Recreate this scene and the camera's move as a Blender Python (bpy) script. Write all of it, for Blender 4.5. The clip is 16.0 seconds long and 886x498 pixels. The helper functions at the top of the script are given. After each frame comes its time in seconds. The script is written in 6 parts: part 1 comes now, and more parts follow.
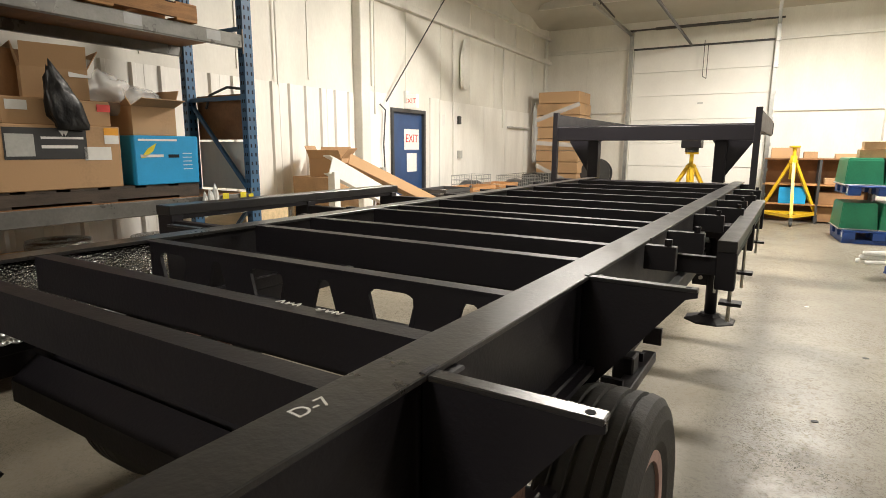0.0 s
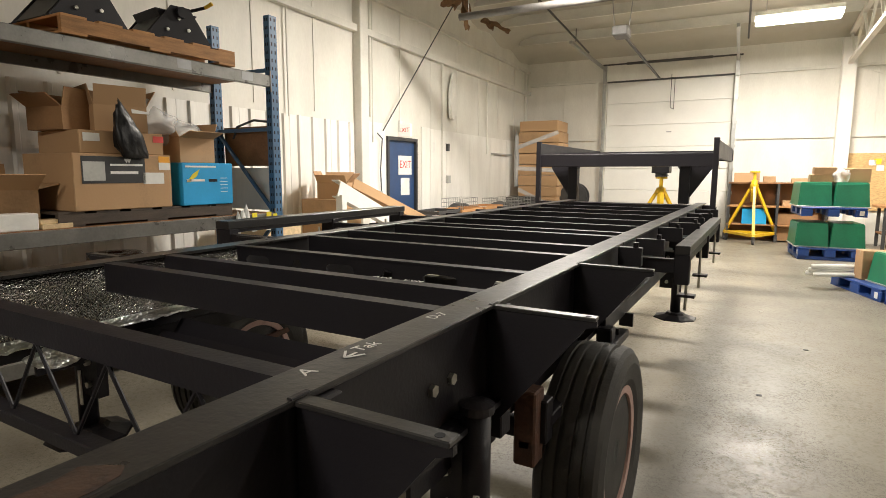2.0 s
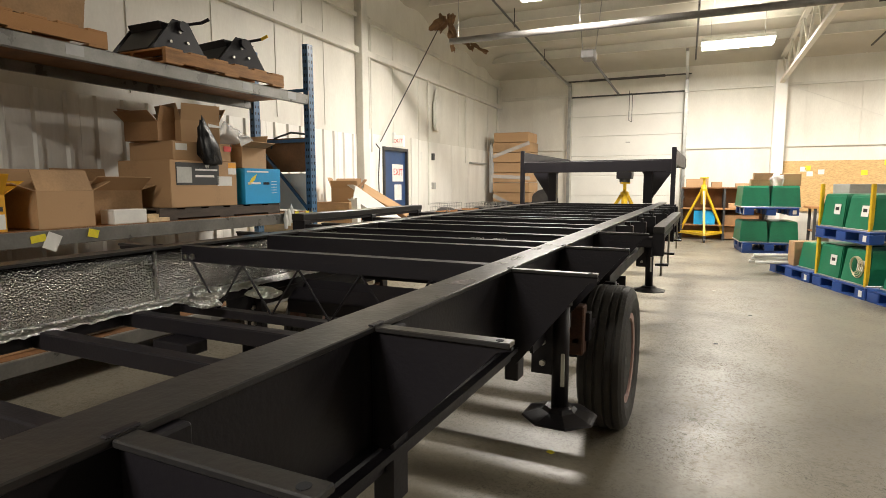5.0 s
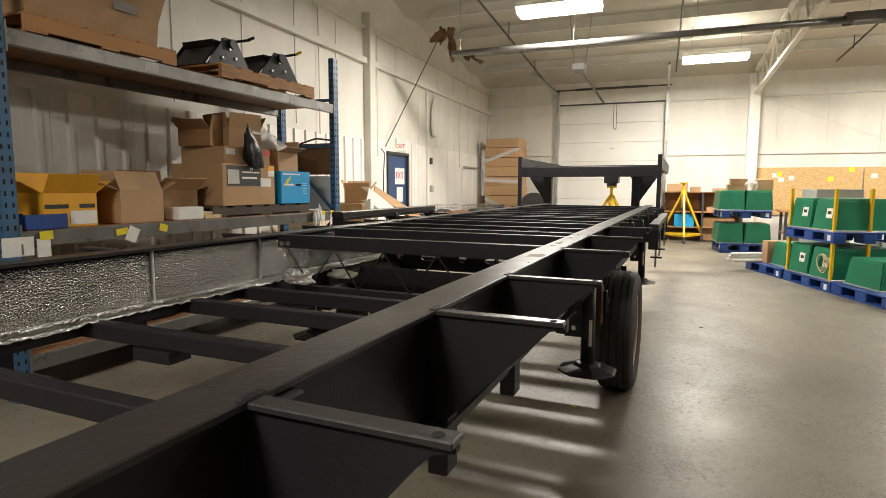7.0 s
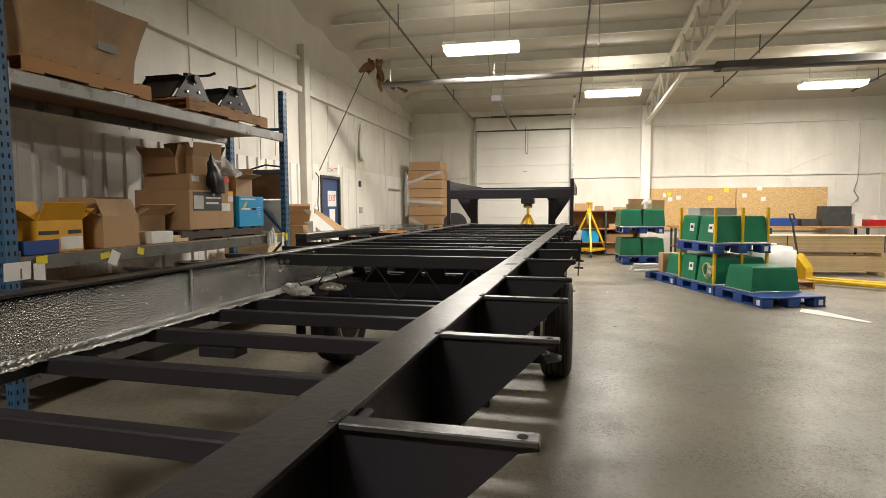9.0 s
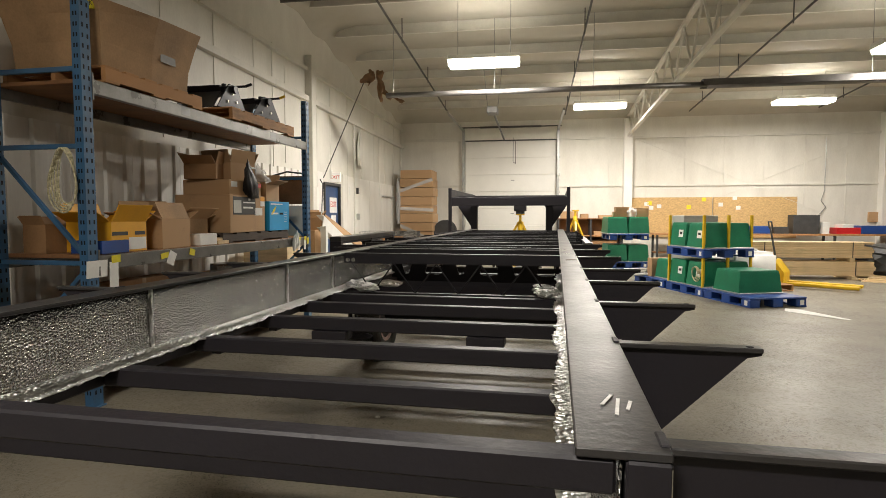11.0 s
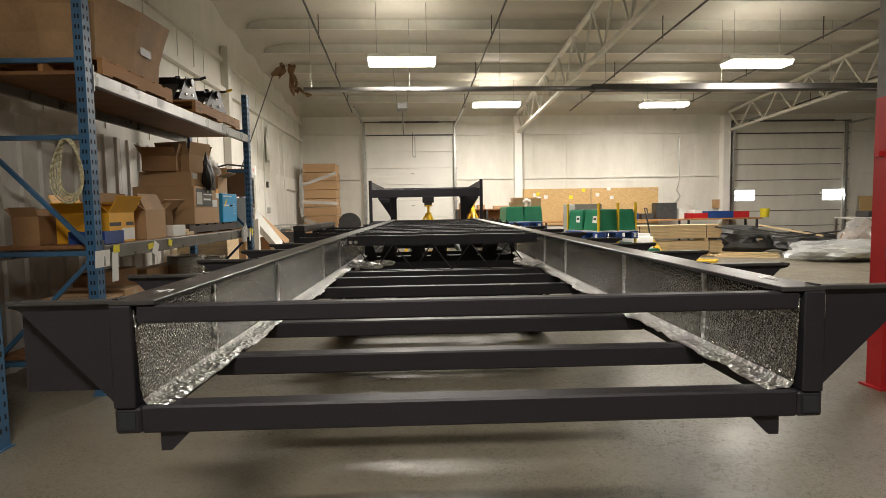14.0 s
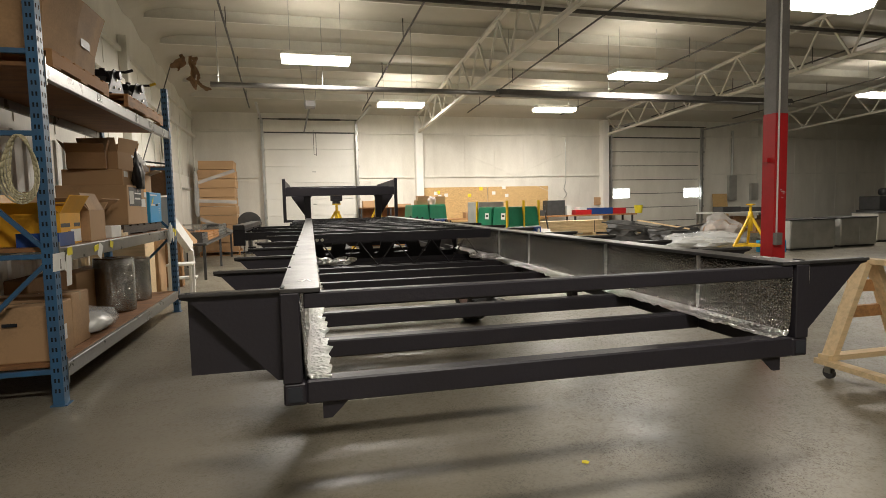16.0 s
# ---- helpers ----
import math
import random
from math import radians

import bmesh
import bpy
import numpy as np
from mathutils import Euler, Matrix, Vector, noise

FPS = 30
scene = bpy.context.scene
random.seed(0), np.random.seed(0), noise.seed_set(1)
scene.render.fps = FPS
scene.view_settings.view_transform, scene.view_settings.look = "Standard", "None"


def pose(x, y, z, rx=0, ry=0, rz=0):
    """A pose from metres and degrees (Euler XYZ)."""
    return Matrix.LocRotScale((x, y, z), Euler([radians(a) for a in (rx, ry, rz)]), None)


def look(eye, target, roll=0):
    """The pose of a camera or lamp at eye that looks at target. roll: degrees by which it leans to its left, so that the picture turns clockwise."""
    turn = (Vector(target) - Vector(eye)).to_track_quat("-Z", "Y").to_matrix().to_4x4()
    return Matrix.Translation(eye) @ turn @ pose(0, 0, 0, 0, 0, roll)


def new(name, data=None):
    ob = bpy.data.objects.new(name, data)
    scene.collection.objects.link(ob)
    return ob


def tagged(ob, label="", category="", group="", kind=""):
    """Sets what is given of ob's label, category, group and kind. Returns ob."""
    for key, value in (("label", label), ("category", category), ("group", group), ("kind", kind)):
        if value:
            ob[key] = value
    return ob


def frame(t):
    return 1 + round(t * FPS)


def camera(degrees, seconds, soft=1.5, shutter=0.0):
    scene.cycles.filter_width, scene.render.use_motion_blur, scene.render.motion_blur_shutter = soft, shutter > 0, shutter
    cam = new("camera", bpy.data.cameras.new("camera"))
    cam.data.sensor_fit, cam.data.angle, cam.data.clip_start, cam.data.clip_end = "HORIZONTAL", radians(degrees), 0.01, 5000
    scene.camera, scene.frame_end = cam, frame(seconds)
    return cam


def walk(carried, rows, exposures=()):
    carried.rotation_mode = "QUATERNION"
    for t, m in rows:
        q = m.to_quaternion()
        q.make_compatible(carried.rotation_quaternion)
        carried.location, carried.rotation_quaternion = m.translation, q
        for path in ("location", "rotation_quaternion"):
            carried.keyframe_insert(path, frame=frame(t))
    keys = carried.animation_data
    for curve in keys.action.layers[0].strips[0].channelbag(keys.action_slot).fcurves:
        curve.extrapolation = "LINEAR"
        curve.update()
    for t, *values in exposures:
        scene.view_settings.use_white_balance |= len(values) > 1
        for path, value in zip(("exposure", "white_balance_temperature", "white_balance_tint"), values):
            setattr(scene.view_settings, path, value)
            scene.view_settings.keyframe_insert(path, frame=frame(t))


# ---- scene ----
cam = camera(76.3, 16.0, soft=0.65)
PATH = [
    (0, (0.319, -0.514, 1.552), (-0.718, 1.159, 1.199), 0.2),
    (0.5, (0.376, -0.714, 1.557), (-0.647, 0.972, 1.223), 0.1),
    (1, (0.402, -0.871, 1.562), (-0.608, 0.828, 1.254), 0.2),
    (1.5, (0.492, -1.056, 1.563), (-0.506, 0.652, 1.275), 0.3),
    (2, (0.49, -1.232, 1.557), (-0.49, 0.491, 1.289), 0.2),
    (2.5, (0.527, -1.434, 1.53), (-0.447, 0.292, 1.267), 0.2),
    (3, (0.486, -1.623, 1.517), (-0.478, 0.112, 1.267), 0.2),
    (3.5, (0.434, -1.802, 1.533), (-0.476, -0.038, 1.284), 0.3),
    (4, (0.458, -2.031, 1.498), (-0.431, -0.257, 1.256), 0.1),
    (6.5, (0.418, -3.023, 1.467), (-0.378, -1.202, 1.244), 0.1),
    (7, (0.354, -3.23, 1.463), (-0.433, -1.405, 1.245), 0.2),
    (7.5, (0.385, -3.467, 1.476), (-0.391, -1.635, 1.278), 0.0),
    (8, (0.374, -3.699, 1.489), (-0.388, -1.861, 1.296), 0.1),
    (8.5, (0.299, -3.881, 1.484), (-0.398, -2.014, 1.311), 0.1),
    (9, (0.182, -4.033, 1.497), (-0.31, -2.1, 1.348), -0.3),
    (9.2, (0.132, -4.066, 1.48), (-0.325, -2.123, 1.354), -0.6),
    (11.3, (-0.381, -4.686, 1.454), (-0.762, -2.726, 1.339), -0.3),
    (11.5, (-0.418, -4.755, 1.446), (-0.795, -2.794, 1.34), -0.7),
    (12, (-0.517, -4.929, 1.439), (-0.891, -2.967, 1.331), -0.6),
    (12.5, (-0.745, -5.061, 1.416), (-1.054, -3.088, 1.306), -0.4),
    (13, (-0.85, -5.182, 1.405), (-1.073, -3.197, 1.294), -0.7),
    (13.5, (-0.991, -5.269, 1.401), (-1.075, -3.275, 1.27), -0.9),
    (14, (-1.206, -5.317, 1.396), (-1.16, -3.323, 1.253), -1.0),
    (14.5, (-1.375, -5.397, 1.397), (-1.199, -3.41, 1.252), -1.2),
    (15, (-1.544, -5.493, 1.393), (-1.281, -3.516, 1.245), -1.3),
    (15.5, (-1.732, -5.538, 1.409), (-1.386, -3.574, 1.257), -1.3),
    (16, (-1.927, -5.557, 1.411), (-1.475, -3.615, 1.253), -1.3),
]
walk(cam, [(t, look(eye, target, roll)) for t, eye, target, roll in PATH],
     exposures=[(0, 0.42), (4.2, 0.38), (7, 0.30), (8.5, 0.24), (9, 0.06), (11.5, 0.04), (16, -0.05)])

# ---------------------------------------------------------------- world and lamps
world = bpy.data.worlds.new("world")
scene.world = world
world.use_nodes = True
world.node_tree.nodes["Background"].inputs["Color"].default_value = (0.9, 0.95, 1.0, 1)
world.node_tree.nodes["Background"].inputs["Strength"].default_value = 0.3

HALL = pose(-5.52, 14.15, 0, 0, 0, 2.2)  # the building's own axes: far wall y = 0, side wall x = 0
WID, BAY = 0.95, 0.94                  # metres to one unit of the plan, along the far wall and along the side wall
LAMP_POWER = 225.0
LAMP_COLOUR = (1.0, 0.93, 0.85)
LAMPS = [(3.7, -8.55), (6.5, -3.5), (11.8, -3.3), (11.6, -8.35), (21.0, -7.3), (11.6, -13.6), (3.6, -21.5)]
LAMP_GAIN = [1.4, 1.2, 0.92, 0.75, 0.45, 0.38, 0.95]  # factor on each lamp's power, tuned to balance the hall's brightness
LAMP_Z = 4.38
for (lx, ly), gain in zip(LAMPS, LAMP_GAIN):
    ld = bpy.data.lights.new("lamp_light", "AREA")
    ld.shape, ld.size, ld.size_y, ld.energy, ld.color = "RECTANGLE", 1.25, 0.3, LAMP_POWER * gain, LAMP_COLOUR
    lo = new("lamp_light", ld)
    lo.matrix_world = HALL @ pose(lx * WID, ly * BAY, LAMP_Z - 0.10)

# ---------------------------------------------------------------- materials
def mat(name, base, rough=0.6, metal=0.0, vary=0.15, scale=3.0, bump=0.05, fine=60.0, tint=None, spec=0.5, stretch=(1, 1, 1), per_object=0.0):
    m = bpy.data.materials.new(name)
    m.use_nodes = True
    nt = m.node_tree
    b = nt.nodes["Principled BSDF"]
    b.inputs["Roughness"].default_value, b.inputs["Metallic"].default_value = rough, metal
    b.inputs["Specular IOR Level"].default_value = spec
    tc = nt.nodes.new("ShaderNodeTexCoord")
    mp = nt.nodes.new("ShaderNodeMapping")
    mp.inputs["Scale"].default_value = stretch
    nt.links.new(tc.outputs["Object"], mp.inputs["Vector"])
    big = nt.nodes.new("ShaderNodeTexNoise")
    big.inputs["Scale"].default_value, big.inputs["Detail"].default_value, big.inputs["Roughness"].default_value = scale, 6, 0.6
    nt.links.new(mp.outputs["Vector"], big.inputs["Vector"])
    small = nt.nodes.new("ShaderNodeTexNoise")
    small.inputs["Scale"].default_value, small.inputs["Detail"].default_value = fine, 3
    nt.links.new(mp.outputs["Vector"], small.inputs["Vector"])
    ramp = nt.nodes.new("ShaderNodeValToRGB")
    lo_c = [c * (1 - vary) for c in base]
    hi_c = [min(1, c * (1 + vary * 0.7)) for c in base]
    if tint:
        lo_c = [a * (1 - vary) + t * vary for a, t in zip(base, tint)]
    ramp.color_ramp.elements[0].color = (*lo_c, 1)
    ramp.color_ramp.elements[1].color = (*hi_c, 1)
    ramp.color_ramp.elements[0].position, ramp.color_ramp.elements[1].position = 0.3, 0.7
    mixf = nt.nodes.new("ShaderNodeMath")
    mixf.operation = "MULTIPLY_ADD"
    nt.links.new(small.outputs["Fac"], mixf.inputs[0])
    mixf.inputs[1].default_value = 0.3
    nt.links.new(big.outputs["Fac"], mixf.inputs[2])
    off = nt.nodes.new("ShaderNodeMath")
    off.operation = "SUBTRACT"
    nt.links.new(mixf.outputs[0], off.inputs[0])
    off.inputs[1].default_value = 0.15
    last = off
    if per_object:
        oi = nt.nodes.new("ShaderNodeObjectInfo")
        ad = nt.nodes.new("ShaderNodeMath")
        ad.operation = "MULTIPLY_ADD"
        nt.links.new(oi.outputs["Random"], ad.inputs[0])
        ad.inputs[1].default_value = per_object
        nt.links.new(off.outputs[0], ad.inputs[2])
        last = ad
    nt.links.new(last.outputs[0], ramp.inputs["Fac"])
    nt.links.new(ramp.outputs["Color"], b.inputs["Base Color"])
    rr = nt.nodes.new("ShaderNodeMapRange")
    rr.inputs["To Min"].default_value, rr.inputs["To Max"].default_value = max(0.02, rough - 0.12), min(1, rough + 0.12)
    nt.links.new(big.outputs["Fac"], rr.inputs["Value"])
    nt.links.new(rr.outputs["Result"], b.inputs["Roughness"])
    if bump:
        bn = nt.nodes.new("ShaderNodeBump")
        bn.inputs["Strength"].default_value, bn.inputs["Distance"].default_value = bump, 0.01
        nt.links.new(small.outputs["Fac"], bn.inputs["Height"])
        nt.links.new(bn.outputs["Normal"], b.inputs["Normal"])
    return m


def concrete_floor():
    m = mat("sealed_concrete", (0.220, 0.197, 0.150), 0.38, 0, 0.22, 0.7, 0.06, 40, spec=0.5)
    nt = m.node_tree
    b = nt.nodes["Principled BSDF"]
    tc = [n for n in nt.nodes if n.type == "TEX_COORD"][0]
    # scuffs, stains and worn sealer
    n1 = nt.nodes.new("ShaderNodeTexNoise")
    n1.inputs["Scale"].default_value, n1.inputs["Detail"].default_value, n1.inputs["Roughness"].default_value = 2.2, 8, 0.7
    nt.links.new(tc.outputs["Object"], n1.inputs["Vector"])
    v = nt.nodes.new("ShaderNodeTexNoise")
    v.inputs["Scale"].default_value, v.inputs["Detail"].default_value, v.inputs["Distortion"].default_value = 9.0, 4, 2.0
    nt.links.new(tc.outputs["Object"], v.inputs["Vector"])
    r1 = nt.nodes.new("ShaderNodeMapRange")
    r1.inputs["From Min"].default_value, r1.inputs["From Max"].default_value = 0.6, 0.72
    nt.links.new(v.outputs["Fac"], r1.inputs["Value"])
    mx = nt.nodes.new("ShaderNodeMix")
    mx.data_type = "RGBA"
    mx.inputs["B"].default_value = (0.13, 0.12, 0.10, 1)
    old = b.inputs["Base Color"].links[0].from_socket
    nt.links.new(old, mx.inputs["A"])
    sc = nt.nodes.new("ShaderNodeMath")
    sc.operation = "MULTIPLY"
    sc.inputs[1].default_value = 0.4
    nt.links.new(r1.outputs["Result"], sc.inputs[0])
    nt.links.new(sc.outputs[0], mx.inputs["Factor"])
    # short dark tyre scuffs and hairlines
    sc1 = nt.nodes.new("ShaderNodeTexNoise")
    sc1.inputs["Scale"].default_value, sc1.inputs["Detail"].default_value, sc1.inputs["Distortion"].default_value = 13.0, 2, 3.0
    nt.links.new(tc.outputs["Object"], sc1.inputs["Vector"])
    dif = nt.nodes.new("ShaderNodeMath")
    dif.operation = "SUBTRACT"
    dif.inputs[1].default_value = 0.56
    nt.links.new(sc1.outputs["Fac"], dif.inputs[0])
    ab = nt.nodes.new("ShaderNodeMath")
    ab.operation = "ABSOLUTE"
    nt.links.new(dif.outputs[0], ab.inputs[0])
    line = nt.nodes.new("ShaderNodeMapRange")
    line.inputs["From Min"].default_value, line.inputs["From Max"].default_value = 0.0, 0.014
    line.inputs["To Min"].default_value, line.inputs["To Max"].default_value = 1.0, 0.0
    nt.links.new(ab.outputs[0], line.inputs["Value"])
    patch = nt.nodes.new("ShaderNodeTexNoise")
    patch.inputs["Scale"].default_value, patch.inputs["Detail"].default_value = 2.6, 4
    nt.links.new(tc.outputs["Object"], patch.inputs["Vector"])
    pr = nt.nodes.new("ShaderNodeMapRange")
    pr.inputs["From Min"].default_value, pr.inputs["From Max"].default_value = 0.48, 0.62
    pr.inputs["To Max"].default_value = 0.75
    nt.links.new(patch.outputs["Fac"], pr.inputs["Value"])
    ml = nt.nodes.new("ShaderNodeMath")
    ml.operation = "MULTIPLY"
    nt.links.new(line.outputs["Result"], ml.inputs[0])
    nt.links.new(pr.outputs["Result"], ml.inputs[1])
    mx2 = nt.nodes.new("ShaderNodeMix")
    mx2.data_type = "RGBA"
    mx2.inputs["B"].default_value = (0.07, 0.062, 0.05, 1)
    nt.links.new(ml.outputs[0], mx2.inputs["Factor"])
    nt.links.new(mx.outputs["Result"], mx2.inputs["A"])
    # fine short scratches through the sealer
    sc2 = nt.nodes.new("ShaderNodeTexNoise")
    sc2.inputs["Scale"].default_value, sc2.inputs["Detail"].default_value, sc2.inputs["Distortion"].default_value = 34.0, 1.5, 2.2
    nt.links.new(tc.outputs["Object"], sc2.inputs["Vector"])
    dif2 = nt.nodes.new("ShaderNodeMath")
    dif2.operation = "SUBTRACT"
    dif2.inputs[1].default_value = 0.60
    nt.links.new(sc2.outputs["Fac"], dif2.inputs[0])
    ab2 = nt.nodes.new("ShaderNodeMath")
    ab2.operation = "ABSOLUTE"
    nt.links.new(dif2.outputs[0], ab2.inputs[0])
    line2 = nt.nodes.new("ShaderNodeMapRange")
    line2.inputs["From Min"].default_value, line2.inputs["From Max"].default_value = 0.0, 0.045
    line2.inputs["To Min"].default_value, line2.inputs["To Max"].default_value = 0.9, 0.0
    nt.links.new(ab2.outputs[0], line2.inputs["Value"])
    patch2 = nt.nodes.new("ShaderNodeTexNoise")
    patch2.inputs["Scale"].default_value, patch2.inputs["Detail"].default_value = 1.3, 6
    nt.links.new(tc.outputs["Object"], patch2.inputs["Vector"])
    pr2 = nt.nodes.new("ShaderNodeMapRange")
    pr2.inputs["From Min"].default_value, pr2.inputs["From Max"].default_value = 0.42, 0.60
    nt.links.new(patch2.outputs["Fac"], pr2.inputs["Value"])
    ml2 = nt.nodes.new("ShaderNodeMath")
    ml2.operation = "MULTIPLY"
    nt.links.new(line2.outputs["Result"], ml2.inputs[0])
    nt.links.new(pr2.outputs["Result"], ml2.inputs[1])
    mx3 = nt.nodes.new("ShaderNodeMix")
    mx3.data_type = "RGBA"
    mx3.inputs["B"].default_value = (0.06, 0.048, 0.033, 1)
    nt.links.new(ml2.outputs[0], mx3.inputs["Factor"])
    nt.links.new(mx2.outputs["Result"], mx3.inputs["A"])
    nt.links.new(mx3.outputs["Result"], b.inputs["Base Color"])
    r2 = nt.nodes.new("ShaderNodeMapRange")
    r2.inputs["From Min"].default_value, r2.inputs["From Max"].default_value = 0.3, 0.7
    r2.inputs["To Min"].default_value, r2.inputs["To Max"].default_value = 0.27, 0.45
    nt.links.new(n1.outputs["Fac"], r2.inputs["Value"])
    n3 = nt.nodes.new("ShaderNodeTexNoise")
    n3.inputs["Scale"].default_value, n3.inputs["Detail"].default_value, n3.inputs["Distortion"].default_value = 30.0, 6, 1.2
    nt.links.new(tc.outputs["Object"], n3.inputs["Vector"])
    r3 = nt.nodes.new("ShaderNodeMapRange")
    r3.inputs["From Min"].default_value, r3.inputs["From Max"].default_value = 0.5, 0.66
    r3.inputs["To Min"].default_value, r3.inputs["To Max"].default_value = 0.0, 0.26
    nt.links.new(n3.outputs["Fac"], r3.inputs["Value"])
    sm = nt.nodes.new("ShaderNodeMath")
    sm.operation = "ADD"
    nt.links.new(r2.outputs["Result"], sm.inputs[0])
    nt.links.new(r3.outputs["Result"], sm.inputs[1])
    sm2 = nt.nodes.new("ShaderNodeMath")
    sm2.operation = "MULTIPLY_ADD"
    sm2.inputs[1].default_value = 0.3
    nt.links.new(ml2.outputs[0], sm2.inputs[0])
    nt.links.new(sm.outputs[0], sm2.inputs[2])
    nt.links.new(sm2.outputs[0], b.inputs["Roughness"])
    bp = nt.nodes.new("ShaderNodeBump")
    bp.inputs["Strength"].default_value, bp.inputs["Distance"].default_value = 0.14, 0.004
    nt.links.new(n3.outputs["Fac"], bp.inputs["Height"])
    nt.links.new(bp.outputs["Normal"], b.inputs["Normal"])
    return m


def foil_material(name="foil", base=(0.31, 0.305, 0.295), rough=0.33, ribs=0.36, cells=110.0, crease=0.48, depth=0.003):
    m = mat(name, base, rough, 1.0, 0.12, 6, 0, 30)
    nt = m.node_tree
    b = nt.nodes["Principled BSDF"]
    nt.links.remove(b.inputs["Roughness"].links[0])
    tc = [n for n in nt.nodes if n.type == "TEX_COORD"][0]
    vo = nt.nodes.new("ShaderNodeTexVoronoi")
    vo.inputs["Scale"].default_value = cells
    nt.links.new(tc.outputs["Object"], vo.inputs["Vector"])
    no = nt.nodes.new("ShaderNodeTexNoise")
    no.inputs["Scale"].default_value, no.inputs["Detail"].default_value, no.inputs["Distortion"].default_value = 9.0, 3, 0.4
    nt.links.new(tc.outputs["Object"], no.inputs["Vector"])
    wv = nt.nodes.new("ShaderNodeTexWave")
    wv.bands_direction = "Y"
    wv.inputs["Scale"].default_value, wv.inputs["Distortion"].default_value = 24.0, 0.6
    nt.links.new(tc.outputs["Object"], wv.inputs["Vector"])
    b0 = nt.nodes.new("ShaderNodeBump")
    b0.inputs["Strength"].default_value, b0.inputs["Distance"].default_value = ribs, 0.003
    nt.links.new(wv.outputs["Fac"], b0.inputs["Height"])
    b1 = nt.nodes.new("ShaderNodeBump")
    b1.inputs["Strength"].default_value, b1.inputs["Distance"].default_value = crease, depth
    nt.links.new(vo.outputs["Distance"], b1.inputs["Height"])
    nt.links.new(b0.outputs["Normal"], b1.inputs["Normal"])
    b2 = nt.nodes.new("ShaderNodeBump")
    b2.inputs["Strength"].default_value, b2.inputs["Distance"].default_value = 0.22, 0.010
    nt.links.new(no.outputs["Fac"], b2.inputs["Height"])
    nt.links.new(b1.outputs["Normal"], b2.inputs["Normal"])
    nt.links.new(b2.outputs["Normal"], b.inputs["Normal"])
    return m


def glow(name, colour, strength):
    m = bpy.data.materials.new(name)
    m.use_nodes = True
    b = m.node_tree.nodes["Principled BSDF"]
    b.inputs["Base Color"].default_value = (0.8, 0.8, 0.8, 1)
    b.inputs["Emission Color"].default_value = (*colour, 1)
    b.inputs["Emission Strength"].default_value = strength
    return m


def clear(name, colour=(0.9, 0.92, 0.92), rough=0.12, alpha=0.35):
    m = mat(name, colour, rough, 0, 0.1, 8, 0.5, 25)
    m.node_tree.nodes["Principled BSDF"].inputs["Alpha"].default_value = alpha
    return m


M_FLOOR = concrete_floor()
M_WALL = mat("painted_wall_panel", (0.72, 0.70, 0.635), 0.55, 0, 0.17, 1.6, 0.05, 34, tint=(0.42, 0.37, 0.28), stretch=(1, 1, 0.4))
M_LINER = mat("white_liner_panel", (0.82, 0.80, 0.745), 0.42, 0, 0.16, 2.4, 0.04, 40, tint=(0.45, 0.40, 0.31), stretch=(1, 1, 0.22))
M_GIRT = mat("white_girt", (0.72, 0.70, 0.63), 0.5, 0, 0.12, 2, 0.03, 30)
M_CEIL = mat("vinyl_insulation", (0.52, 0.495, 0.43), 0.5, 0, 0.16, 0.7, 0.12, 6, tint=(0.45, 0.4, 0.28))
M_TORN = mat("brown_insulation", (0.20, 0.11, 0.05), 0.9, 0, 0.4, 12, 0.6, 30)
M_DOORWHITE = mat("white_sectional_door", (0.83, 0.815, 0.76), 0.4, 0, 0.05, 1.5, 0.02, 20)
M_TRACK = mat("galvanised_steel", (0.42, 0.42, 0.40), 0.4, 0.85, 0.2, 8, 0.05, 60)
M_PIPE = mat("grey_pipe", (0.22, 0.21, 0.20), 0.35, 0.6, 0.25, 4, 0.05, 40)
M_DARKPIPE = mat("dark_pipe", (0.09, 0.085, 0.08), 0.5, 0.3, 0.3, 4, 0.05, 40)
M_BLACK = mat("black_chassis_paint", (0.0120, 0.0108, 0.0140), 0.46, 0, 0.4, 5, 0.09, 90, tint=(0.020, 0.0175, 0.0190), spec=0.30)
# scuffed; base also lifted over the webs' black for the sheen on top faces
M_BLACK_SHEEN = mat("scuffed_black_paint", (0.020, 0.020, 0.0215), 0.32, 0, 0.5, 7, 0.10, 70, tint=(0.045, 0.040, 0.034), spec=0.45)
M_RUST = mat("rusty_steel", (0.085, 0.036, 0.02), 0.75, 0.1, 0.5, 18, 0.4, 80, tint=(0.04, 0.03, 0.025))
M_WORN = mat("worn_rusty_paint", (0.060, 0.034, 0.022), 0.6, 0, 0.6, 30, 0.2, 90, tint=(0.022, 0.02, 0.02))
M_RUBBER = mat("tyre_rubber", (0.030, 0.029, 0.027), 0.72, 0, 0.35, 9, 0.2, 120, tint=(0.07, 0.065, 0.055))
M_RIM = mat("pink_primer_rim", (0.50, 0.33, 0.29), 0.5, 0, 0.25, 9, 0.1, 60)
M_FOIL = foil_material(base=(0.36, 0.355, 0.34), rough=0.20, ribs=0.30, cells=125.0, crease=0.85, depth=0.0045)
# same foil in a paler base: lamplight on upturned folds, put into the colour
M_FOIL_LIT = foil_material("foil_flap", (0.74, 0.74, 0.73), 0.28, 0.0, 75.0, 0.95, 0.009)
M_CHALK = mat("white_marker", (0.75, 0.75, 0.72), 0.8, 0, 0.2, 60, 0.1, 200)
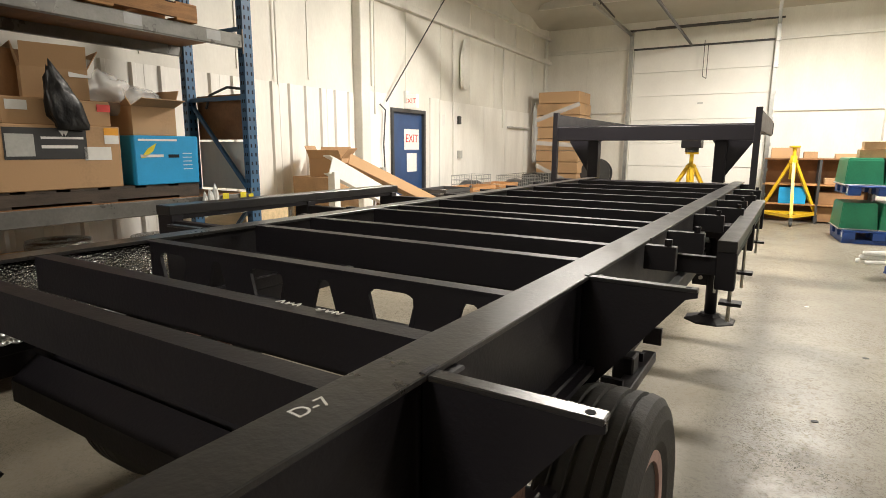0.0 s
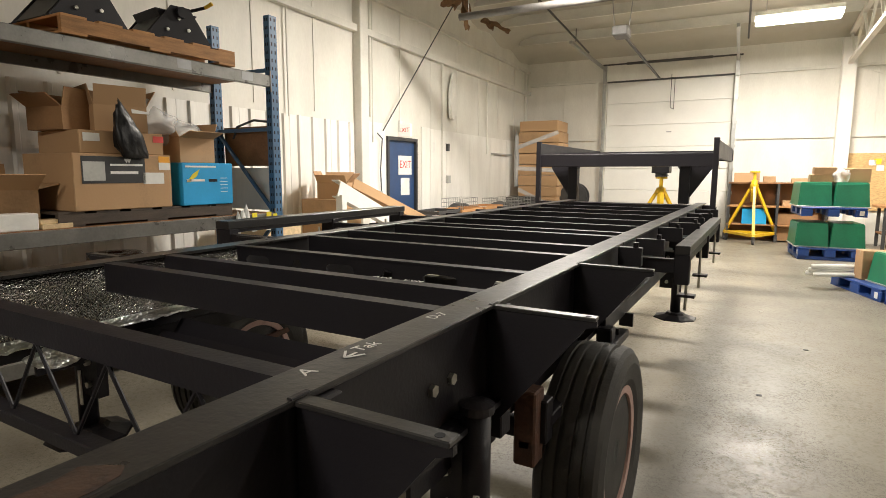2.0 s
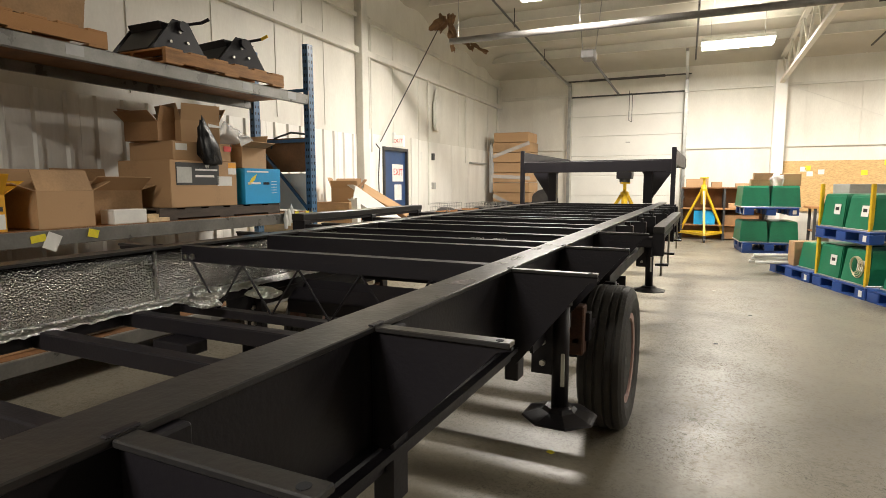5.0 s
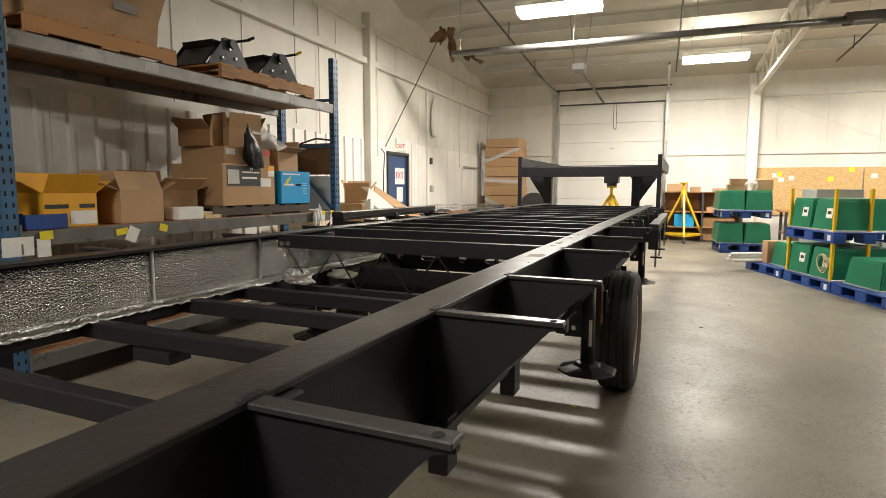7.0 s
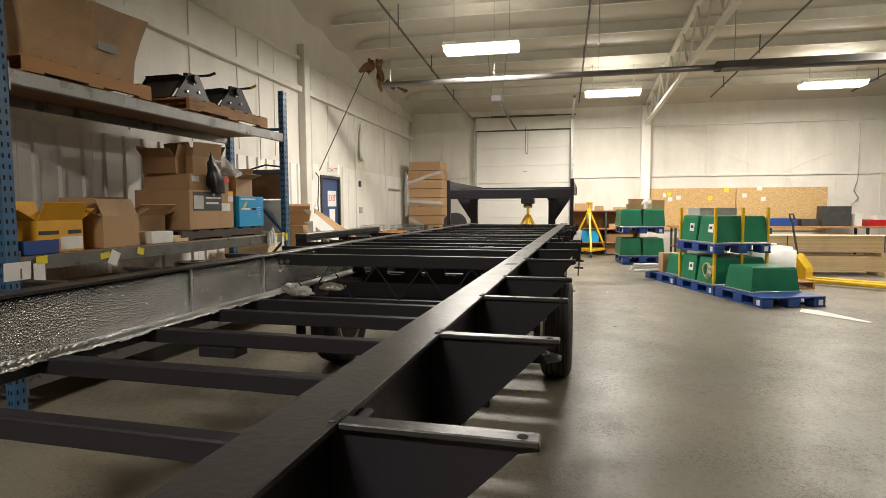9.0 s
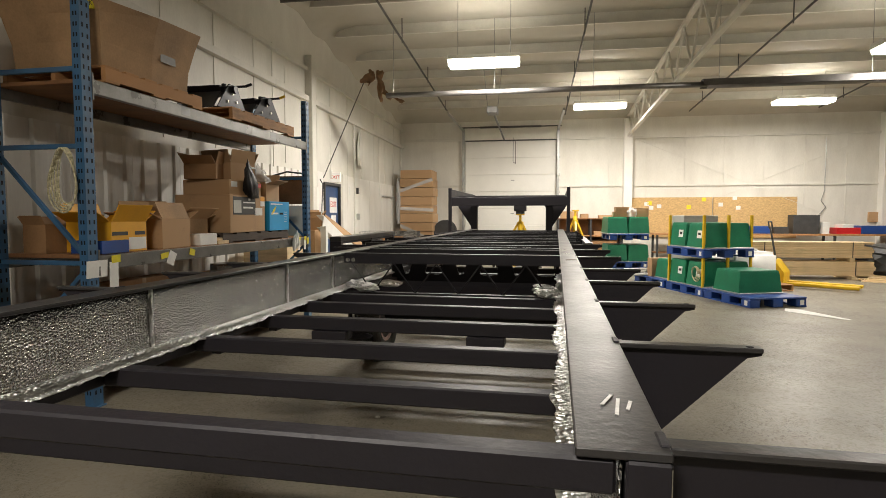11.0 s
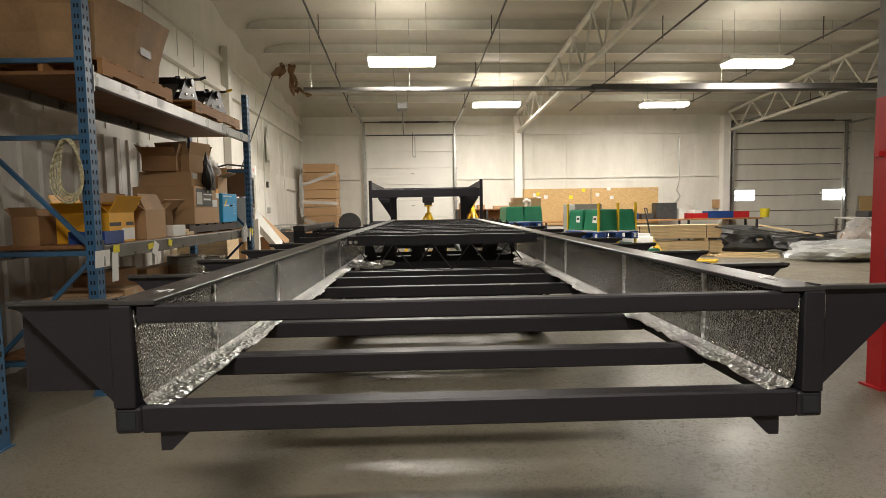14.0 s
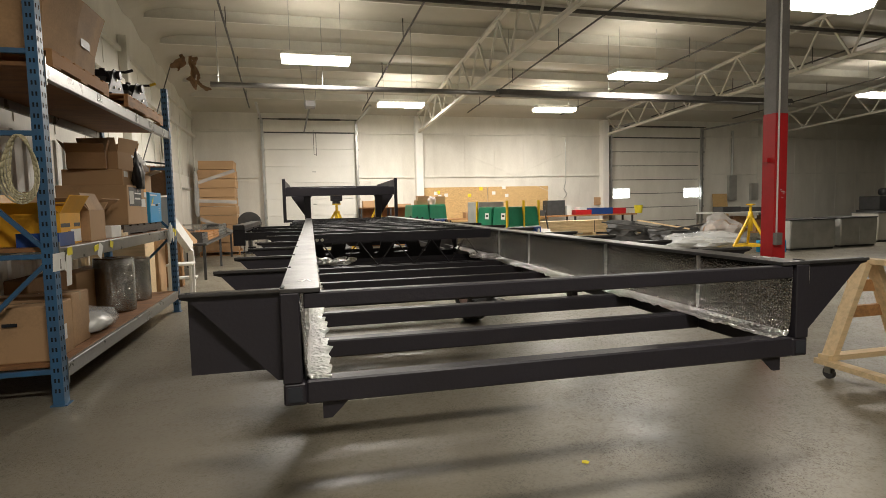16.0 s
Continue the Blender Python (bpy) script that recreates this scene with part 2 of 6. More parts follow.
M_ZINC = mat("zinc_bolt", (0.6, 0.58, 0.52), 0.3, 1.0, 0.2, 20, 0.05, 80)
M_BLUE = mat("blue_rack_paint", (0.035, 0.12, 0.24), 0.42, 0, 0.3, 6, 0.06, 60, tint=(0.10, 0.10, 0.10))
M_HOLE = mat("dark_slot", (0.01, 0.012, 0.016), 0.9, 0, 0.2, 20, 0, 60)
M_BEAM = mat("grey_beam_paint", (0.20, 0.195, 0.18), 0.30, 0.3, 0.25, 5, 0.05, 60)
M_DECK = mat("particle_deck", (0.25, 0.12, 0.048), 0.75, 0, 0.35, 3, 0.12, 60, stretch=(1, 3, 1))
M_PALLET = mat("pallet_wood", (0.37, 0.19, 0.075), 0.75, 0, 0.4, 4, 0.2, 60, stretch=(6, 1, 6), per_object=0.35)
M_SKID = mat("dark_skid_wood", (0.075, 0.055, 0.04), 0.75, 0, 0.4, 4, 0.2, 60, stretch=(6, 1, 6))
M_PINE = mat("pine_lumber", (0.66, 0.50, 0.29), 0.6, 0, 0.22, 3, 0.1, 50, stretch=(1, 8, 8), per_object=0.25)
M_CARD = mat("cardboard", (0.40, 0.25, 0.13), 0.8, 0, 0.28, 2.5, 0.06, 60, per_object=0.5)
M_CARDDARK = mat("brown_cardboard", (0.31, 0.17, 0.075), 0.8, 0, 0.2, 3, 0.06, 60)
M_TAPE = mat("packing_tape", (0.50, 0.38, 0.24), 0.25, 0, 0.15, 8, 0.03, 40)
M_PAPER = mat("white_paper", (0.80, 0.79, 0.75), 0.7, 0, 0.08, 6, 0.03, 40)
M_YELLOW = mat("yellow_paint", (0.72, 0.46, 0.015), 0.4, 0, 0.2, 8, 0.05, 60, tint=(0.3, 0.18, 0.03))
M_YELLOWTAG = mat("yellow_tag", (0.80, 0.68, 0.03), 0.6, 0, 0.1, 8, 0.03, 60)
M_YELLOWBOX = mat("orange_yellow_carton", (0.80, 0.40, 0.02), 0.55, 0, 0.1, 5, 0.03, 60)
M_BLUEBOX = mat("bright_blue_carton", (0.02, 0.36, 0.72), 0.4, 0, 0.1, 5, 0.03, 60)
M_BLUEBIN = mat("blue_plastic", (0.012, 0.055, 0.24), 0.4, 0, 0.3, 5, 0.05, 60, tint=(0.05, 0.07, 0.16))
M_GREEN = mat("green_plastic", (0.012, 0.19, 0.095), 0.42, 0, 0.2, 3, 0.06, 40)
M_REDP = mat("red_column_paint", (0.52, 0.018, 0.022), 0.4, 0, 0.18, 3, 0.04, 40)
M_GREYCOL = mat("grey_column_paint", (0.20, 0.19, 0.18), 0.5, 0, 0.25, 4, 0.06, 50)
M_OSB = mat("strand_board", (0.56, 0.38, 0.17), 0.7, 0, 0.42, 16, 0.2, 70, tint=(0.30, 0.17, 0.06), stretch=(1, 1, 2.5))
M_DOORBLUE = mat("blue_door_paint", (0.025, 0.065, 0.17), 0.38, 0, 0.2, 4, 0.04, 50)
M_SIGNRED = mat("sign_red", (0.65, 0.03, 0.02), 0.45, 0, 0.08, 8, 0, 60)
M_CLEAR = clear("clear_plastic_wrap")
M_BAG = mat("black_bag", (0.012, 0.012, 0.013), 0.35, 0, 0.3, 12, 0.4, 30)
M_HOSE = mat("pale_hose", (0.62, 0.56, 0.36), 0.5, 0, 0.2, 10, 0.05, 60)
M_WHITEPL = mat("white_plastic", (0.78, 0.78, 0.74), 0.4, 0, 0.08, 4, 0.03, 40)
M_GREYMET = mat("grey_sheet_metal", (0.45, 0.45, 0.42), 0.4, 0.4, 0.2, 3, 0.05, 50)
M_DARK = mat("dark_grey_paint", (0.05, 0.05, 0.05), 0.5, 0, 0.3, 6, 0.08, 60)
M_LENS = glow("lamp_diffuser", (1.0, 0.93, 0.78), 14.0)
M_UP = glow("uplight_slot", (1.0, 0.93, 0.80), 42.0)
M_DAY = glow("daylight_pane", (0.92, 0.97, 1.0), 6.0)
M_EXITGLOW = glow("exit_sign_face", (1.0, 0.9, 0.7), 0.25)
M_REDLINE = mat("red_sticker", (0.7, 0.06, 0.05), 0.5, 0, 0.1, 8, 0, 60)
M_ORANGE = mat("orange_sticker", (0.85, 0.38, 0.02), 0.5, 0, 0.1, 8, 0, 60)
M_LBLACK = mat("black_print", (0.03, 0.03, 0.03), 0.5, 0, 0.2, 8, 0, 60)

# ---------------------------------------------------------------- mesh helpers
def bx(bm, x0, y0, z0, x1, y1, z1, m=None):
    vs = [bm.verts.new((x, y, z)) for z in (z0, z1) for x, y in ((x0, y0), (x1, y0), (x1, y1), (x0, y1))]
    for f in ((3, 2, 1, 0), (4, 5, 6, 7), (0, 1, 5, 4), (1, 2, 6, 5), (2, 3, 7, 6), (3, 0, 4, 7)):
        bm.faces.new([vs[i] for i in f])
    if m is not None:
        bmesh.ops.transform(bm, matrix=m, verts=vs)
    return bm


def box(x0, y0, z0, x1, y1, z1, bevel=0.0, m=None):
    bm = bmesh.new()
    bx(bm, x0, y0, z0, x1, y1, z1, m)
    if bevel:
        bmesh.ops.bevel(bm, geom=bm.edges[:], offset=bevel, segments=1, affect="EDGES")
    return bm


def prism(pts, axis, a, b):
    """An outline in the two other axes, drawn out along one axis from a to b."""
    bm = bmesh.new()

    def put(p, h):
        q = list(p)
        q.insert("xyz".index(axis), h)
        return bm.verts.new(q)
    lo, hi = [put(p, a) for p in pts], [put(p, b) for p in pts]
    n = len(pts)
    bm.faces.new(lo)
    bm.faces.new(hi[::-1])
    for i in range(n):
        bm.faces.new((lo[i], hi[i], hi[(i + 1) % n], lo[(i + 1) % n]))
    bmesh.ops.recalc_face_normals(bm, faces=bm.faces[:])
    return bm


def rod(bm, p, q, r, n=8, r2=None):
    p, q = Vector(p), Vector(q)
    d = q - p
    m = Matrix.Translation((p + q) / 2) @ d.to_track_quat("Z", "Y").to_matrix().to_4x4()
    bmesh.ops.create_cone(bm, cap_ends=True, segments=n, radius1=r, radius2=r if r2 is None else r2, depth=d.length, matrix=m)
    return bm


def rodm(p, q, r, n=8, r2=None):
    return rod(bmesh.new(), p, q, r, n, r2)


def bar(bm, p, q, w, h):
    """A flat bar of width w and height h from p to q."""
    p, q = Vector(p), Vector(q)
    d = q - p
    m = Matrix.Translation((p + q) / 2) @ d.to_track_quat("Y", "Z").to_matrix().to_4x4()
    return bx(bm, -w / 2, -d.length / 2, -h / 2, w / 2, d.length / 2, h / 2, m)


def pipe_path(pts, r, n=6):
    bm = bmesh.new()
    for a, b in zip(pts, pts[1:]):
        rod(bm, a, b, r, n)
    return bm


def lathe(profile, n=32, m=None):
    bm = bmesh.new()
    rings = []
    for r, h in profile:
        rings.append([bm.verts.new((r * math.cos(2 * math.pi * i / n), r * math.sin(2 * math.pi * i / n), h)) for i in range(n)])
    for a, b in zip(rings, rings[1:]):
        for i in range(n):
            bm.faces.new((a[i], a[(i + 1) % n], b[(i + 1) % n], b[i]))
    bm.faces.new(rings[0][::-1])
    bm.faces.new(rings[-1])
    bmesh.ops.recalc_face_normals(bm, faces=bm.faces[:])
    if m is not None:
        bmesh.ops.transform(bm, matrix=m, verts=bm.verts[:])
    return bm


def mesh_of(bm, name, material, smooth=False):
    me = bpy.data.meshes.new(name)
    bm.to_mesh(me)
    bm.free()
    me.materials.append(material)
    if smooth:
        me.shade_smooth()
    return me


def part(name, bm, material, parent, label="", smooth=False):
    ob = new(name, mesh_of(bm, name, material, smooth))
    ob.parent = parent
    if label:
        tagged(ob, label)
    return ob


def share(ob, m, parent):
    """One more alike piece on the same mesh."""
    o = new(ob.name.split(".")[0], ob.data)
    o.parent = parent
    o.matrix_basis = m
    return o


def thing(name, m, label, category, group="", kind=""):
    ob = new(name)
    ob.matrix_world = m
    ob.empty_display_size = 0.1
    return tagged(ob, label, category, group, kind)


def solid(name, bm, material, m, label, category, group="", kind="", smooth=False):
    ob = new(name, mesh_of(bm, name, material, smooth))
    ob.matrix_world = m
    return tagged(ob, label, category, group, kind)


def letters(text, size, material, parent, m, name="lettering", depth=0.001):
    cu = bpy.data.curves.new(name, "FONT")
    cu.body, cu.size, cu.extrude, cu.align_x, cu.align_y = text, size, depth, "CENTER", "CENTER"
    tmp = bpy.data.objects.new("tmp", cu)
    scene.collection.objects.link(tmp)
    me = bpy.data.meshes.new_from_object(tmp)
    bpy.data.objects.remove(tmp)
    me.materials.append(material)
    ob = new(name, me)
    ob.parent = parent
    ob.matrix_basis = m
    return ob


def crumpled(sx, sy, sz, amount, seed, cuts=6):
    """A lumpy soft bundle that rests on z = 0."""
    bm = bmesh.new()
    bmesh.ops.create_icosphere(bm, subdivisions=3, radius=0.5)
    for v in bm.verts:
        n = noise.noise(v.co * 3.1 + Vector((seed * 7.3, seed, 0))) + 0.5 * noise.noise(v.co * 8.0 + Vector((seed, 3.1 * seed, 1)))
        v.co *= 1 + amount * n
        v.co = Vector((v.co.x * sx, v.co.y * sy, max(0.0, (v.co.z + 0.38) * sz / 0.88)))
    return bm

# ---------------------------------------------------------------- the hall
AXES = [(HALL, WID, BAY, 0.0)]


def hall(x=0, y=0, z=0, rx=0, ry=0, rz=0):
    m, wide, bay, y0 = AXES[-1]
    return m @ pose(x * wide, (y - y0) * bay + y0 * BAY, z, rx, ry, rz)


def plan():
    """The hall's axes for parts that are drawn in units of the plan."""
    m, wide = AXES[-1][:2]
    return m @ Matrix.Diagonal((wide, BAY, 1, 1))


WIDE, DEEP = 34.0, -27.0


def roof_z(y):
    return 4.86 + 0.085 * min(-y, 34 + y) if y > -17 else 4.86 + 0.085 * (34 + y)


solid("floor", box(-0.3, DEEP - 0.3, -0.2, WIDE + 0.3, 0.3, 0.0), M_FLOOR, plan(), "sealed grey concrete workshop floor with scuffs and stains", "floor", kind="structure")


def wall_with_holes(name, axis, length, height, holes, thick, material, m, label):
    """A wall along local x from 0, cut by rectangular openings (x0, x1, z0, z1)."""
    bm = bmesh.new()
    x = 0.0
    for x0, x1, z0, z1 in sorted(holes):
        if x0 > x:
            bx(bm, x, 0, 0, x0, thick, height)
        if z0 > 0:
            bx(bm, x0, 0, 0, x1, thick, z0)
        if z1 < height:
            bx(bm, x0, 0, z1, x1, thick, height)
        x = x1
    bx(bm, x, 0, 0, length, thick, height)
    return solid(name, bm, material, m, label, "wall", kind="structure")


# far wall: faces -y
wall_far = wall_with_holes("wall_far", "x", WIDE, 7.0, [(2.3, 5.46, 0.0, 3.95), (16.0, 20.35, 0.0, 3.9)], 0.25, M_WALL, plan(),
                           "white painted metal far wall with door openings")
# side wall along y, with the blue door's opening
wall_side = wall_with_holes("wall_side", "x", -DEEP, 7.0, [(6.72, 7.74, 0.0, 2.18)], 0.25, M_WALL, plan() @ pose(0, 0, 0, 0, 0, -90) @ Matrix.Scale(-1, 4, (0, 1, 0)),
                            "white panelled side wall behind the storage rack")
solid("wall_back", box(-0.3, DEEP - 0.25, 0, WIDE + 0.3, DEEP, 7.0), M_WALL, plan(), "white painted back wall", "wall", kind="structure")
solid("wall_right", box(WIDE, DEEP, 0, WIDE + 0.25, 0, 7.0), M_WALL, plan(), "white painted side wall far across the hall", "wall", kind="structure")

# ceiling of sagging white insulation between purlins, with a cove along the side wall
bm = bmesh.new()
ys = [i * -0.25 for i in range(int(-DEEP / 0.25) + 1)]
xs = [0.0, 0.12, 0.35, 0.7, 1.2] + [1.2 + i * 1.64 for i in range(1, 21)]
rows_v = []
for iy, y in enumerate(ys):
    sag = 0.11 * (math.sin(math.pi * ((-y % 1.5) / 1.5)) ** 2)
    row = []
    for x in xs:
        cove = 0.30 * max(0.0, 1 - x / 0.7) ** 2
        far = 0.30 * max(0.0, 1 + y / 0.8) ** 2
        row.append(bm.verts.new((x, y, roof_z(y) - sag - max(cove, far))))
    rows_v.append(row)
for a, b in zip(rows_v, rows_v[1:]):
    for i in range(len(xs) - 1):
        bm.faces.new((a[i], a[i + 1], b[i + 1], b[i]))
solid("ceiling", bm, M_CEIL, plan(), "sagging off-white vinyl roof insulation between purlins", "ceiling", kind="structure", smooth=True)
solid("roof_deck", box(-0.3, DEEP, 6.4, WIDE + 0.3, 0.3, 6.5), M_GIRT, plan(), "plain roof deck above the insulation", "roof", kind="structure")

# purlins
y = -1.5
while y > -26:
    zz = roof_z(y)
    solid("purlin", prism([(y - 0.05, zz - 0.225), (y + 0.006, zz - 0.225), (y + 0.006, zz + 0.03), (y - 0.002, zz + 0.03), (y - 0.002, zz - 0.217), (y - 0.042, zz - 0.217), (y - 0.042, zz - 0.20), (y - 0.05, zz - 0.20)], "x", 0.25, WIDE), M_GIRT, plan(),
          "off-white painted steel roof purlin", "purlin", "roof purlins", "structure")
    y -= 1.5

# ribbed liner panels on the lower side wall, each a piece of its own
def liner_panel(width, height):
    bm = bmesh.new()
    prof = [(0.0, 0.004)]
    x = 0.0
    while x < width - 0.02:
        prof += [(x + 0.08, 0.004), (x + 0.10, 0.032), (x + 0.14, 0.032), (x + 0.16, 0.004)]
        x += width / 3
    prof.append((width, 0.004))
    front = [(bm.verts.new((h, -a, 0)), bm.verts.new((h, -a, height))) for a, h in prof]
    back = [(bm.verts.new((0.0, 0, 0)), bm.verts.new((0.0, 0, height))), (bm.verts.new((0.0, -width, 0)), bm.verts.new((0.0, -width, height)))]
    for a, b in zip(front, front[1:]):
        bm.faces.new((a[0], b[0], b[1], a[1]))
    bm.faces.new([back[0][1]] + [f[1] for f in front] + [back[1][1]])
    bm.faces.new((back[0][0], front[0][0], front[0][1], back[0][1]))
    bm.faces.new((back[1][0], front[-1][0], front[-1][1], back[1][1]))
    bmesh.ops.recalc_face_normals(bm, faces=bm.faces[:])
    return bm


liner = thing("wall_liner", HALL @ pose(0.005, 0, 0) @ Matrix.Diagonal((1, BAY, 1, 1)), "white ribbed metal liner panels along the lower side wall", "wall panel", kind="structure")
pm = mesh_of(liner_panel(0.92, 2.33), "liner_panel", M_LINER)
y = -8.45
while y > -26:
    o = new("liner_panel", pm)
    o.parent, o.location = liner, (0, y, 0)
    y -= 0.925
# smoother board beyond the door
part("plain_panel", box(0, -6.15, 0, 0.03, -0.6, 2.40), M_LINER, liner)
part("plain_panel", box(0, -6.5, 0, 0.025, -6.17, 2.42), M_LINER, liner)
part("plain_panel", box(0, -8.42, 0, 0.03, -7.86, 2.38), M_LINER, liner)
for yy in (-1.8, -3.0, -4.2, -5.4):
    part("panel_seam", box(0.03, yy - 0.015, 0, 0.036, yy + 0.015, 2.40), M_LINER, liner)

# wall framing: girts, columns, seams
frame_parts = thing("wall_framing", plan(), "white painted girts and columns on the walls", "framing", kind="structure")
part("girt", box(0.0, DEEP, 3.70, 0.10, 0, 3.80), M_GIRT, frame_parts)
part("eave_angle", box(0.0, DEEP, 4.30, 0.07, 0, 4.37), M_GIRT, frame_parts)
part("girt", box(0.1, -0.08, 3.93, 2.2, 0, 4.01), M_GIRT, frame_parts)
part("girt", box(5.6, -0.08, 3.90, 15.9, 0, 3.96), M_GIRT, frame_parts)
part("girt", box(20.5, -0.08, 3.90, WIDE, 0, 3.96), M_GIRT, frame_parts)
part("girt", box(5.6, -0.05, 2.38, 15.9, 0, 2.43), M_GIRT, frame_parts)
part("girt", box(0.1, -0.05, 2.42, 2.2, 0, 2.47), M_GIRT, frame_parts)
part("girt", box(20.5, -0.05, 2.38, WIDE, 0, 2.43), M_GIRT, frame_parts)
for cx in (7.66, 15.45, 23.4, 31.0):
    part("wall_column", box(cx, -0.30, 0, cx + 0.28, 0, 4.5, 0.01), M_DOORWHITE if cx < 16 else M_GIRT, frame_parts)
for cy in (-8.75, -16.75, -24.7):
    part("wall_column", box(0, cy, 0, 0.16, cy + 0.22, 4.6, 0.01), M_GIRT, frame_parts)
x = 1.1
while x < 33:
    if not (2.2 < x < 5.5 or 15.9 < x < 20.5):
        part("seam", box(x, -0.012, 0.0, x + 0.03, 0, 4.6), M_WALL, frame_parts)
    x += 1.22
y = -1.2
while y > -26:
    part("seam", box(0, y, 2.42, 0.012, y + 0.03, 4.4), M_WALL, frame_parts)
    y -= 1.22
part("brace_rod", rodm((8.0, -0.06, 3.9), (15.4, -0.06, 0.9), 0.005, 5), M_GIRT, frame_parts)
part("brace_rod", rodm((8.0, -0.04, 0.9), (15.4, -0.04, 3.9), 0.005, 5), M_GIRT, frame_parts)
part("brace_rod", rodm((0.12, -8.05, 2.25), (0.45, -5.9, 4.75), 0.012, 6), M_DARKPIPE, frame_parts)

# ---------------------------------------------------------------- overhead doors
def overhead_door(name, x0, x1, top, sections, label, windows=()):
    d = thing(name, hall(x0, 0.06, 0), label, "overhead door", kind="structure")
    w = (x1 - x0) * WID
    h = top / sections
    for i in range(sections):
        gap = 0.003 if len(windows) == 0 else 0.012
        bm = box(0.01, 0, i * h + gap, w - 0.01, 0.05, (i + 1) * h - gap, 0.006)
        part("door_section", bm, M_DOORWHITE if len(windows) == 0 else M_WALL, d)
    part("backing", box(0.0, 0.05, 0.0, w, 0.06, top), M_DARK if windows else M_GIRT, d)
    for a, b, z0, z1 in windows:
        part("window_pane", box(a, -0.012, z0, b, -0.004, z1, 0.003), M_DAY, d, "bright daylight window pane")
    for sx in (-0.09, w + 0.01):
        part("track", box(sx, -0.16, 0, sx + 0.08, -0.06, top + 0.45), M_TRACK, d)
    for sx in (-0.05, w + 0.05):
        part("horizontal_track", box(sx - 0.03, -3.6, top + 0.30, sx + 0.03, -0.1, top + 0.36), M_TRACK, d)
        z = 0.5
        while z < top:
            part("hinge", box(sx - 0.03, -0.20, z, sx + 0.06, -0.16, z + 0.07), M_TRACK, d)
            z += h
    part("torsion_shaft", rodm((-0.15, -0.18, top + 0.42), (w + 0.15, -0.18, top + 0.42), 0.02, 8), M_DARKPIPE, d)
    part("torsion_spring", rodm((0.5, -0.18, top + 0.42), (w - 0.5, -0.18, top + 0.42), 0.034, 10), M_DARKPIPE, d)
    part("header", box(-0.05, -0.05, top - 0.02, w + 0.05, -0.01, top + 0.03), M_DARK, d)
    return d


od1 = overhead_door("door_overhead", 2.3, 5.46, 3.93, 7, "closed white sectional overhead door with steel tracks")
part("pull_cord", pipe_path([(1.6, -0.2, 4.0), (1.6, -0.2, 3.2), (1.68, -0.2, 3.15), (1.68, -0.2, 3.9)], 0.008), M_DARK, od1)
for z in (0.9, 1.5, 2.05, 2.6):
    part("latch", box(1.52, -0.02, z, 1.64, 0.0, z + 0.03), M_TRACK, od1)
overhead_door("door_overhead", 16.0, 20.35, 3.88, 7, "closed grey-white sectional overhead door with two windows", [(0.12, 0.85, 1.50, 1.86), (3.42, 4.12, 1.48, 1.84)])

# blue exit door
bd = thing("door_exit", hall(0.0, -7.23, 0), "blue painted steel exit door in a dark frame", "door", kind="structure")
part("door_leaf", box(-0.06, -0.46, 0.01, -0.015, 0.46, 2.12, 0.004), M_DOORBLUE, bd)
part("frame_jamb", box(-0.2, -0.51, 0, 0.04, -0.46, 2.18), M_DARK, bd)
part("frame_jamb", box(-0.2, 0.46, 0, 0.04, 0.51, 2.18), M_DARK, bd)
part("frame_head", box(-0.2, -0.46, 2.12, 0.04, 0.46, 2.18), M_DARK, bd)
part("door_backing", box(-0.24, -0.5, 0, -0.2, 0.5, 2.18), M_DARK, bd)
part("knob", rodm((-0.015, -0.40, 1.0), (0.05, -0.40, 1.0), 0.028, 12), M_ZINC, bd, "brass door knob")
part("exit_notice", box(-0.013, -0.10, 1.52, -0.008, 0.36, 1.86), M_PAPER, bd, "white paper notice with red letters")
letters("EXIT", 0.19, M_SIGNRED, bd, pose(-0.006, 0.13, 1.70, 90, 0, 90))
part("paper_notice", box(-0.013, -0.02, 1.15, -0.008, 0.28, 1.46), M_PAPER, bd, "white paper notice")
es = thing("exit_sign", hall(0.0, -7.33, 2.30), "white lit exit sign with red letters above the door", "exit sign")
part("housing", box(0.0, -0.02, -0.11, 0.25, 0.04, 0.11, 0.006), M_EXITGLOW, es)
part("bracket", box(-0.0, -0.03, -0.03, 0.05, 0.05, 0.17), M_WHITEPL, es)
letters("EXIT", 0.105, M_SIGNRED, es, pose(0.125, -0.0225, 0, 90, 0, 0))

# ---------------------------------------------------------------- ceiling fixtures
for lx, ly in LAMPS:
    f = thing("ceiling_lamp", hall(lx, ly, LAMP_Z), "long fluorescent high-bay lamp, switched on", "lamp", "hall lamps")
    part("housing", prism([(-0.25, 0.0), (-0.14, 0.10), (0.14, 0.10), (0.25, 0.0)], "x", -0.68, 0.68), M_WHITEPL, f)
    part("diffuser", prism([(-0.24, -0.002), (0.24, -0.002), (0.19, -0.09), (-0.19, -0.09)], "x", -0.66, 0.66), M_LENS, f, "glowing white diffuser")
    part("uplight_slot", box(-0.6, -0.05, 0.101, 0.6, 0.05, 0.104), M_UP, f, "glowing slot above the housing")
    for sx in (-0.5, 0.5):
        part("hanger", rodm((sx, 0, 0.10), (sx, 0, roof_z(ly) - LAMP_Z - 0.05), 0.006, 5), M_TRACK, f)


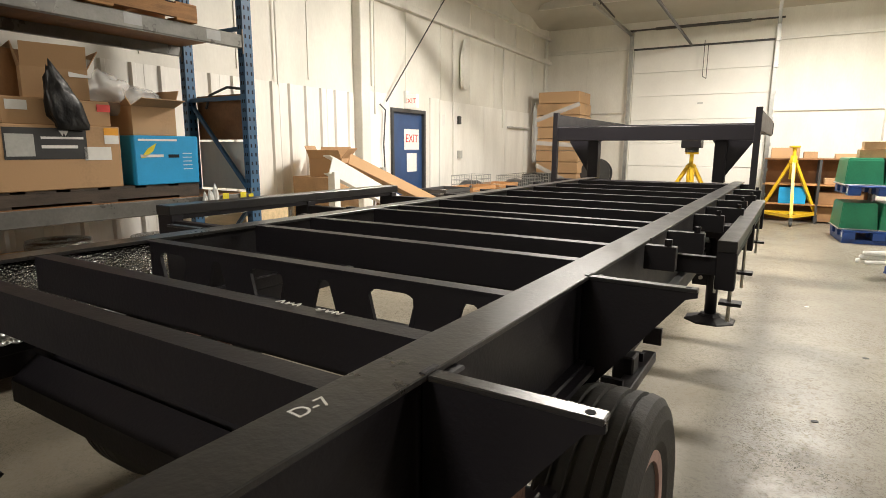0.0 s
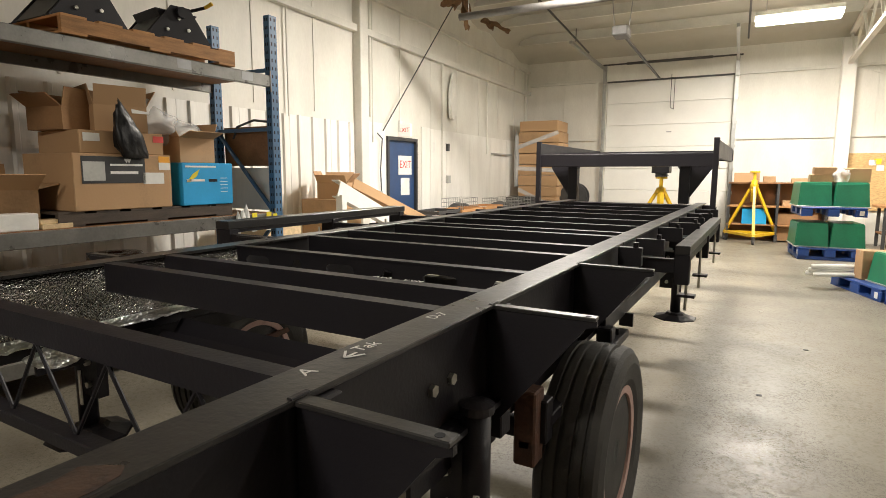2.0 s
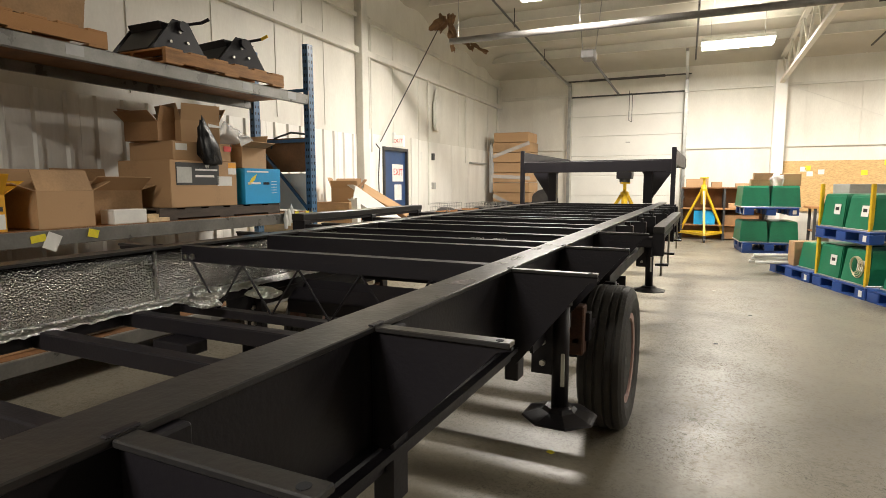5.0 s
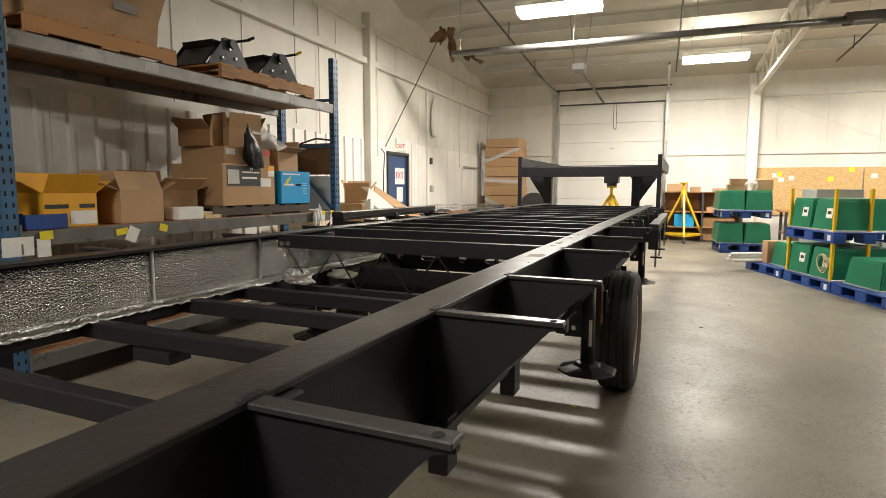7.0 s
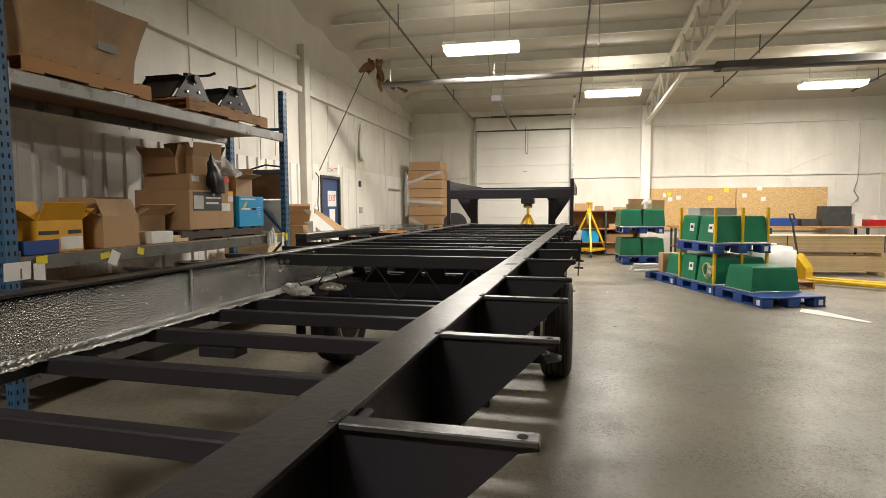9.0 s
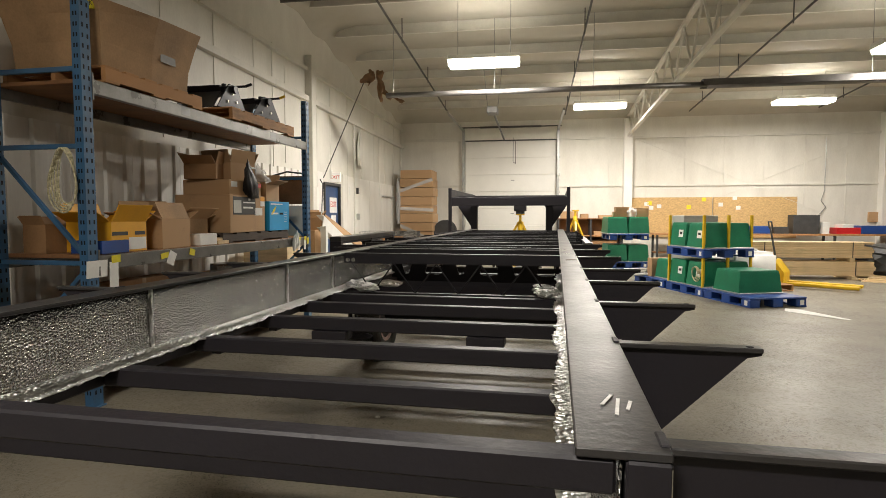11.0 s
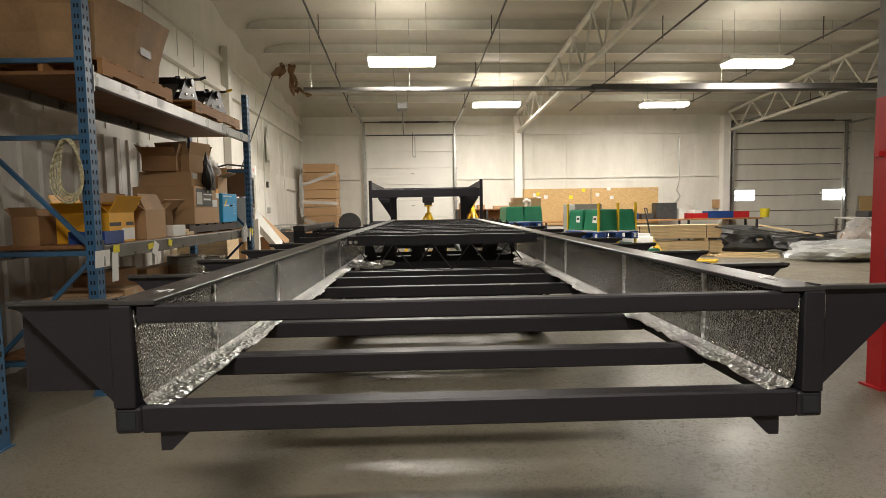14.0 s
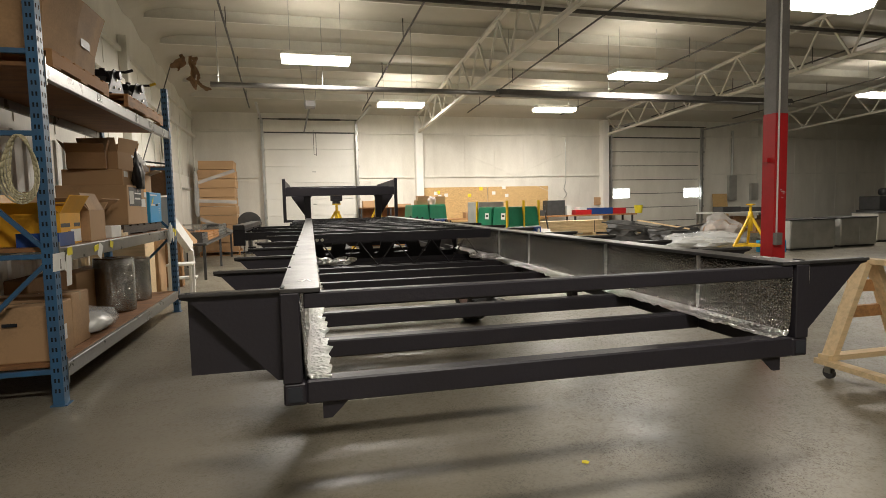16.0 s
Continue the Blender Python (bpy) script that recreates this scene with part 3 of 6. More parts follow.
def truss(x, y0, y1, zb0, zb1, zt0, zt1, n, x1=None):
    x1 = x if x1 is None else x1
    t = thing("roof_truss", plan(), "white painted open-web steel roof truss", "truss", "roof trusses", "structure")

    def at(f, top):
        return (x + (x1 - x) * f, y0 + (y1 - y0) * f, (zt0 + (zt1 - zt0) * f) if top else (zb0 + (zb1 - zb0) * f))
    for top in (0, 1):
        bm = bmesh.new()
        bar(bm, at(0, top), at(1, top), 0.10, 0.07)
        part("top_chord" if top else "bottom_chord", bm, M_GIRT, t)
    for i in range(n):
        for a, b in (((i) / n, (i + 0.5) / n), ((i + 1) / n, (i + 0.5) / n)):
            bm = bmesh.new()
            bar(bm, at(a, 1), at(b, 0), 0.045, 0.045)
            part("web_bar", bm, M_GIRT, t)
    return t


truss(7.8, -0.2, -16.9, 3.97, 4.75, 4.60, 6.15, 12)
truss(15.7, -0.2, -16.9, 3.97, 4.75, 4.60, 6.15, 12)
truss(23.5, -0.2, -16.9, 3.97, 4.75, 4.60, 6.15, 12)

# red column with conduit
rc = thing("steel_column", hall(7.47, -16.67, 0), "steel column painted red below and grey above", "column", kind="structure")
part("red_lower", prism([(-0.068, -0.068), (0.068, -0.068), (0.068, 0.068), (-0.068, 0.068)], "z", 0, 2.15), M_REDP, rc)
part("grey_upper", prism([(-0.065, -0.065), (0.065, -0.065), (0.065, 0.065), (-0.065, 0.065)], "z", 2.15, 6.2), M_GREYCOL, rc)
part("conduit", rodm((-0.04, -0.077, 1.05), (-0.04, -0.077, 6.0), 0.008, 8), M_WHITEPL, rc)
part("outlet_box", box(-0.075, -0.115, 0.98, -0.005, -0.068, 1.09, 0.006), M_GREYCOL, rc)
part("base_plate", box(-0.10, -0.10, 0.0, 0.10, 0.10, 0.015), M_REDP, rc)
for bx0, bx1, bz in ((0.0, 0.02, 1.47), (0.012, 0.05, 1.455), (0.028, 0.058, 1.44), (0.018, 0.034, 1.40)):
    part("marker_bar", box(bx0, -0.0695, bz, bx1, -0.0683, bz + 0.006), M_CHALK, rc, "white marker scrawl")
part("bracket", box(-0.105, -0.02, 1.72, -0.068, 0.02, 1.76), M_REDP, rc)

# radiant heater tube and pipes
ht = thing("radiant_heater", hall(0, -7.9, 3.93), "grey radiant heater tube hung below the roof", "heater")
part("tube", rodm((1.45, 0, 0), (7.7, 0, 0), 0.055, 14), M_PIPE, ht, smooth=True)
part("reflector", prism([(-0.16, -0.05), (-0.07, 0.09), (0.07, 0.09), (0.16, -0.05), (0.14, -0.05), (0.06, 0.07), (-0.06, 0.07), (-0.14, -0.05)], "x", 7.6, 16.0), M_DARKPIPE, ht)
part("burner_tube", rodm((7.7, 0, -0.03), (16.0, 0, -0.03), 0.05, 12), M_PIPE, ht, smooth=True)
for hx in (1.6, 3.67, 5.6, 7.9, 10.5, 13.0, 15.5):
    part("hanger", rodm((hx, 0, 0.05), (hx, 0, 1.45), 0.007, 5), M_TRACK, ht)
sp = thing("sprinkler_pipes", plan(), "dark sprinkler pipes below the roof", "pipe", kind="structure")
for px in (1.9, 5.7, 9.6, 13.4, 17.5, 21.5):
    part("branch_pipe", rodm((px, -0.6, 4.62), (px, -26, roof_z(-17) - 0.35), 0.022, 8), M_DARKPIPE, sp)
    y = -2.0
    while y > -18:
        zz = 4.62 + (roof_z(-17) - 0.35 - 4.62) * (-y - 0.6) / 25.4
        part("drop", rodm((px, y, zz - 0.06), (px, y, roof_z(y) - 0.1), 0.012, 6), M_DARKPIPE, sp)
        y -= 3.0
part("main_pipe", rodm((0.4, -10.7, 4.95), (WIDE, -10.7, 4.95), 0.04, 10), M_DARKPIPE, sp)

op = thing("door_opener", hall(3.67, -5.64, 3.94), "small overhead door opener motor hung from the roof", "door opener")
part("motor", box(-0.13, -0.2, -0.08, 0.13, 0.2, 0.08, 0.02), M_GREYCOL, op)
part("rail", box(-0.02, 0.2, -0.02, 0.02, 5.3, 0.02), M_DARKPIPE, op)
for sx in (-0.12, 0.12):
    part("strap", rodm((sx, 0, 0.08), (sx * 2, 0, 1.25), 0.01, 5), M_TRACK, op)

def rag(w, h, seed, curl):
    bm = bmesh.new()
    n = 10
    g = [[None] * (n + 1) for _ in range(n + 1)]
    for i in range(n + 1):
        for k in range(n + 1):
            u, v = i / n - 0.5, k / n
            d = noise.noise(Vector((u * 3 + seed, v * 3, seed)))
            taper = 1 - 0.55 * v * (0.6 + d)
            g[i][k] = bm.verts.new((0.12 * d + curl * v * v, u * w * taper, -v * h * (1 + 0.35 * noise.noise(Vector((u * 4, seed, 7))))))
    for i in range(n):
        for k in range(n):
            bm.faces.new((g[i][k], g[i + 1][k], g[i + 1][k + 1], g[i][k + 1]))
    return bm


tn = thing("torn_insulation", hall(0.75, -6.6, 4.75), "torn brown insulation hanging from the roof edge", "insulation")
for i, (dx, dy, dz, w, h, c) in enumerate(((0.22, 0.0, 0.0, 0.26, 0.62, 0.06), (0.02, 0.1, 0.02, 0.45, 0.25, -0.12), (0.30, -0.12, -0.04, 0.18, 0.42, 0.05), (0.10, 1.8, -0.16, 0.45, 0.18, 0.25), (-0.05, 1.6, -0.1, 0.35, 0.2, 0.1))):
    fl = part("flap", rag(w, h, 3.7 * i + 1, c), M_TORN, tn)
    fl.location = (dx, dy, dz)
    fl.modifiers.new("thick", "SOLIDIFY").thickness = 0.02

# conduits on the side wall
cd = thing("wall_conduit", plan(), "white conduits and cables running up the side wall", "conduit", kind="structure")
part("conduit", rodm((0.06, -8.35, 2.45), (0.06, -8.35, 4.4), 0.022, 8), M_GIRT, cd)
part("conduit", rodm((0.05, -8.26, 2.05), (0.05, -8.26, 4.4), 0.014, 8), M_GIRT, cd)
part("conduit", rodm((0.05, -5.65, 1.0), (0.05, -5.65, 3.8), 0.02, 8), M_GIRT, cd)
part("conduit", rodm((0.05, -3.2, 2.0), (0.05, -3.2, 3.75), 0.015, 8), M_GIRT, cd)
part("conduit", rodm((0.05, -10.35, 2.3), (0.05, -10.35, 4.4), 0.012, 8), M_GIRT, cd)
part("conduit", rodm((0.05, -0.35, 2.2), (0.05, -0.35, 4.3), 0.025, 8), M_GIRT, cd)
part("cable", pipe_path([(0.1, -8.2, 2.2), (0.1, -8.05, 2.12), (0.09, -8.1, 1.6), (0.08, -8.05, 1.1)], 0.012), M_DARK, cd)
part("switch_box", box(0.03, -8.15, 1.05, 0.10, -8.05, 1.25), M_GREYMET, cd)
part("switch_box", box(0.03, -5.45, 2.0, 0.08, -5.35, 2.15), M_DARK, cd)
part("switch_box", box(0.03, -5.45, 1.35, 0.10, -5.33, 1.5), M_GREYMET, cd)
part("red_placard", box(0.03, -6.05, 1.85, 0.036, -5.97, 2.25), M_SIGNRED, cd)
part("white_placard", box(0.036, -6.06, 1.95, 0.039, -5.96, 2.15), M_PAPER, cd)
part("hose_bracket", box(0.03, -2.9, 2.0, 0.12, -1.6, 2.04), M_GREYMET, cd)
part("loose_wrap", crumpled(0.12, 0.4, 0.9, 0.2, 8), M_GIRT, cd).location = (0.08, -5.2, 2.65)

# ---------------------------------------------------------------- the trailer frame
TOP = 1.05
XR, XL = -0.16, -1.84          # outer edges of the two main rails
XM = (XR + XL) / 2
REAR, FRONT = -3.53, 7.3
tr = thing("trailer_frame", pose(0, 0, 0.022) @ Matrix.Scale(1.1, 4), "long black-painted steel gooseneck trailer frame on two wheels and jacks", "trailer")


def side(s, x):
    """A distance inward from a rail's outer edge: s = 1 for the rail at XR, -1 for XL."""
    return XR - x if s > 0 else XL + x


def span(s, a, b):
    return sorted((side(s, a), side(s, b)))


OUTR = [-3.49, -2.92, -2.30, -1.65, -1.0, -0.10, 0.72, 1.66]
for s in (1, -1):
    x0, x1 = span(s, 0.0, 0.105)
    rail = part("main_rail", box(x0, REAR, TOP - 0.012, x1, FRONT, TOP, 0.002), M_BLACK_SHEEN, tr, "scuffed black steel top flange")
    x0, x1 = span(s, 0.03, 0.042)
    part("web_plate", box(x0, REAR + 0.05, 0.79, x1, FRONT, TOP - 0.012), M_BLACK, rail)
    x0, x1 = span(s, 0.0, 0.06)
    part("lower_chord", box(x0, REAR, 0.735, x1, 2.1, 0.795, 0.005), M_BLACK, rail)
    x0, x1 = span(s, -0.01, 0.07)
    part("front_lower_chord", box(x0, 2.1, 0.66, x1, FRONT, 0.74, 0.005), M_BLACK, rail)
    x0, x1 = span(s, 0.03, 0.042)
    part("front_web_plate", box(x0, 0.3, 0.66, x1, FRONT, 0.79), M_BLACK, rail)
    # rear post, open at its foot
    x0, x1 = span(s, 0.0, 0.05)
    part("rear_post", box(x0, REAR, 0.795, x1, REAR + 0.06, TOP - 0.012, 0.003), M_BLACK, tr)
    x0, x1 = span(s, 0.012, 0.048)
    part("open_tube_end", box(x0, REAR - 0.002, 0.745, x1, REAR + 0.01, 0.785), M_HOLE, tr)
    # bare metal seam at the corner
    xs_ = sorted((side(s, 0.001), side(s, 0.004)))
    if s > 0:
        part("bare_seam", box(xs_[0], REAR - 0.003, 0.975, xs_[1], REAR - 0.0005, 1.032), M_ZINC, tr, "bright bare metal seam")
    # drop tab below the rear tube
    xa = side(s, 0.10)
    xb = side(s, 0.17)
    part("drop_tab", prism([(xa, 0.735), (xb, 0.735), (xa + (xb - xa) * 0.35, 0.69), (xa, 0.69)] if s < 0 else [(xb, 0.735), (xa, 0.735), (xa, 0.69), (xa + (xb - xa) * 0.35, 0.69)], "y", REAR + 0.01, REAR + 0.02), M_BLACK, tr)
    # outriggers with gussets and short posts
    for yo in OUTR:
        tip = -0.272 if s > 0 else -0.25
        o0, o1 = side(s, 0.0), side(s, tip)
        og = part("outrigger", box(min(o0, o1), yo - 0.016, TOP - 0.012, max(o0, o1), yo + 0.016, TOP - 0.002, 0.002), M_BLACK_SHEEN, tr, "tapered steel outrigger with a bolt hole")
        end = o1 - (o1 - o0) * 0.10
        base = 0.80 if yo < -0.2 else 0.73
        drop, tail = (0.018, 0.024) if yo < -0.2 else (0.026, 0.034)
        part("gusset", prism([(o0, TOP - 0.012), (o1, TOP - 0.012), (o1, TOP - drop), (end, TOP - tail), (o0 + (o1 - o0) * 0.06, base), (o0, base)], "y", yo - 0.006, yo + 0.006), M_BLACK, og)
        part("bolt_hole", rodm((o0 + (o1 - o0) * 0.92, yo - 0.003, TOP - 0.004), (o0 + (o1 - o0) * 0.92, yo - 0.003, TOP - 0.0014), 0.0075, 14), M_HOLE, og)
        px0, px1 = span(s, -0.018, 0.03)
        if yo > -3.3:
            part("stiffener", box(px0, yo + 0.02, 0.665 if yo > -2 else 0.72, px1, yo + 0.085, TOP - 0.013, 0.004), M_BLACK, og)
        part("weld_lip", box(min(o0, side(s, 0.012)), yo - 0.022, TOP - 0.001, max(o0, side(s, 0.012)), yo + 0.022, TOP + 0.003, 0.002), M_BLACK, og)
    ridge0, ridge1 = span(s, -0.025, 0.0)
    part("side_ledge", box(ridge0, -3.3, 0.775, ridge1, 2.0, 0.79), M_BLACK, rail)
    # foil lining on the inner side of the web, with its foot folded out
    bm = bmesh.new()
    n = 210
    strip = []
    for i in range(n + 1):
        yy = REAR + 0.012 + (1.40 - REAR) * i / n
        w = noise.noise(Vector((yy * 2.3, s * 3.0, 0)))
        w2 = noise.noise(Vector((yy * 9.0, s * 5.0, 2)))
        w3 = noise.noise(Vector((yy * 27.0, s * 2.0, 4)))
        lip = 0.060 + 0.022 * w + 0.018 * w2 + 0.012 * w3
        pts = [(0.050, TOP - 0.02 + 0.004 * w2), (0.052 + 0.0012 * w2, 0.97), (0.055 + 0.003 * w, 0.90), (0.056 + 0.002 * w2, 0.85), (0.062 + 0.004 * w3, 0.815),
               (0.072 + 0.006 * w2, 0.803 + 0.004 * w3), (0.072 + lip * 0.5, 0.801 + 0.01 * w3 + 0.006 * abs(w2)), (0.068 + lip, 0.798 + 0.014 * w3 - 0.010 * abs(w))]
        tuck = 0.003 * max(0.0, 1 - (yy - REAR) / 0.09)  # lies over the rear post
        strip.append([bm.verts.new((side(s, a + tuck), yy, z)) for a, z in pts])
    for a, b in zip(strip, strip[1:]):
        for i in range(len(a) - 1):
            fc = bm.faces.new((a[i], a[i + 1], b[i + 1], b[i]))
            # the folded-out foot takes the paler, lit copy of the foil
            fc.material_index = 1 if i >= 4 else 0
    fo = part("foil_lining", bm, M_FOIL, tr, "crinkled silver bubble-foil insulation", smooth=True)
    fo.data.materials.append(M_FOIL_LIT)
    for fy in (-3.03, -2.2, -0.9, -0.17):
        fold = bmesh.new()
        for q in range(9):
            zz = 0.815 + q * 0.024
            jx = 0.004 * noise.noise(Vector((zz * 60, fy, s)))
            fx = sorted((side(s, 0.056), side(s, 0.068 + jx)))
            bx(fold, fx[0], fy - 0.004 + jx, zz, fx[1], fy + 0.005 + jx, zz + 0.0245)
        part("foil_seam", fold, M_FOIL_LIT, tr, "folded silver foil seam")
    so = fo.modifiers.new("thick", "SOLIDIFY")
    so.thickness = 0.003

part("corner_plate", box(-2.075, -3.47, 0.825, XL - 0.001, -3.462, TOP - 0.02), M_BLACK, tr, "flat black plate at the rear corner")
# torn foil ends by the joist
for fx, fy, fz, fs in ((-1.66, 0.02, 0.80, 71), (-1.55, -0.12, 0.80, 72), (-1.48, 0.20, 0.79, 73), (-0.36, 0.0, 0.80, 74), (-0.33, -0.25, 0.80, 75)):
    scrap = crumpled(0.16, 0.12, 0.05, 0.5, fs)
    bmesh.ops.translate(scrap, verts=scrap.verts[:], vec=(fx, fy, fz))
    part("foil_scrap", scrap, M_FOIL_LIT, tr, "torn silver foil end")
# cross tubes of the rear well
for i, yy in enumerate((-3.50, -3.04, -2.525, -2.03, -1.52, -1.05, -0.70)):
    part("lower_cross_tube", box(XL + 0.06, yy - 0.03, 0.735, XR - 0.06, yy + 0.03, 0.797 if i else 0.800, 0.005), M_BLACK, tr)
part("upper_cross_tube", box(XL + 0.06, REAR + 0.005, 0.995, XR - 0.06, REAR + 0.045, 1.037, 0.004), M_BLACK, tr)
# small hangers below the well
for yy in (-1.25, -0.4):
    for xx in (XL + 0.45, XR - 0.45):
        part("hanger_plate", box(xx - 0.09, yy - 0.05, 0.69, xx + 0.09, yy + 0.05, 0.735, 0.004), M_BLACK, tr)

# upper cross members of the front deck
def channel(y, depth=0.10, top=TOP - 0.003, flange=0.045):
    lo, t = top - depth, 0.006
    sec = [(y - t, lo), (y + flange, lo), (y + flange, lo + t), (y, lo + t), (y, top - t), (y + flange, top - t), (y + flange, top), (y - t, top)]
    return part("cross_member", prism(sec, "x", XL + 0.1, XR - 0.1), M_BLACK, tr)


for yy, d in ((0.09, 0.07), (0.70, 0.11), (0.98, 0.11), (2.03, 0.12), (2.38, 0.08), (2.90, 0.08), (3.14, 0.07), (3.62, 0.08), (4.12, 0.08), (4.72, 0.08), (5.30, 0.08), (5.9, 0.08), (6.6, 0.10)):
    channel(yy, d)
# joist with bent rods below the first member
j = part("joist_bottom_chord", box(XL + 0.1, 0.06, 0.745, XR - 0.1, 0.11, 0.78, 0.003), M_BLACK, tr)
xx = XL + 0.16
k = 0
while xx < XR - 0.3:
    part("joist_rod", rodm((xx, 0.085, TOP - 0.07 if k % 2 == 0 else 0.775), (xx + 0.15, 0.085, 0.775 if k % 2 == 0 else TOP - 0.07), 0.0048, 6), M_BLACK, j)
    xx += 0.15
    k += 1
for hx in (-1.60, -1.41, -1.16, -0.8, -0.5):
    part("member_hole", rodm((hx, 0.083, 1.005), (hx, 0.0845, 1.005), 0.014, 12), M_ZINC if hx in (-1.60, -1.41) else M_HOLE, tr)
for hx in (XL + 0.13, XL + 0.17):
    part("bolt", rodm((hx, 0.06, 1.0), (hx, 0.085, 1.0), 0.014, 6), M_ZINC, tr, "zinc bolt head")

# plate member with rounded cut-outs
def cut_plate(y):
    """A plate with a flanged top and large rounded, slanting cut-outs."""
    bm = bmesh.new()
    z0, z1 = 0.755, TOP - 0.003
    xa, xb = XL + 0.1, XR - 0.1
    bx(bm, xa, y - 0.02, z1 - 0.006, xb, y + 0.03, z1 + 0.001)
    lo_z, hi_z, r_ = z0 + 0.03, z1 - 0.04, 0.045
    w = (xb - xa) / 6
    holes = []
    for i in range(6):
        l = xa + i * w
        lean = 0.07 if i % 2 else -0.07
        holes.append((l + 0.05 + max(0, lean), l + w - 0.02 + min(0, -lean), l + 0.05 - min(0, lean), l + w - 0.02 - max(0, -lean)))
    n = 168
    cols = []
    for k in range(n + 1):
        x = xa + (xb - xa) * k / n
        a, b = None, None
        for t0, t1, b0, b1 in holes:  # spans at the top and at the foot
            lo_, hi_ = 0.0, 1.0
            for p, q, sg in ((b0, t0, 1), (b1, t1, -1)):
                d0, d1 = sg * (x - p), sg * (x - q)
                if d0 < 0 and d1 < 0:
                    lo_, hi_ = 1.0, 0.0
                elif d0 < 0:
                    lo_ = max(lo_, d0 / (d0 - d1))
                elif d1 < 0:
                    hi_ = min(hi_, d0 / (d0 - d1))
            if hi_ > lo_:
                e = max(0.0, r_ - min(x - min(t0, b0), max(t1, b1) - x))
                cut = r_ - math.sqrt(max(0.0, r_ * r_ - e * e))
                p, q = lo_z + (hi_z - lo_z) * lo_ + cut, lo_z + (hi_z - lo_z) * hi_ - cut
                if q > p:
                    a, b = p, q
        mid_ = (lo_z + hi_z) / 2
        cols.append((x, a if a is not None else mid_, b if b is not None else mid_))
    for low in (0, 1):
        rows = []
        for x, a, b in cols:
            p, q = (z0, a) if low else (b, z1)
            rows.append([bm.verts.new((x, yy, z)) for yy in (y - 0.006, y + 0.006) for z in (p, q)])
        for c, d in zip(rows, rows[1:]):
            bm.faces.new((c[0], d[0], d[1], c[1]))
            bm.faces.new((c[2], c[3], d[3], d[2]))
            bm.faces.new((c[1], d[1], d[3], c[3]))
            bm.faces.new((c[0], c[2], d[2], d[0]))
    bmesh.ops.recalc_face_normals(bm, faces=bm.faces[:])
    return part("cut_out_member", bm, M_BLACK, tr)


cut_plate(1.38)
# axle shelf and axle
part("axle_tube", rodm((XL - 0.08, 1.25, 0.38), (XR + 0.08, 1.25, 0.38), 0.045, 16), M_BLACK, tr, smooth=True)
dm = part("deep_cross_member", prism([(0.74, 0.60), (0.86, 0.60), (0.86, 0.66), (0.82, 0.73), (0.74, 0.67)], "x", XL + 0.1, XR - 0.05), M_BLACK, tr, "black cross tube with a rusty weld")
part("weld_seam", rodm((XL + 0.12, 0.74, 0.672), (XR - 0.1, 0.74, 0.672), 0.004, 6), M_RUST, dm, "rusty weld seam")
part("deep_cross_member", prism([(0.88, 0.66), (0.98, 0.66), (0.98, 0.70), (0.93, 0.76), (0.88, 0.70)], "x", XL + 0.1, XR - 0.05), M_BLACK, tr)
part("deep_cross_member", box(XL + 0.05, 1.7, 0.66, XR - 0.05, 1.78, 0.76, 0.006), M_BLACK, tr)
part("deep_cross_member", box(XL + 0.05, 2.6, 0.66, XR - 0.05, 2.66, 0.74, 0.006), M_BLACK, tr)
part("deep_cross_member", box(XL + 0.05, 4.4, 0.66, XR - 0.05, 4.46, 0.74, 0.006), M_BLACK, tr)
part("long_member", box(XM - 0.35, 2.6, 0.66, XM - 0.27, 6.6, 0.74, 0.006), M_BLACK, tr)
part("long_member", box(XM + 0.27, 2.6, 0.66, XM + 0.35, 6.6, 0.74, 0.006), M_BLACK, tr)
for s in (1, -1):
    x0, x1 = span(s, -0.05, 0.02)
    part("spring_hanger", box(x0, 0.75, 0.50, x1, 0.83, 0.74, 0.006), M_RUST, tr, "rusty spring hanger")
    part("spring_hanger", box(x0, 1.72, 0.50, x1, 1.80, 0.70, 0.006), M_BLACK, tr)
    part("leaf_spring", prism([(0.75, 0.56), (1.05, 0.50), (1.25, 0.48), (1.45, 0.50), (1.75, 0.56), (1.75, 0.58), (1.45, 0.53), (1.25, 0.515), (1.05, 0.53), (0.75, 0.58)], "x", x0 + 0.02, x1 - 0.02), M_RUST, tr)
    x0, x1 = span(s, -0.07, 0.01)
    part("side_bracket", box(x0, 0.80, 0.56, x1, 0.86, 0.70, 0.004), M_BLACK, tr)
    part("side_bar", box(x0, 0.84, 0.60, x0 + 0.05 if s < 0 else x1, 2.0, 0.64, 0.004) if s < 0 else box(x1 - 0.05, 0.84, 0.60, x1, 2.0, 0.64, 0.004), M_BLACK, tr)


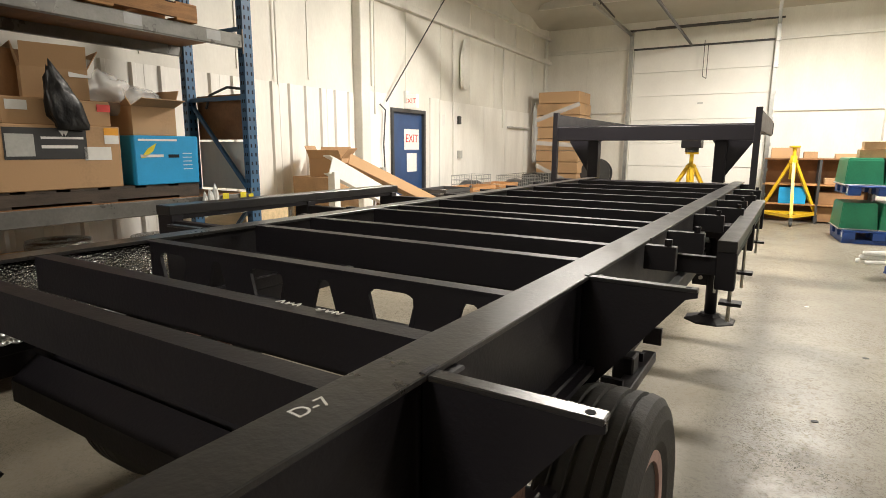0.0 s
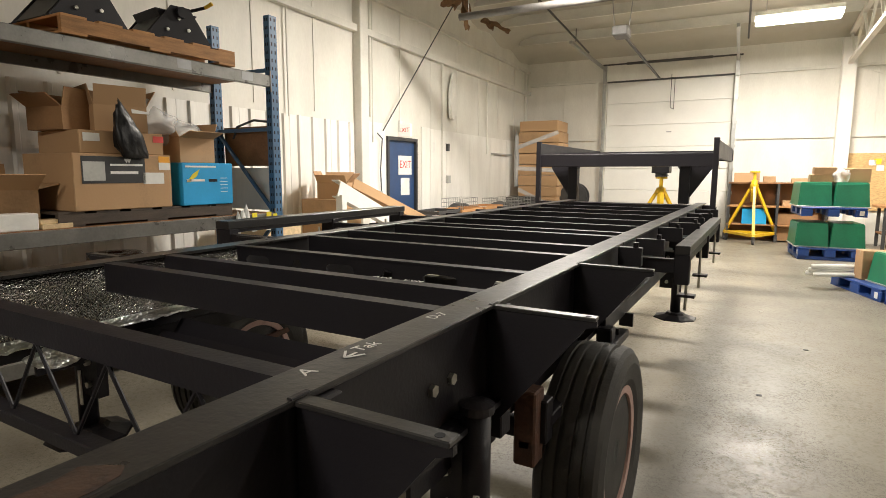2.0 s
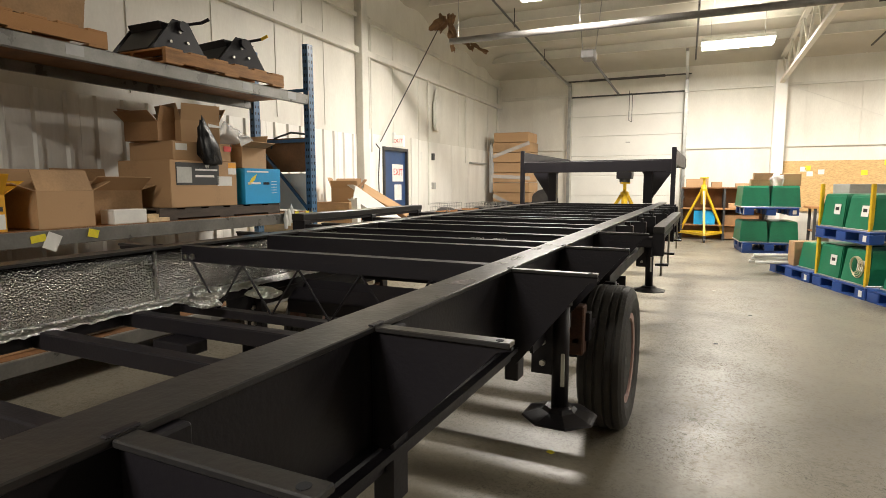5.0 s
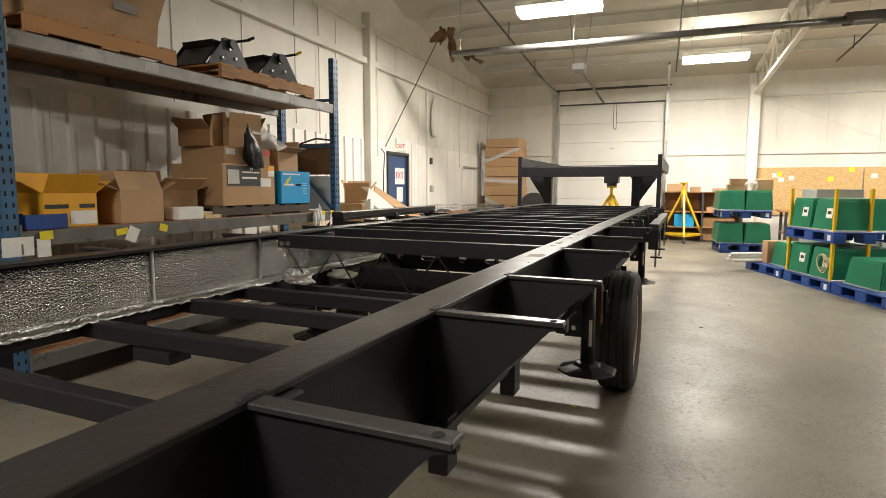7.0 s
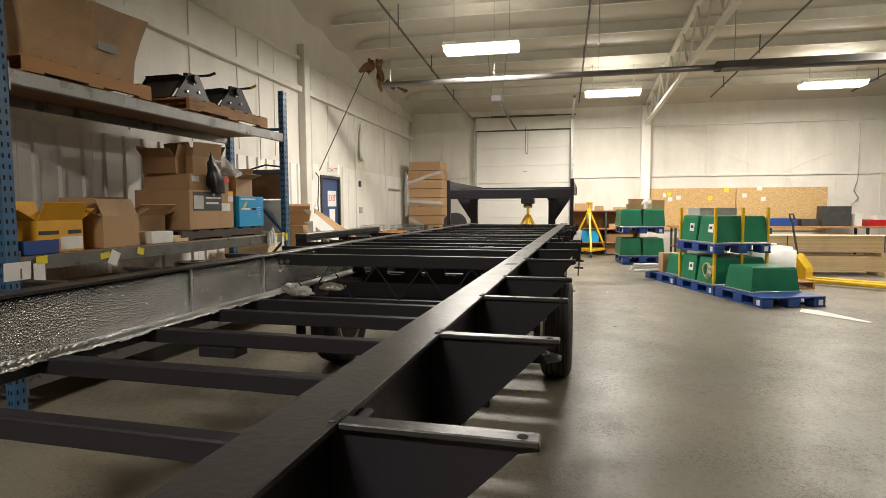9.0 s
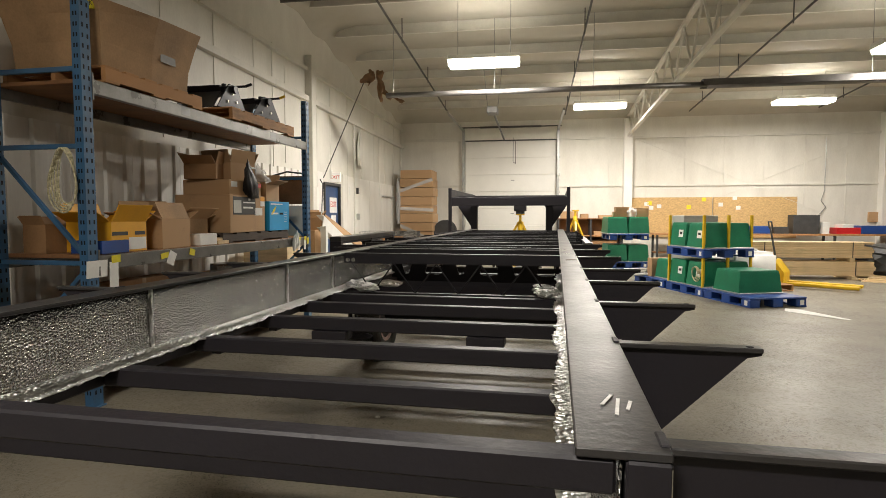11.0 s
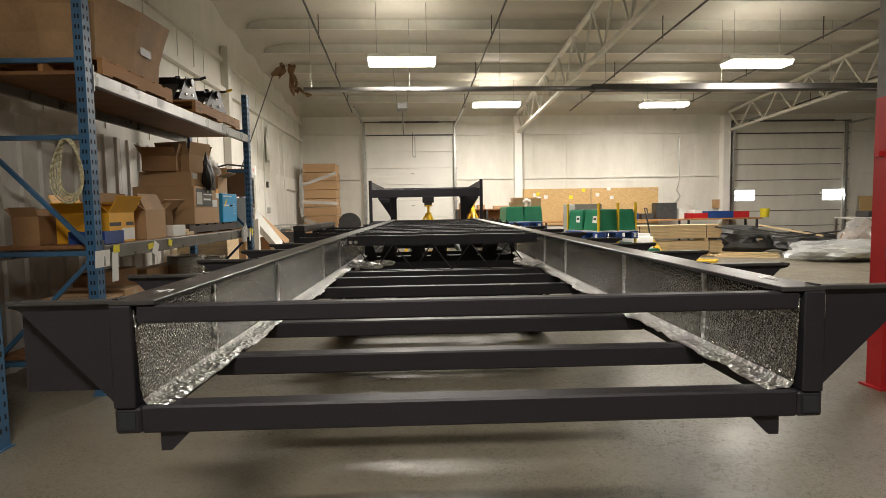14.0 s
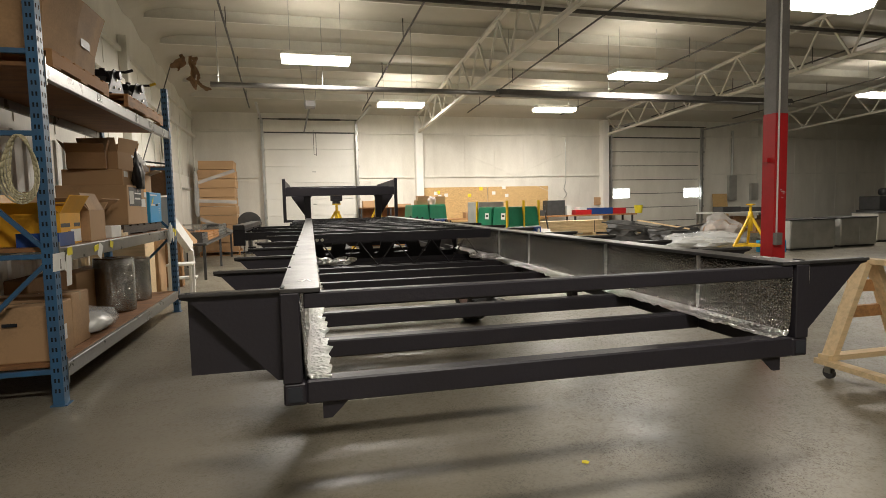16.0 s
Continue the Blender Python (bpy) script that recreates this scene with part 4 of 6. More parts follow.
def wheel(x_out, sgn):
    w = part("wheel", lathe([(0.215, -0.095), (0.245, -0.098), (0.238, -0.08), (0.225, 0.0), (0.238, 0.08), (0.245, 0.098), (0.215, 0.095), (0.205, 0.02), (0.205, -0.02), (0.215, -0.094)], 40, pose(x_out - sgn * 0.115, 1.25, 0.372, 0, 90, 0)), M_RIM, tr, "pink primed steel wheel rim")
    prof = [(0.225, -0.085), (0.27, -0.108), (0.33, -0.118), (0.365, -0.108), (0.383, -0.095)]
    for gx in (-0.062, -0.024, 0.024, 0.062):
        prof += [(0.39, gx - 0.008), (0.380, gx - 0.005), (0.380, gx + 0.005), (0.39, gx + 0.008)]
    prof += [(0.383, 0.095), (0.365, 0.108), (0.33, 0.118), (0.27, 0.108), (0.225, 0.085)]
    part("tyre", lathe(prof, 64, pose(x_out - sgn * 0.115, 1.25, 0.372, 0, 90, 0)), M_RUBBER, w, "worn black tyre with four tread grooves")
    part("hub", lathe([(0.06, -0.02), (0.06, 0.07), (0.045, 0.10), (0.03, 0.10)], 20, pose(x_out - sgn * 0.13, 1.25, 0.372, 0, 90 * sgn, 0)), M_DARK, w)
    part("disc", lathe([(0.215, 0.0), (0.19, 0.012), (0.13, 0.03), (0.08, 0.035), (0.05, 0.03)], 32, pose(x_out - sgn * 0.15, 1.25, 0.372, 0, 90 * sgn, 0)), M_RIM, w)
    for i in range(8):
        a = i * math.pi / 4
        part("lug_nut", rodm((x_out - sgn * 0.125, 1.25 + 0.10 * math.cos(a), 0.372 + 0.10 * math.sin(a)), (x_out - sgn * 0.09, 1.25 + 0.10 * math.cos(a), 0.372 + 0.10 * math.sin(a)), 0.011, 6), M_ZINC, w)


wheel(0.06, 1)
wheel(-2.06, -1)


def jack(x, y, foot, sgn, plate=True):
    jk = part("levelling_jack", rodm((x, y, foot + 0.05), (x, y, 0.82), 0.036, 16), M_BLACK, tr, "black hydraulic levelling jack", smooth=True)
    part("inner_tube", rodm((x, y, foot), (x, y, foot + 0.12), 0.028, 14), M_DARK, jk, smooth=True)
    part("foot_plate", lathe([(0.06, 0.045), (0.075, 0.03), (0.155, 0.008), (0.16, 0.0)][::-1], 8, pose(x, y, foot, 0, 0, 22)), M_BLACK, jk)
    part("cap", lathe([(0.045, 0.0), (0.045, 0.02), (0.02, 0.03)], 16, pose(x, y, 0.82)), M_BLACK, jk)
    bxm = prism([(y - 0.02, 0.52), (y + 0.02, 0.52), (y + 0.02, 0.80), (y - 0.02, 0.80)], "x", min(x, x - sgn * 0.12), max(x, x - sgn * 0.12))
    part("mount_plate", bxm, M_BLACK, jk)
    for z in (0.57, 0.66, 0.76):
        part("bolt", rodm((x - sgn * 0.07, y - 0.04, z), (x - sgn * 0.07, y - 0.02, z), 0.013, 6), M_ZINC, jk, "zinc bolt")
    part("label_strip", box(x + 0.01, y - 0.04, 0.48, x + 0.025, y - 0.034, 0.62), M_PAPER, jk, "white label strip")


jack(-0.13, 0.53, 0.34, 1)
jack(-1.87, 0.53, 0.34, -1)
jack(-0.10, 4.27, 0.29, 1)
jack(-1.90, 4.27, 0.29, -1)

# slide rails outside the deck on both sides
for s, x0, x1, ya, yb, zt in ((1, 0.03, 0.11, 2.92, 5.46, 1.0), (-1, -2.56, -2.44, 1.9, 4.02, 1.09)):
    sl = part("slide_rail", box(x0, ya, zt - 0.05, x1, yb, zt, 0.004), M_BLACK_SHEEN, tr, "black slide-out support rail")
    part("rail_side", box(x0 + 0.01, ya + 0.02, zt - (0.10 if s > 0 else 0.075), x1 - 0.01, yb - 0.02, zt - 0.05), M_BLACK, sl)
    for yy in (ya + 0.02, (ya + yb) / 2, yb - 0.08):
        part("slide_arm", box(min(x0, side(s, 0)), yy, zt - 0.16, max(x1, side(s, 0)), yy + 0.05, zt - 0.08, 0.004), M_BLACK, sl)
        part("slide_post", box(x0, yy - 0.01, zt - 0.22, x1, yy + 0.06, zt - 0.05, 0.004), M_BLACK, sl)
    for yy in (ya + 0.1, ya + 0.9, yb - 0.3):
        part("adjusting_screw", rodm((x1 - 0.02, yy, zt - 0.38), (x1 - 0.02, yy, zt - 0.1), 0.009, 6), M_ZINC, sl)
        part("screw_plate", box(x1 - 0.06, yy - 0.035, zt - 0.30, x1 + 0.03, yy + 0.035, zt - 0.285), M_BLACK, sl)
for yy, xe in ((2.35, -0.05), (2.80, -0.01), (3.6, -0.01), (4.1, 0.05), (4.7, 0.03), (5.3, 0.05), (6.0, 0.05)):
    part("side_arm", box(XR, yy, TOP - 0.10, xe, yy + 0.045, TOP - 0.01, 0.003), M_BLACK, tr)
    part("side_arm", box(2 * XM - xe, yy, TOP - 0.10, XL, yy + 0.045, TOP - 0.01, 0.003), M_BLACK, tr)
    part("bolt", rodm((xe - 0.03, yy + 0.02, TOP - 0.01), (xe - 0.03, yy + 0.02, TOP + 0.015), 0.014, 6), M_BLACK, tr)
for yy in (1.9, 2.2, 2.55):
    part("under_tab", box(XR - 0.02, yy, 0.60, XR + 0.05, yy + 0.02, 0.67), M_BLACK, tr)

# ---------------------------------------------------------------- gooseneck
gn = part("gooseneck", box(-2.26, 7.16, 1.50, -0.05, 7.26, 1.66, 0.005), M_BLACK, tr, "raised black gooseneck platform")
gn.location.z = -0.02
part("front_beam", box(-2.26, 10.4, 1.62, -0.05, 10.5, 1.79, 0.005), M_BLACK, gn)
for x0 in (-2.26, -0.11):
    part("corner_post", box(x0, 7.14, 1.00, x0 + 0.06, 7.20, 1.83, 0.003), M_BLACK, gn)
    part("side_channel", box(x0 + 0.01, 7.20, 1.60, x0 + 0.05, 10.5, 1.81, 0.003), M_BLACK, gn)
for xc, d in ((-1.80, -1), (-0.42, 1)):
    lg = part("leg", box(xc - 0.06, 7.3, TOP, xc + 0.06, 7.42, 1.52, 0.004), M_BLACK, gn)
    part("leg_gusset", prism([(xc + d * 0.06, 1.52), (xc + d * 0.30, 1.52), (xc + d * 0.30, 1.48), (xc + d * 0.06, 1.12)], "y", 7.33, 7.36), M_BLACK, gn)
    part("leg_gusset", prism([(xc - d * 0.06, 1.52), (xc - d * 0.10, 1.52), (xc - d * 0.06, 1.46)], "y", 7.33, 7.36), M_BLACK, gn)
for yy in (8.0, 8.8, 9.6):
    part("platform_bar", box(-2.2, yy, 1.62, -0.11, yy + 0.06, 1.70), M_BLACK, gn)
cp = part("coupler", box(-1.26, 10.2, 1.42, -0.98, 10.5, 1.62, 0.01), M_BLACK, gn)
part("coupler_throat", rodm((-1.12, 10.35, 1.36), (-1.12, 10.35, 1.45), 0.10, 14), M_DARK, cp)
part("base_bar", box(-2.2, 7.14, 1.0, -0.11, 7.3, 1.045), M_BLACK, gn)

# marker writing on the top flange
def stroke(pts, w=0.008):
    bm = bmesh.new()
    for a, b in zip(pts, pts[1:]):
        bar(bm, (a[0], a[1], TOP + 0.0014), (b[0], b[1], TOP + 0.0014), w, 0.001)
    return bm


def scrawl(x, y, marks):
    for mk in marks:
        part("marker_stroke", stroke([(x + 0.8 * a, y + 0.75 * b) for a, b in mk], 0.005), M_CHALK, tr, "white marker writing")


for txt, my, sz in (("D-7", 0.037, 0.040), ("Tak", -0.245, 0.042), ("A", -0.415, 0.046)):
    mk = letters(txt, sz, M_CHALK, tr, pose(-0.228, my, TOP + 0.0006, 0, 0, 84), "marker_writing", 0.0004)
    tagged(mk, "white marker writing")
scrawl(-0.235, -0.325, [[(0.045, 0.05), (0.02, 0.0), (-0.01, 0.045)], [(0.02, 0.0), (0.02, 0.05)]])
scrawl(-0.67, 0.372, [[(0.0, 0.0), (0.01, 0.025), (0.025, 0.0)], [(0.035, 0.02), (0.04, 0.0), (0.055, 0.02)], [(0.065, 0.0), (0.075, 0.025), (0.085, 0.0)],
                      [(0.15, 0.02), (0.155, 0.0), (0.17, 0.02)], [(0.18, 0.02), (0.19, 0.0), (0.2, 0.02)], [(0.21, 0.0), (0.21, 0.025), (0.23, 0.0), (0.23, 0.025)]])
for by in (0.40, 0.50):
    part("bolt", rodm((-0.19, by, 0.90), (-0.178, by, 0.90), 0.015, 6), M_ZINC, tr, "zinc bolt head")
scrawl(-0.225, -3.42, [[(0.02, 0.0), (0.03, 0.09)], [(0.04, 0.03), (0.05, 0.08)], [(0.0, 0.05), (0.02, 0.11)]])
scrawl(-1.80, -3.40, [[(0.02, 0.0), (0.03, 0.06)], [(0.0, 0.03), (0.03, 0.03)], [(0.05, 0.0), (0.04, 0.06)]])
part("rust_patch", prism([(-0.232, -0.862), (-0.20, -0.85), (-0.172, -0.858), (-0.168, -0.81), (-0.175, -0.775), (-0.192, -0.76), (-0.215, -0.772), (-0.236, -0.79), (-0.228, -0.82)], "z", TOP + 0.0001, TOP + 0.0006), M_WORN, tr, "bare rusty patch on the flange")

# the stations along the chassis: where each drawn place stands on the frame
DRAWN = [-3.53, -2.92, -2.30, -1.65, -1.0, -0.10, 0.72, 1.66, 7.16]
STANDS = [-3.53, -2.961, -2.407, -1.845, -1.316, -0.499, 0.229, 1.029, 6.18]
# the members between the rails, the joist among them
MEMBER_DRAWN = [0.085, 0.70, 0.98, 1.38, 2.03, 7.16]
MEMBER_STANDS = [-0.45, 0.10, 0.35, 0.73, 1.22, 6.18]
MEMBERS = ("cross_member", "joist_bottom_chord", "joist_rod", "member_hole", "cut_out_member")
AXLE = ("wheel", "tyre", "hub", "disc", "lug_nut", "axle_tube", "leaf_spring", "spring_hanger", "side_bracket", "side_bar")


def station(y):
    return 6.18 + (y - 7.16) * 0.937 if y > 7.16 else float(np.interp(y, DRAWN, STANDS))


for ob in tr.children_recursive:
    base = ob.name.split(".")[0]
    if base in ("lower_cross_tube", "marker_writing", "marker_stroke", "rust_patch"):
        continue
    ys_ = [v.co.y for v in ob.data.vertices]
    mid = (min(ys_) + max(ys_)) / 2
    if base in MEMBERS or (base == "bolt" and 0.05 < mid < 0.09):
        for v in ob.data.vertices:
            v.co.y += float(np.interp(mid, MEMBER_DRAWN, MEMBER_STANDS)) - mid
        continue
    long = max(ys_) - min(ys_) > 0.5
    for v in ob.data.vertices:
        v.co.y += -0.33 if base in AXLE else station(v.co.y) - v.co.y if long else station(mid) - mid

# ---------------------------------------------------------------- builders of loose things
def upright_frame(rack, y0, y1, x0, x1, height):
    """A rack end: two punched posts, braces between."""
    for xa in (x0, x1):
        t = 0.008
        sec = [(xa, y0), (xa + 0.075, y0), (xa + 0.075, y1), (xa, y1), (xa, y1 - t), (xa + 0.075 - t, y1 - t), (xa + 0.075 - t, y0 + t), (xa, y0 + t)]
        bm = prism(sec, "z", 0.0, height)
        post = part("post", bm, M_BLUE, rack)
        z = 0.10
        slots = bmesh.new()
        while z < height - 0.05:
            for ya in (y0 + 0.018, y1 - 0.034):
                bx(slots, xa + 0.0752, ya, z, xa + 0.0765, ya + 0.014, z + 0.032)
            for xx in (xa + 0.018, xa + 0.042):
                bx(slots, xx, y0 - 0.0012, z, xx + 0.012, y0 - 0.0002, z + 0.030)
            z += 0.0762
        st = part("punched_slot", slots, M_HOLE, post)
        tagged(st, kind="stuff")
        part("foot_plate", box(xa - 0.02, y0 - 0.01, 0.0, xa + 0.095, y1 + 0.01, 0.008), M_BLUE, rack)
    ym = (y0 + y1) / 2
    for z in (0.25, 1.10, 1.98, 2.55):
        if z < height:
            part("brace", box(x0 + 0.06, ym - 0.016, z - 0.018, x1 + 0.01, ym + 0.016, z + 0.018, 0.002), M_BLUE, rack)
    for za, zb in ((0.28, 1.05), (1.95, 1.15)):
        bm = bmesh.new()
        bar(bm, (x0 + 0.06, ym, za), (x1 + 0.01, ym, zb), 0.03, 0.03)
        part("diagonal_brace", bm, M_BLUE, rack)


def shelf_level(rack, y0, y1, x0, x1, z):
    """Two beams and a deck whose top is at z."""
    for xa in (x0, x1 + 0.025):
        part("beam", box(xa, y0, z - 0.115, xa + 0.05, y1, z - 0.005, 0.006), M_BEAM, rack, "grey steel shelf beam")
        for ya in (y0, y1 - 0.004):
            part("beam_clip", box(xa + 0.045, ya - 0.004, z - 0.16, xa + 0.056, ya + 0.008, z + 0.04), M_BEAM, rack)
    part("deck", box(x0 + 0.02, y0 + 0.002, z - 0.03, x1 + 0.04, y1 - 0.002, z, 0.003), M_DECK, rack, "brown particle board deck")


def carton(x0, y0, z0, x1, y1, z1, label, material=None, rz=0, tape=True, group="stored cartons", name="carton"):
    cx, cy = (x0 + x1) / 2, (y0 + y1) / 2
    a, b, h = (x1 - x0) / 2, (y1 - y0) / 2 * BAY, z1 - z0
    c = thing(name, hall(cx, cy, z0, 0, 0, rz), label, "box", group)
    bm = box(-a, -b, 0, a, b, h, 0.006)
    for v in bm.verts:
        n = noise.noise(Vector((v.co.x * 5 + cx * 3, v.co.y * 5 + cy, v.co.z * 5)))
        v.co.x += 0.006 * n
        v.co.y += 0.005 * n
    part("body", bm, material or M_CARD, c)
    if tape:
        part("tape", box(-a - 0.001, -0.025, h - 0.07, a + 0.001, 0.025, h + 0.0012), M_TAPE, c)
    return c


def open_carton(x0, y0, z0, x1, y1, z1, label, material=None, rz=0, flaps=(40, 60, 30, 70), group="open cartons"):
    cx, cy = (x0 + x1) / 2, (y0 + y1) / 2
    a, b, h = (x1 - x0) / 2, (y1 - y0) / 2 * BAY, z1 - z0
    m = material or M_CARD
    c = thing("open_carton", hall(cx, cy, z0, 0, 0, rz), label, "box", group)
    t = 0.006
    part("side", box(-a, -b, 0, -a + t, b, h), m, c)
    part("side", box(a - t, -b, 0, a, b, h), m, c)
    part("end", box(-a + t, -b, 0, a - t, -b + t, h), m, c)
    part("end", box(-a + t, b - t, 0, a - t, b, h), m, c)
    part("bottom", box(-a, -b, 0.0, a, b, t), M_CARDDARK, c)
    f0, f1, f2, f3 = flaps
    for fl, o, lx, wid in ((f0, pose(a - t / 2, 0, h), 1, 2 * b), (f1, pose(-a + t / 2, 0, h, 0, 0, 180), 1, 2 * b), (f2, pose(0, b - t / 2, h, 0, 0, 90), 1, 2 * a), (f3, pose(0, -b + t / 2, h, 0, 0, -90), 1, 2 * a)):
        if fl is None:
            continue
        o2 = part("flap", box(0, -wid / 2 + 0.004, -t / 2, min(a, b) * 0.8, wid / 2 - 0.004, t / 2), m, c)
        o2.matrix_basis = o @ pose(0, 0, 0, 0, -fl, 0)
    return c


def wood_pallet(x, y, z, lx, ly, rz, label="weathered brown wooden shipping pallet", group="wooden pallets", h=0.13, wood=None):
    wood = wood or M_PALLET
    p = thing("wooden_pallet", hall(x, y, z, 0, 0, rz), label, "pallet", group)
    n = 6
    bw = ly / n * 0.72
    brd = mesh_of(box(-lx / 2, -bw / 2, h - 0.018, lx / 2, bw / 2, h, 0.002), "deck_board", wood)
    for i in range(n):
        o = new("deck_board", brd)
        o.parent, o.location = p, (0, -ly / 2 + bw / 2 + i * (ly - bw) / (n - 1), 0)
    for i in range(3):
        o = new("bottom_board", brd)
        o.parent, o.location = p, (0, -ly / 2 + bw / 2 + i * (ly - bw) / 2, -h + 0.018)
    for i in range(3):
        xx = -lx / 2 + 0.02 + i * (lx - 0.04) / 2
        part("stringer", box(xx - 0.02, -ly / 2, 0.018, xx + 0.02, ly / 2, h - 0.018), wood, p)
    return p


# ---------------------------------------------------------------- storage rack
X0, X1 = 0.235, 1.055
# the racks stand a little out of line with the wall
AXES.append((HALL @ pose(1.33, -11.3, 0, 0, 0, -1.9) @ pose(-1.13, 11.3, 0), 1.0, 1.0, -12.6))
rk = thing("pallet_rack", plan(), "blue and grey steel pallet rack loaded with boxes", "storage rack", "pallet racks")
upright_frame(rk, -16.17, -16.07, X0, X1, 3.05)
upright_frame(rk, -12.09, -11.99, X0, X1, 3.05)
for z in (0.30, 1.16, 2.49):
    shelf_level(rk, -16.065, -12.095, X0, X1, z)
part("end_board", box(X0 + 0.08, -11.985, 1.62, X1, -11.965, 2.02), M_DECK, rk, "brown hardboard fixed to the rack end")
part("end_sheet", box(X0 + 0.08, -11.985, 1.17, X1, -11.97, 1.60), M_WALL, rk)
part("cable", pipe_path([(X1, -12.0, 2.05), (0.8, -12.02, 2.08), (0.55, -12.02, 2.02), (0.5, -12.03, 1.9)], 0.012), M_DARK, rk)
for yy in (-14.9, -13.1, -12.4):
    part("tape_patch", box(X1 + 0.0755, yy - 0.07, 2.40, X1 + 0.0775, yy + 0.07, 2.475), M_CLEAR, rk, "clear tape on the beam")
rk2 = thing("pallet_rack", plan(), "blue steel pallet rack with boxes beside the first rack", "storage rack", "pallet racks")
upright_frame(rk2, -17.25, -17.15, X0 - 0.02, X1 - 0.05, 3.05)
upright_frame(rk2, -21.2, -21.1, X0 - 0.02, X1 - 0.05, 3.05)
for z in (0.30, 0.90, 1.64, 2.45):
    shelf_level(rk2, -21.1, -17.26, X0 - 0.02, X1 - 0.05, z)
carton(0.45, -18.0, 1.64, 1.05, -17.32, 1.92, "brown carton with handwriting on its side", rz=1)
carton(0.45, -18.1, 0.90, 1.05, -17.4, 1.02, "flat crumpled brown paper bundle", M_CARDDARK, tape=False, name="paper_bundle", group="")
carton(0.45, -18.3, 0.30, 1.02, -17.5, 0.7, "brown carton on the bottom shelf")

# tags on the beams
def tag(x, y, z, w, h, material, label, tilt=0):
    t = solid("shelf_tag", box(-0.0015, -w / 2, -h, 0.0015, w / 2, 0, 0), material, hall(x, y, z, 0, 0, 0) @ pose(0, 0, 0, tilt, 3, 0), label, "tag", "shelf tags")
    return t


XF = X1 + 0.082
tag(XF, -15.88, 1.12, 0.20, 0.13, M_PAPER, "white paper tag taped to the shelf beam")
tag(XF + 0.005, -15.72, 1.10, 0.09, 0.24, M_PAPER, "long white paper tag hanging from the beam", 2)
tag(XF + 0.008, -15.70, 1.15, 0.09, 0.06, M_YELLOWTAG, "yellow tag on the shelf beam", 3)
tag(XF, -15.12, 1.13, 0.10, 0.05, M_YELLOWTAG, "yellow tag on the shelf beam", 8)
tag(XF, -15.00, 1.13, 0.10, 0.12, M_PAPER, "crooked white paper tag on the beam", -25)
tag(XF, -14.72, 1.14, 0.08, 0.06, M_YELLOWTAG, "yellow tag on the shelf beam", -15)
tag(XF, -12.40, 1.14, 0.06, 0.15, M_PAPER, "white tag hanging by a yellow clip")
tag(XF + 0.004, -12.40, 1.17, 0.06, 0.05, M_YELLOWTAG, "yellow clip holding a tag")
tag(XF, -12.22, 1.14, 0.06, 0.15, M_PAPER, "white tag hanging by a yellow clip")
tag(XF + 0.004, -12.22, 1.17, 0.06, 0.05, M_YELLOWTAG, "yellow clip holding a tag")
tag(XF + 0.003, -12.14, 1.15, 0.05, 0.09, M_YELLOWTAG, "small yellow tag on the beam", 10)
tag(0.98, -17.33, 1.62, 0.16, 0.10, M_PAPER, "white paper tag on the second rack's beam")
tag(0.985, -17.24, 1.58, 0.07, 0.16, M_PAPER, "long pale tag hanging from the beam")
for i, yy in enumerate((-12.62, -12.57, -12.52)):
    g = crumpled(0.05, 0.05, 0.20, 0.25, i + 20)
    solid("work_glove", g, M_WHITEPL, hall(XF + 0.03, yy, 0.99 + 0.03 * i), "white work glove hung on the shelf edge", "glove", "hanging gloves")

# goods on the middle shelf
S1 = 1.16
bb = open_carton(0.84, -15.82, S1, 1.12, -15.52, S1 + 0.105, "small blue plastic parts bin", M_BLUEBIN, flaps=(None, None, None, None), group="")
bb.name = "parts_bin"
tagged(bb, category="bin")
open_carton(0.42, -15.86, S1, 0.62, -15.20, S1 + 0.23, "dark brown open carton at the back of the shelf", M_CARDDARK, 3, (None, 50, 80, 60))
yb = open_carton(0.66, -15.68, S1, 1.08, -15.26, S1 + 0.25, "open yellow-orange carton with raised flaps", M_YELLOWBOX, 0, (60, 70, 35, 30))
part("white_band", box(0.2105, -0.01, 0.02, 0.212, 0.19, 0.12), M_PAPER, yb)
part("black_bar", box(0.2105, 0.06, 0.14, 0.212, 0.18, 0.17), M_LBLACK, yb)
part("black_bar", box(0.2105, -0.19, 0.14, 0.212, -0.02, 0.17), M_LBLACK, yb)
open_carton(0.62, -15.10, S1, 1.08, -14.66, S1 + 0.27, "open plain brown cardboard carton", None, 2, (115, 100, 25, 20))
open_carton(0.42, -14.60, S1, 0.90, -14.11, S1 + 0.27, "open brown carton with flaps standing out", None, -3, (35, 80, 15, 40))
carton(0.92, -14.53, S1, 1.08, -14.22, S1 + 0.115, "small white cardboard box", M_PAPER, 0, False)
solid("wood_block", box(-0.08, -0.10, 0, 0.08, 0.10, 0.035, 0.003), M_PINE, hall(1.0, -14.11, S1), "short pine offcuts stacked on the shelf", "wood block")
solid("wood_block", box(-0.06, -0.08, 0, 0.06, 0.08, 0.03, 0.003), M_PINE, hall(1.0, -14.13, S1 + 0.035), "short pine offcuts stacked on the shelf", "wood block")
wood_pallet(0.74, -13.35, S1, 0.66, 1.50, 0, "low dark wooden skid under the big carton", h=0.11, wood=M_SKID)
big = carton(0.42, -14.02, S1 + 0.11, 1.08, -13.19, S1 + 0.53, "large brown carton with a dark printed label", rz=1.0)
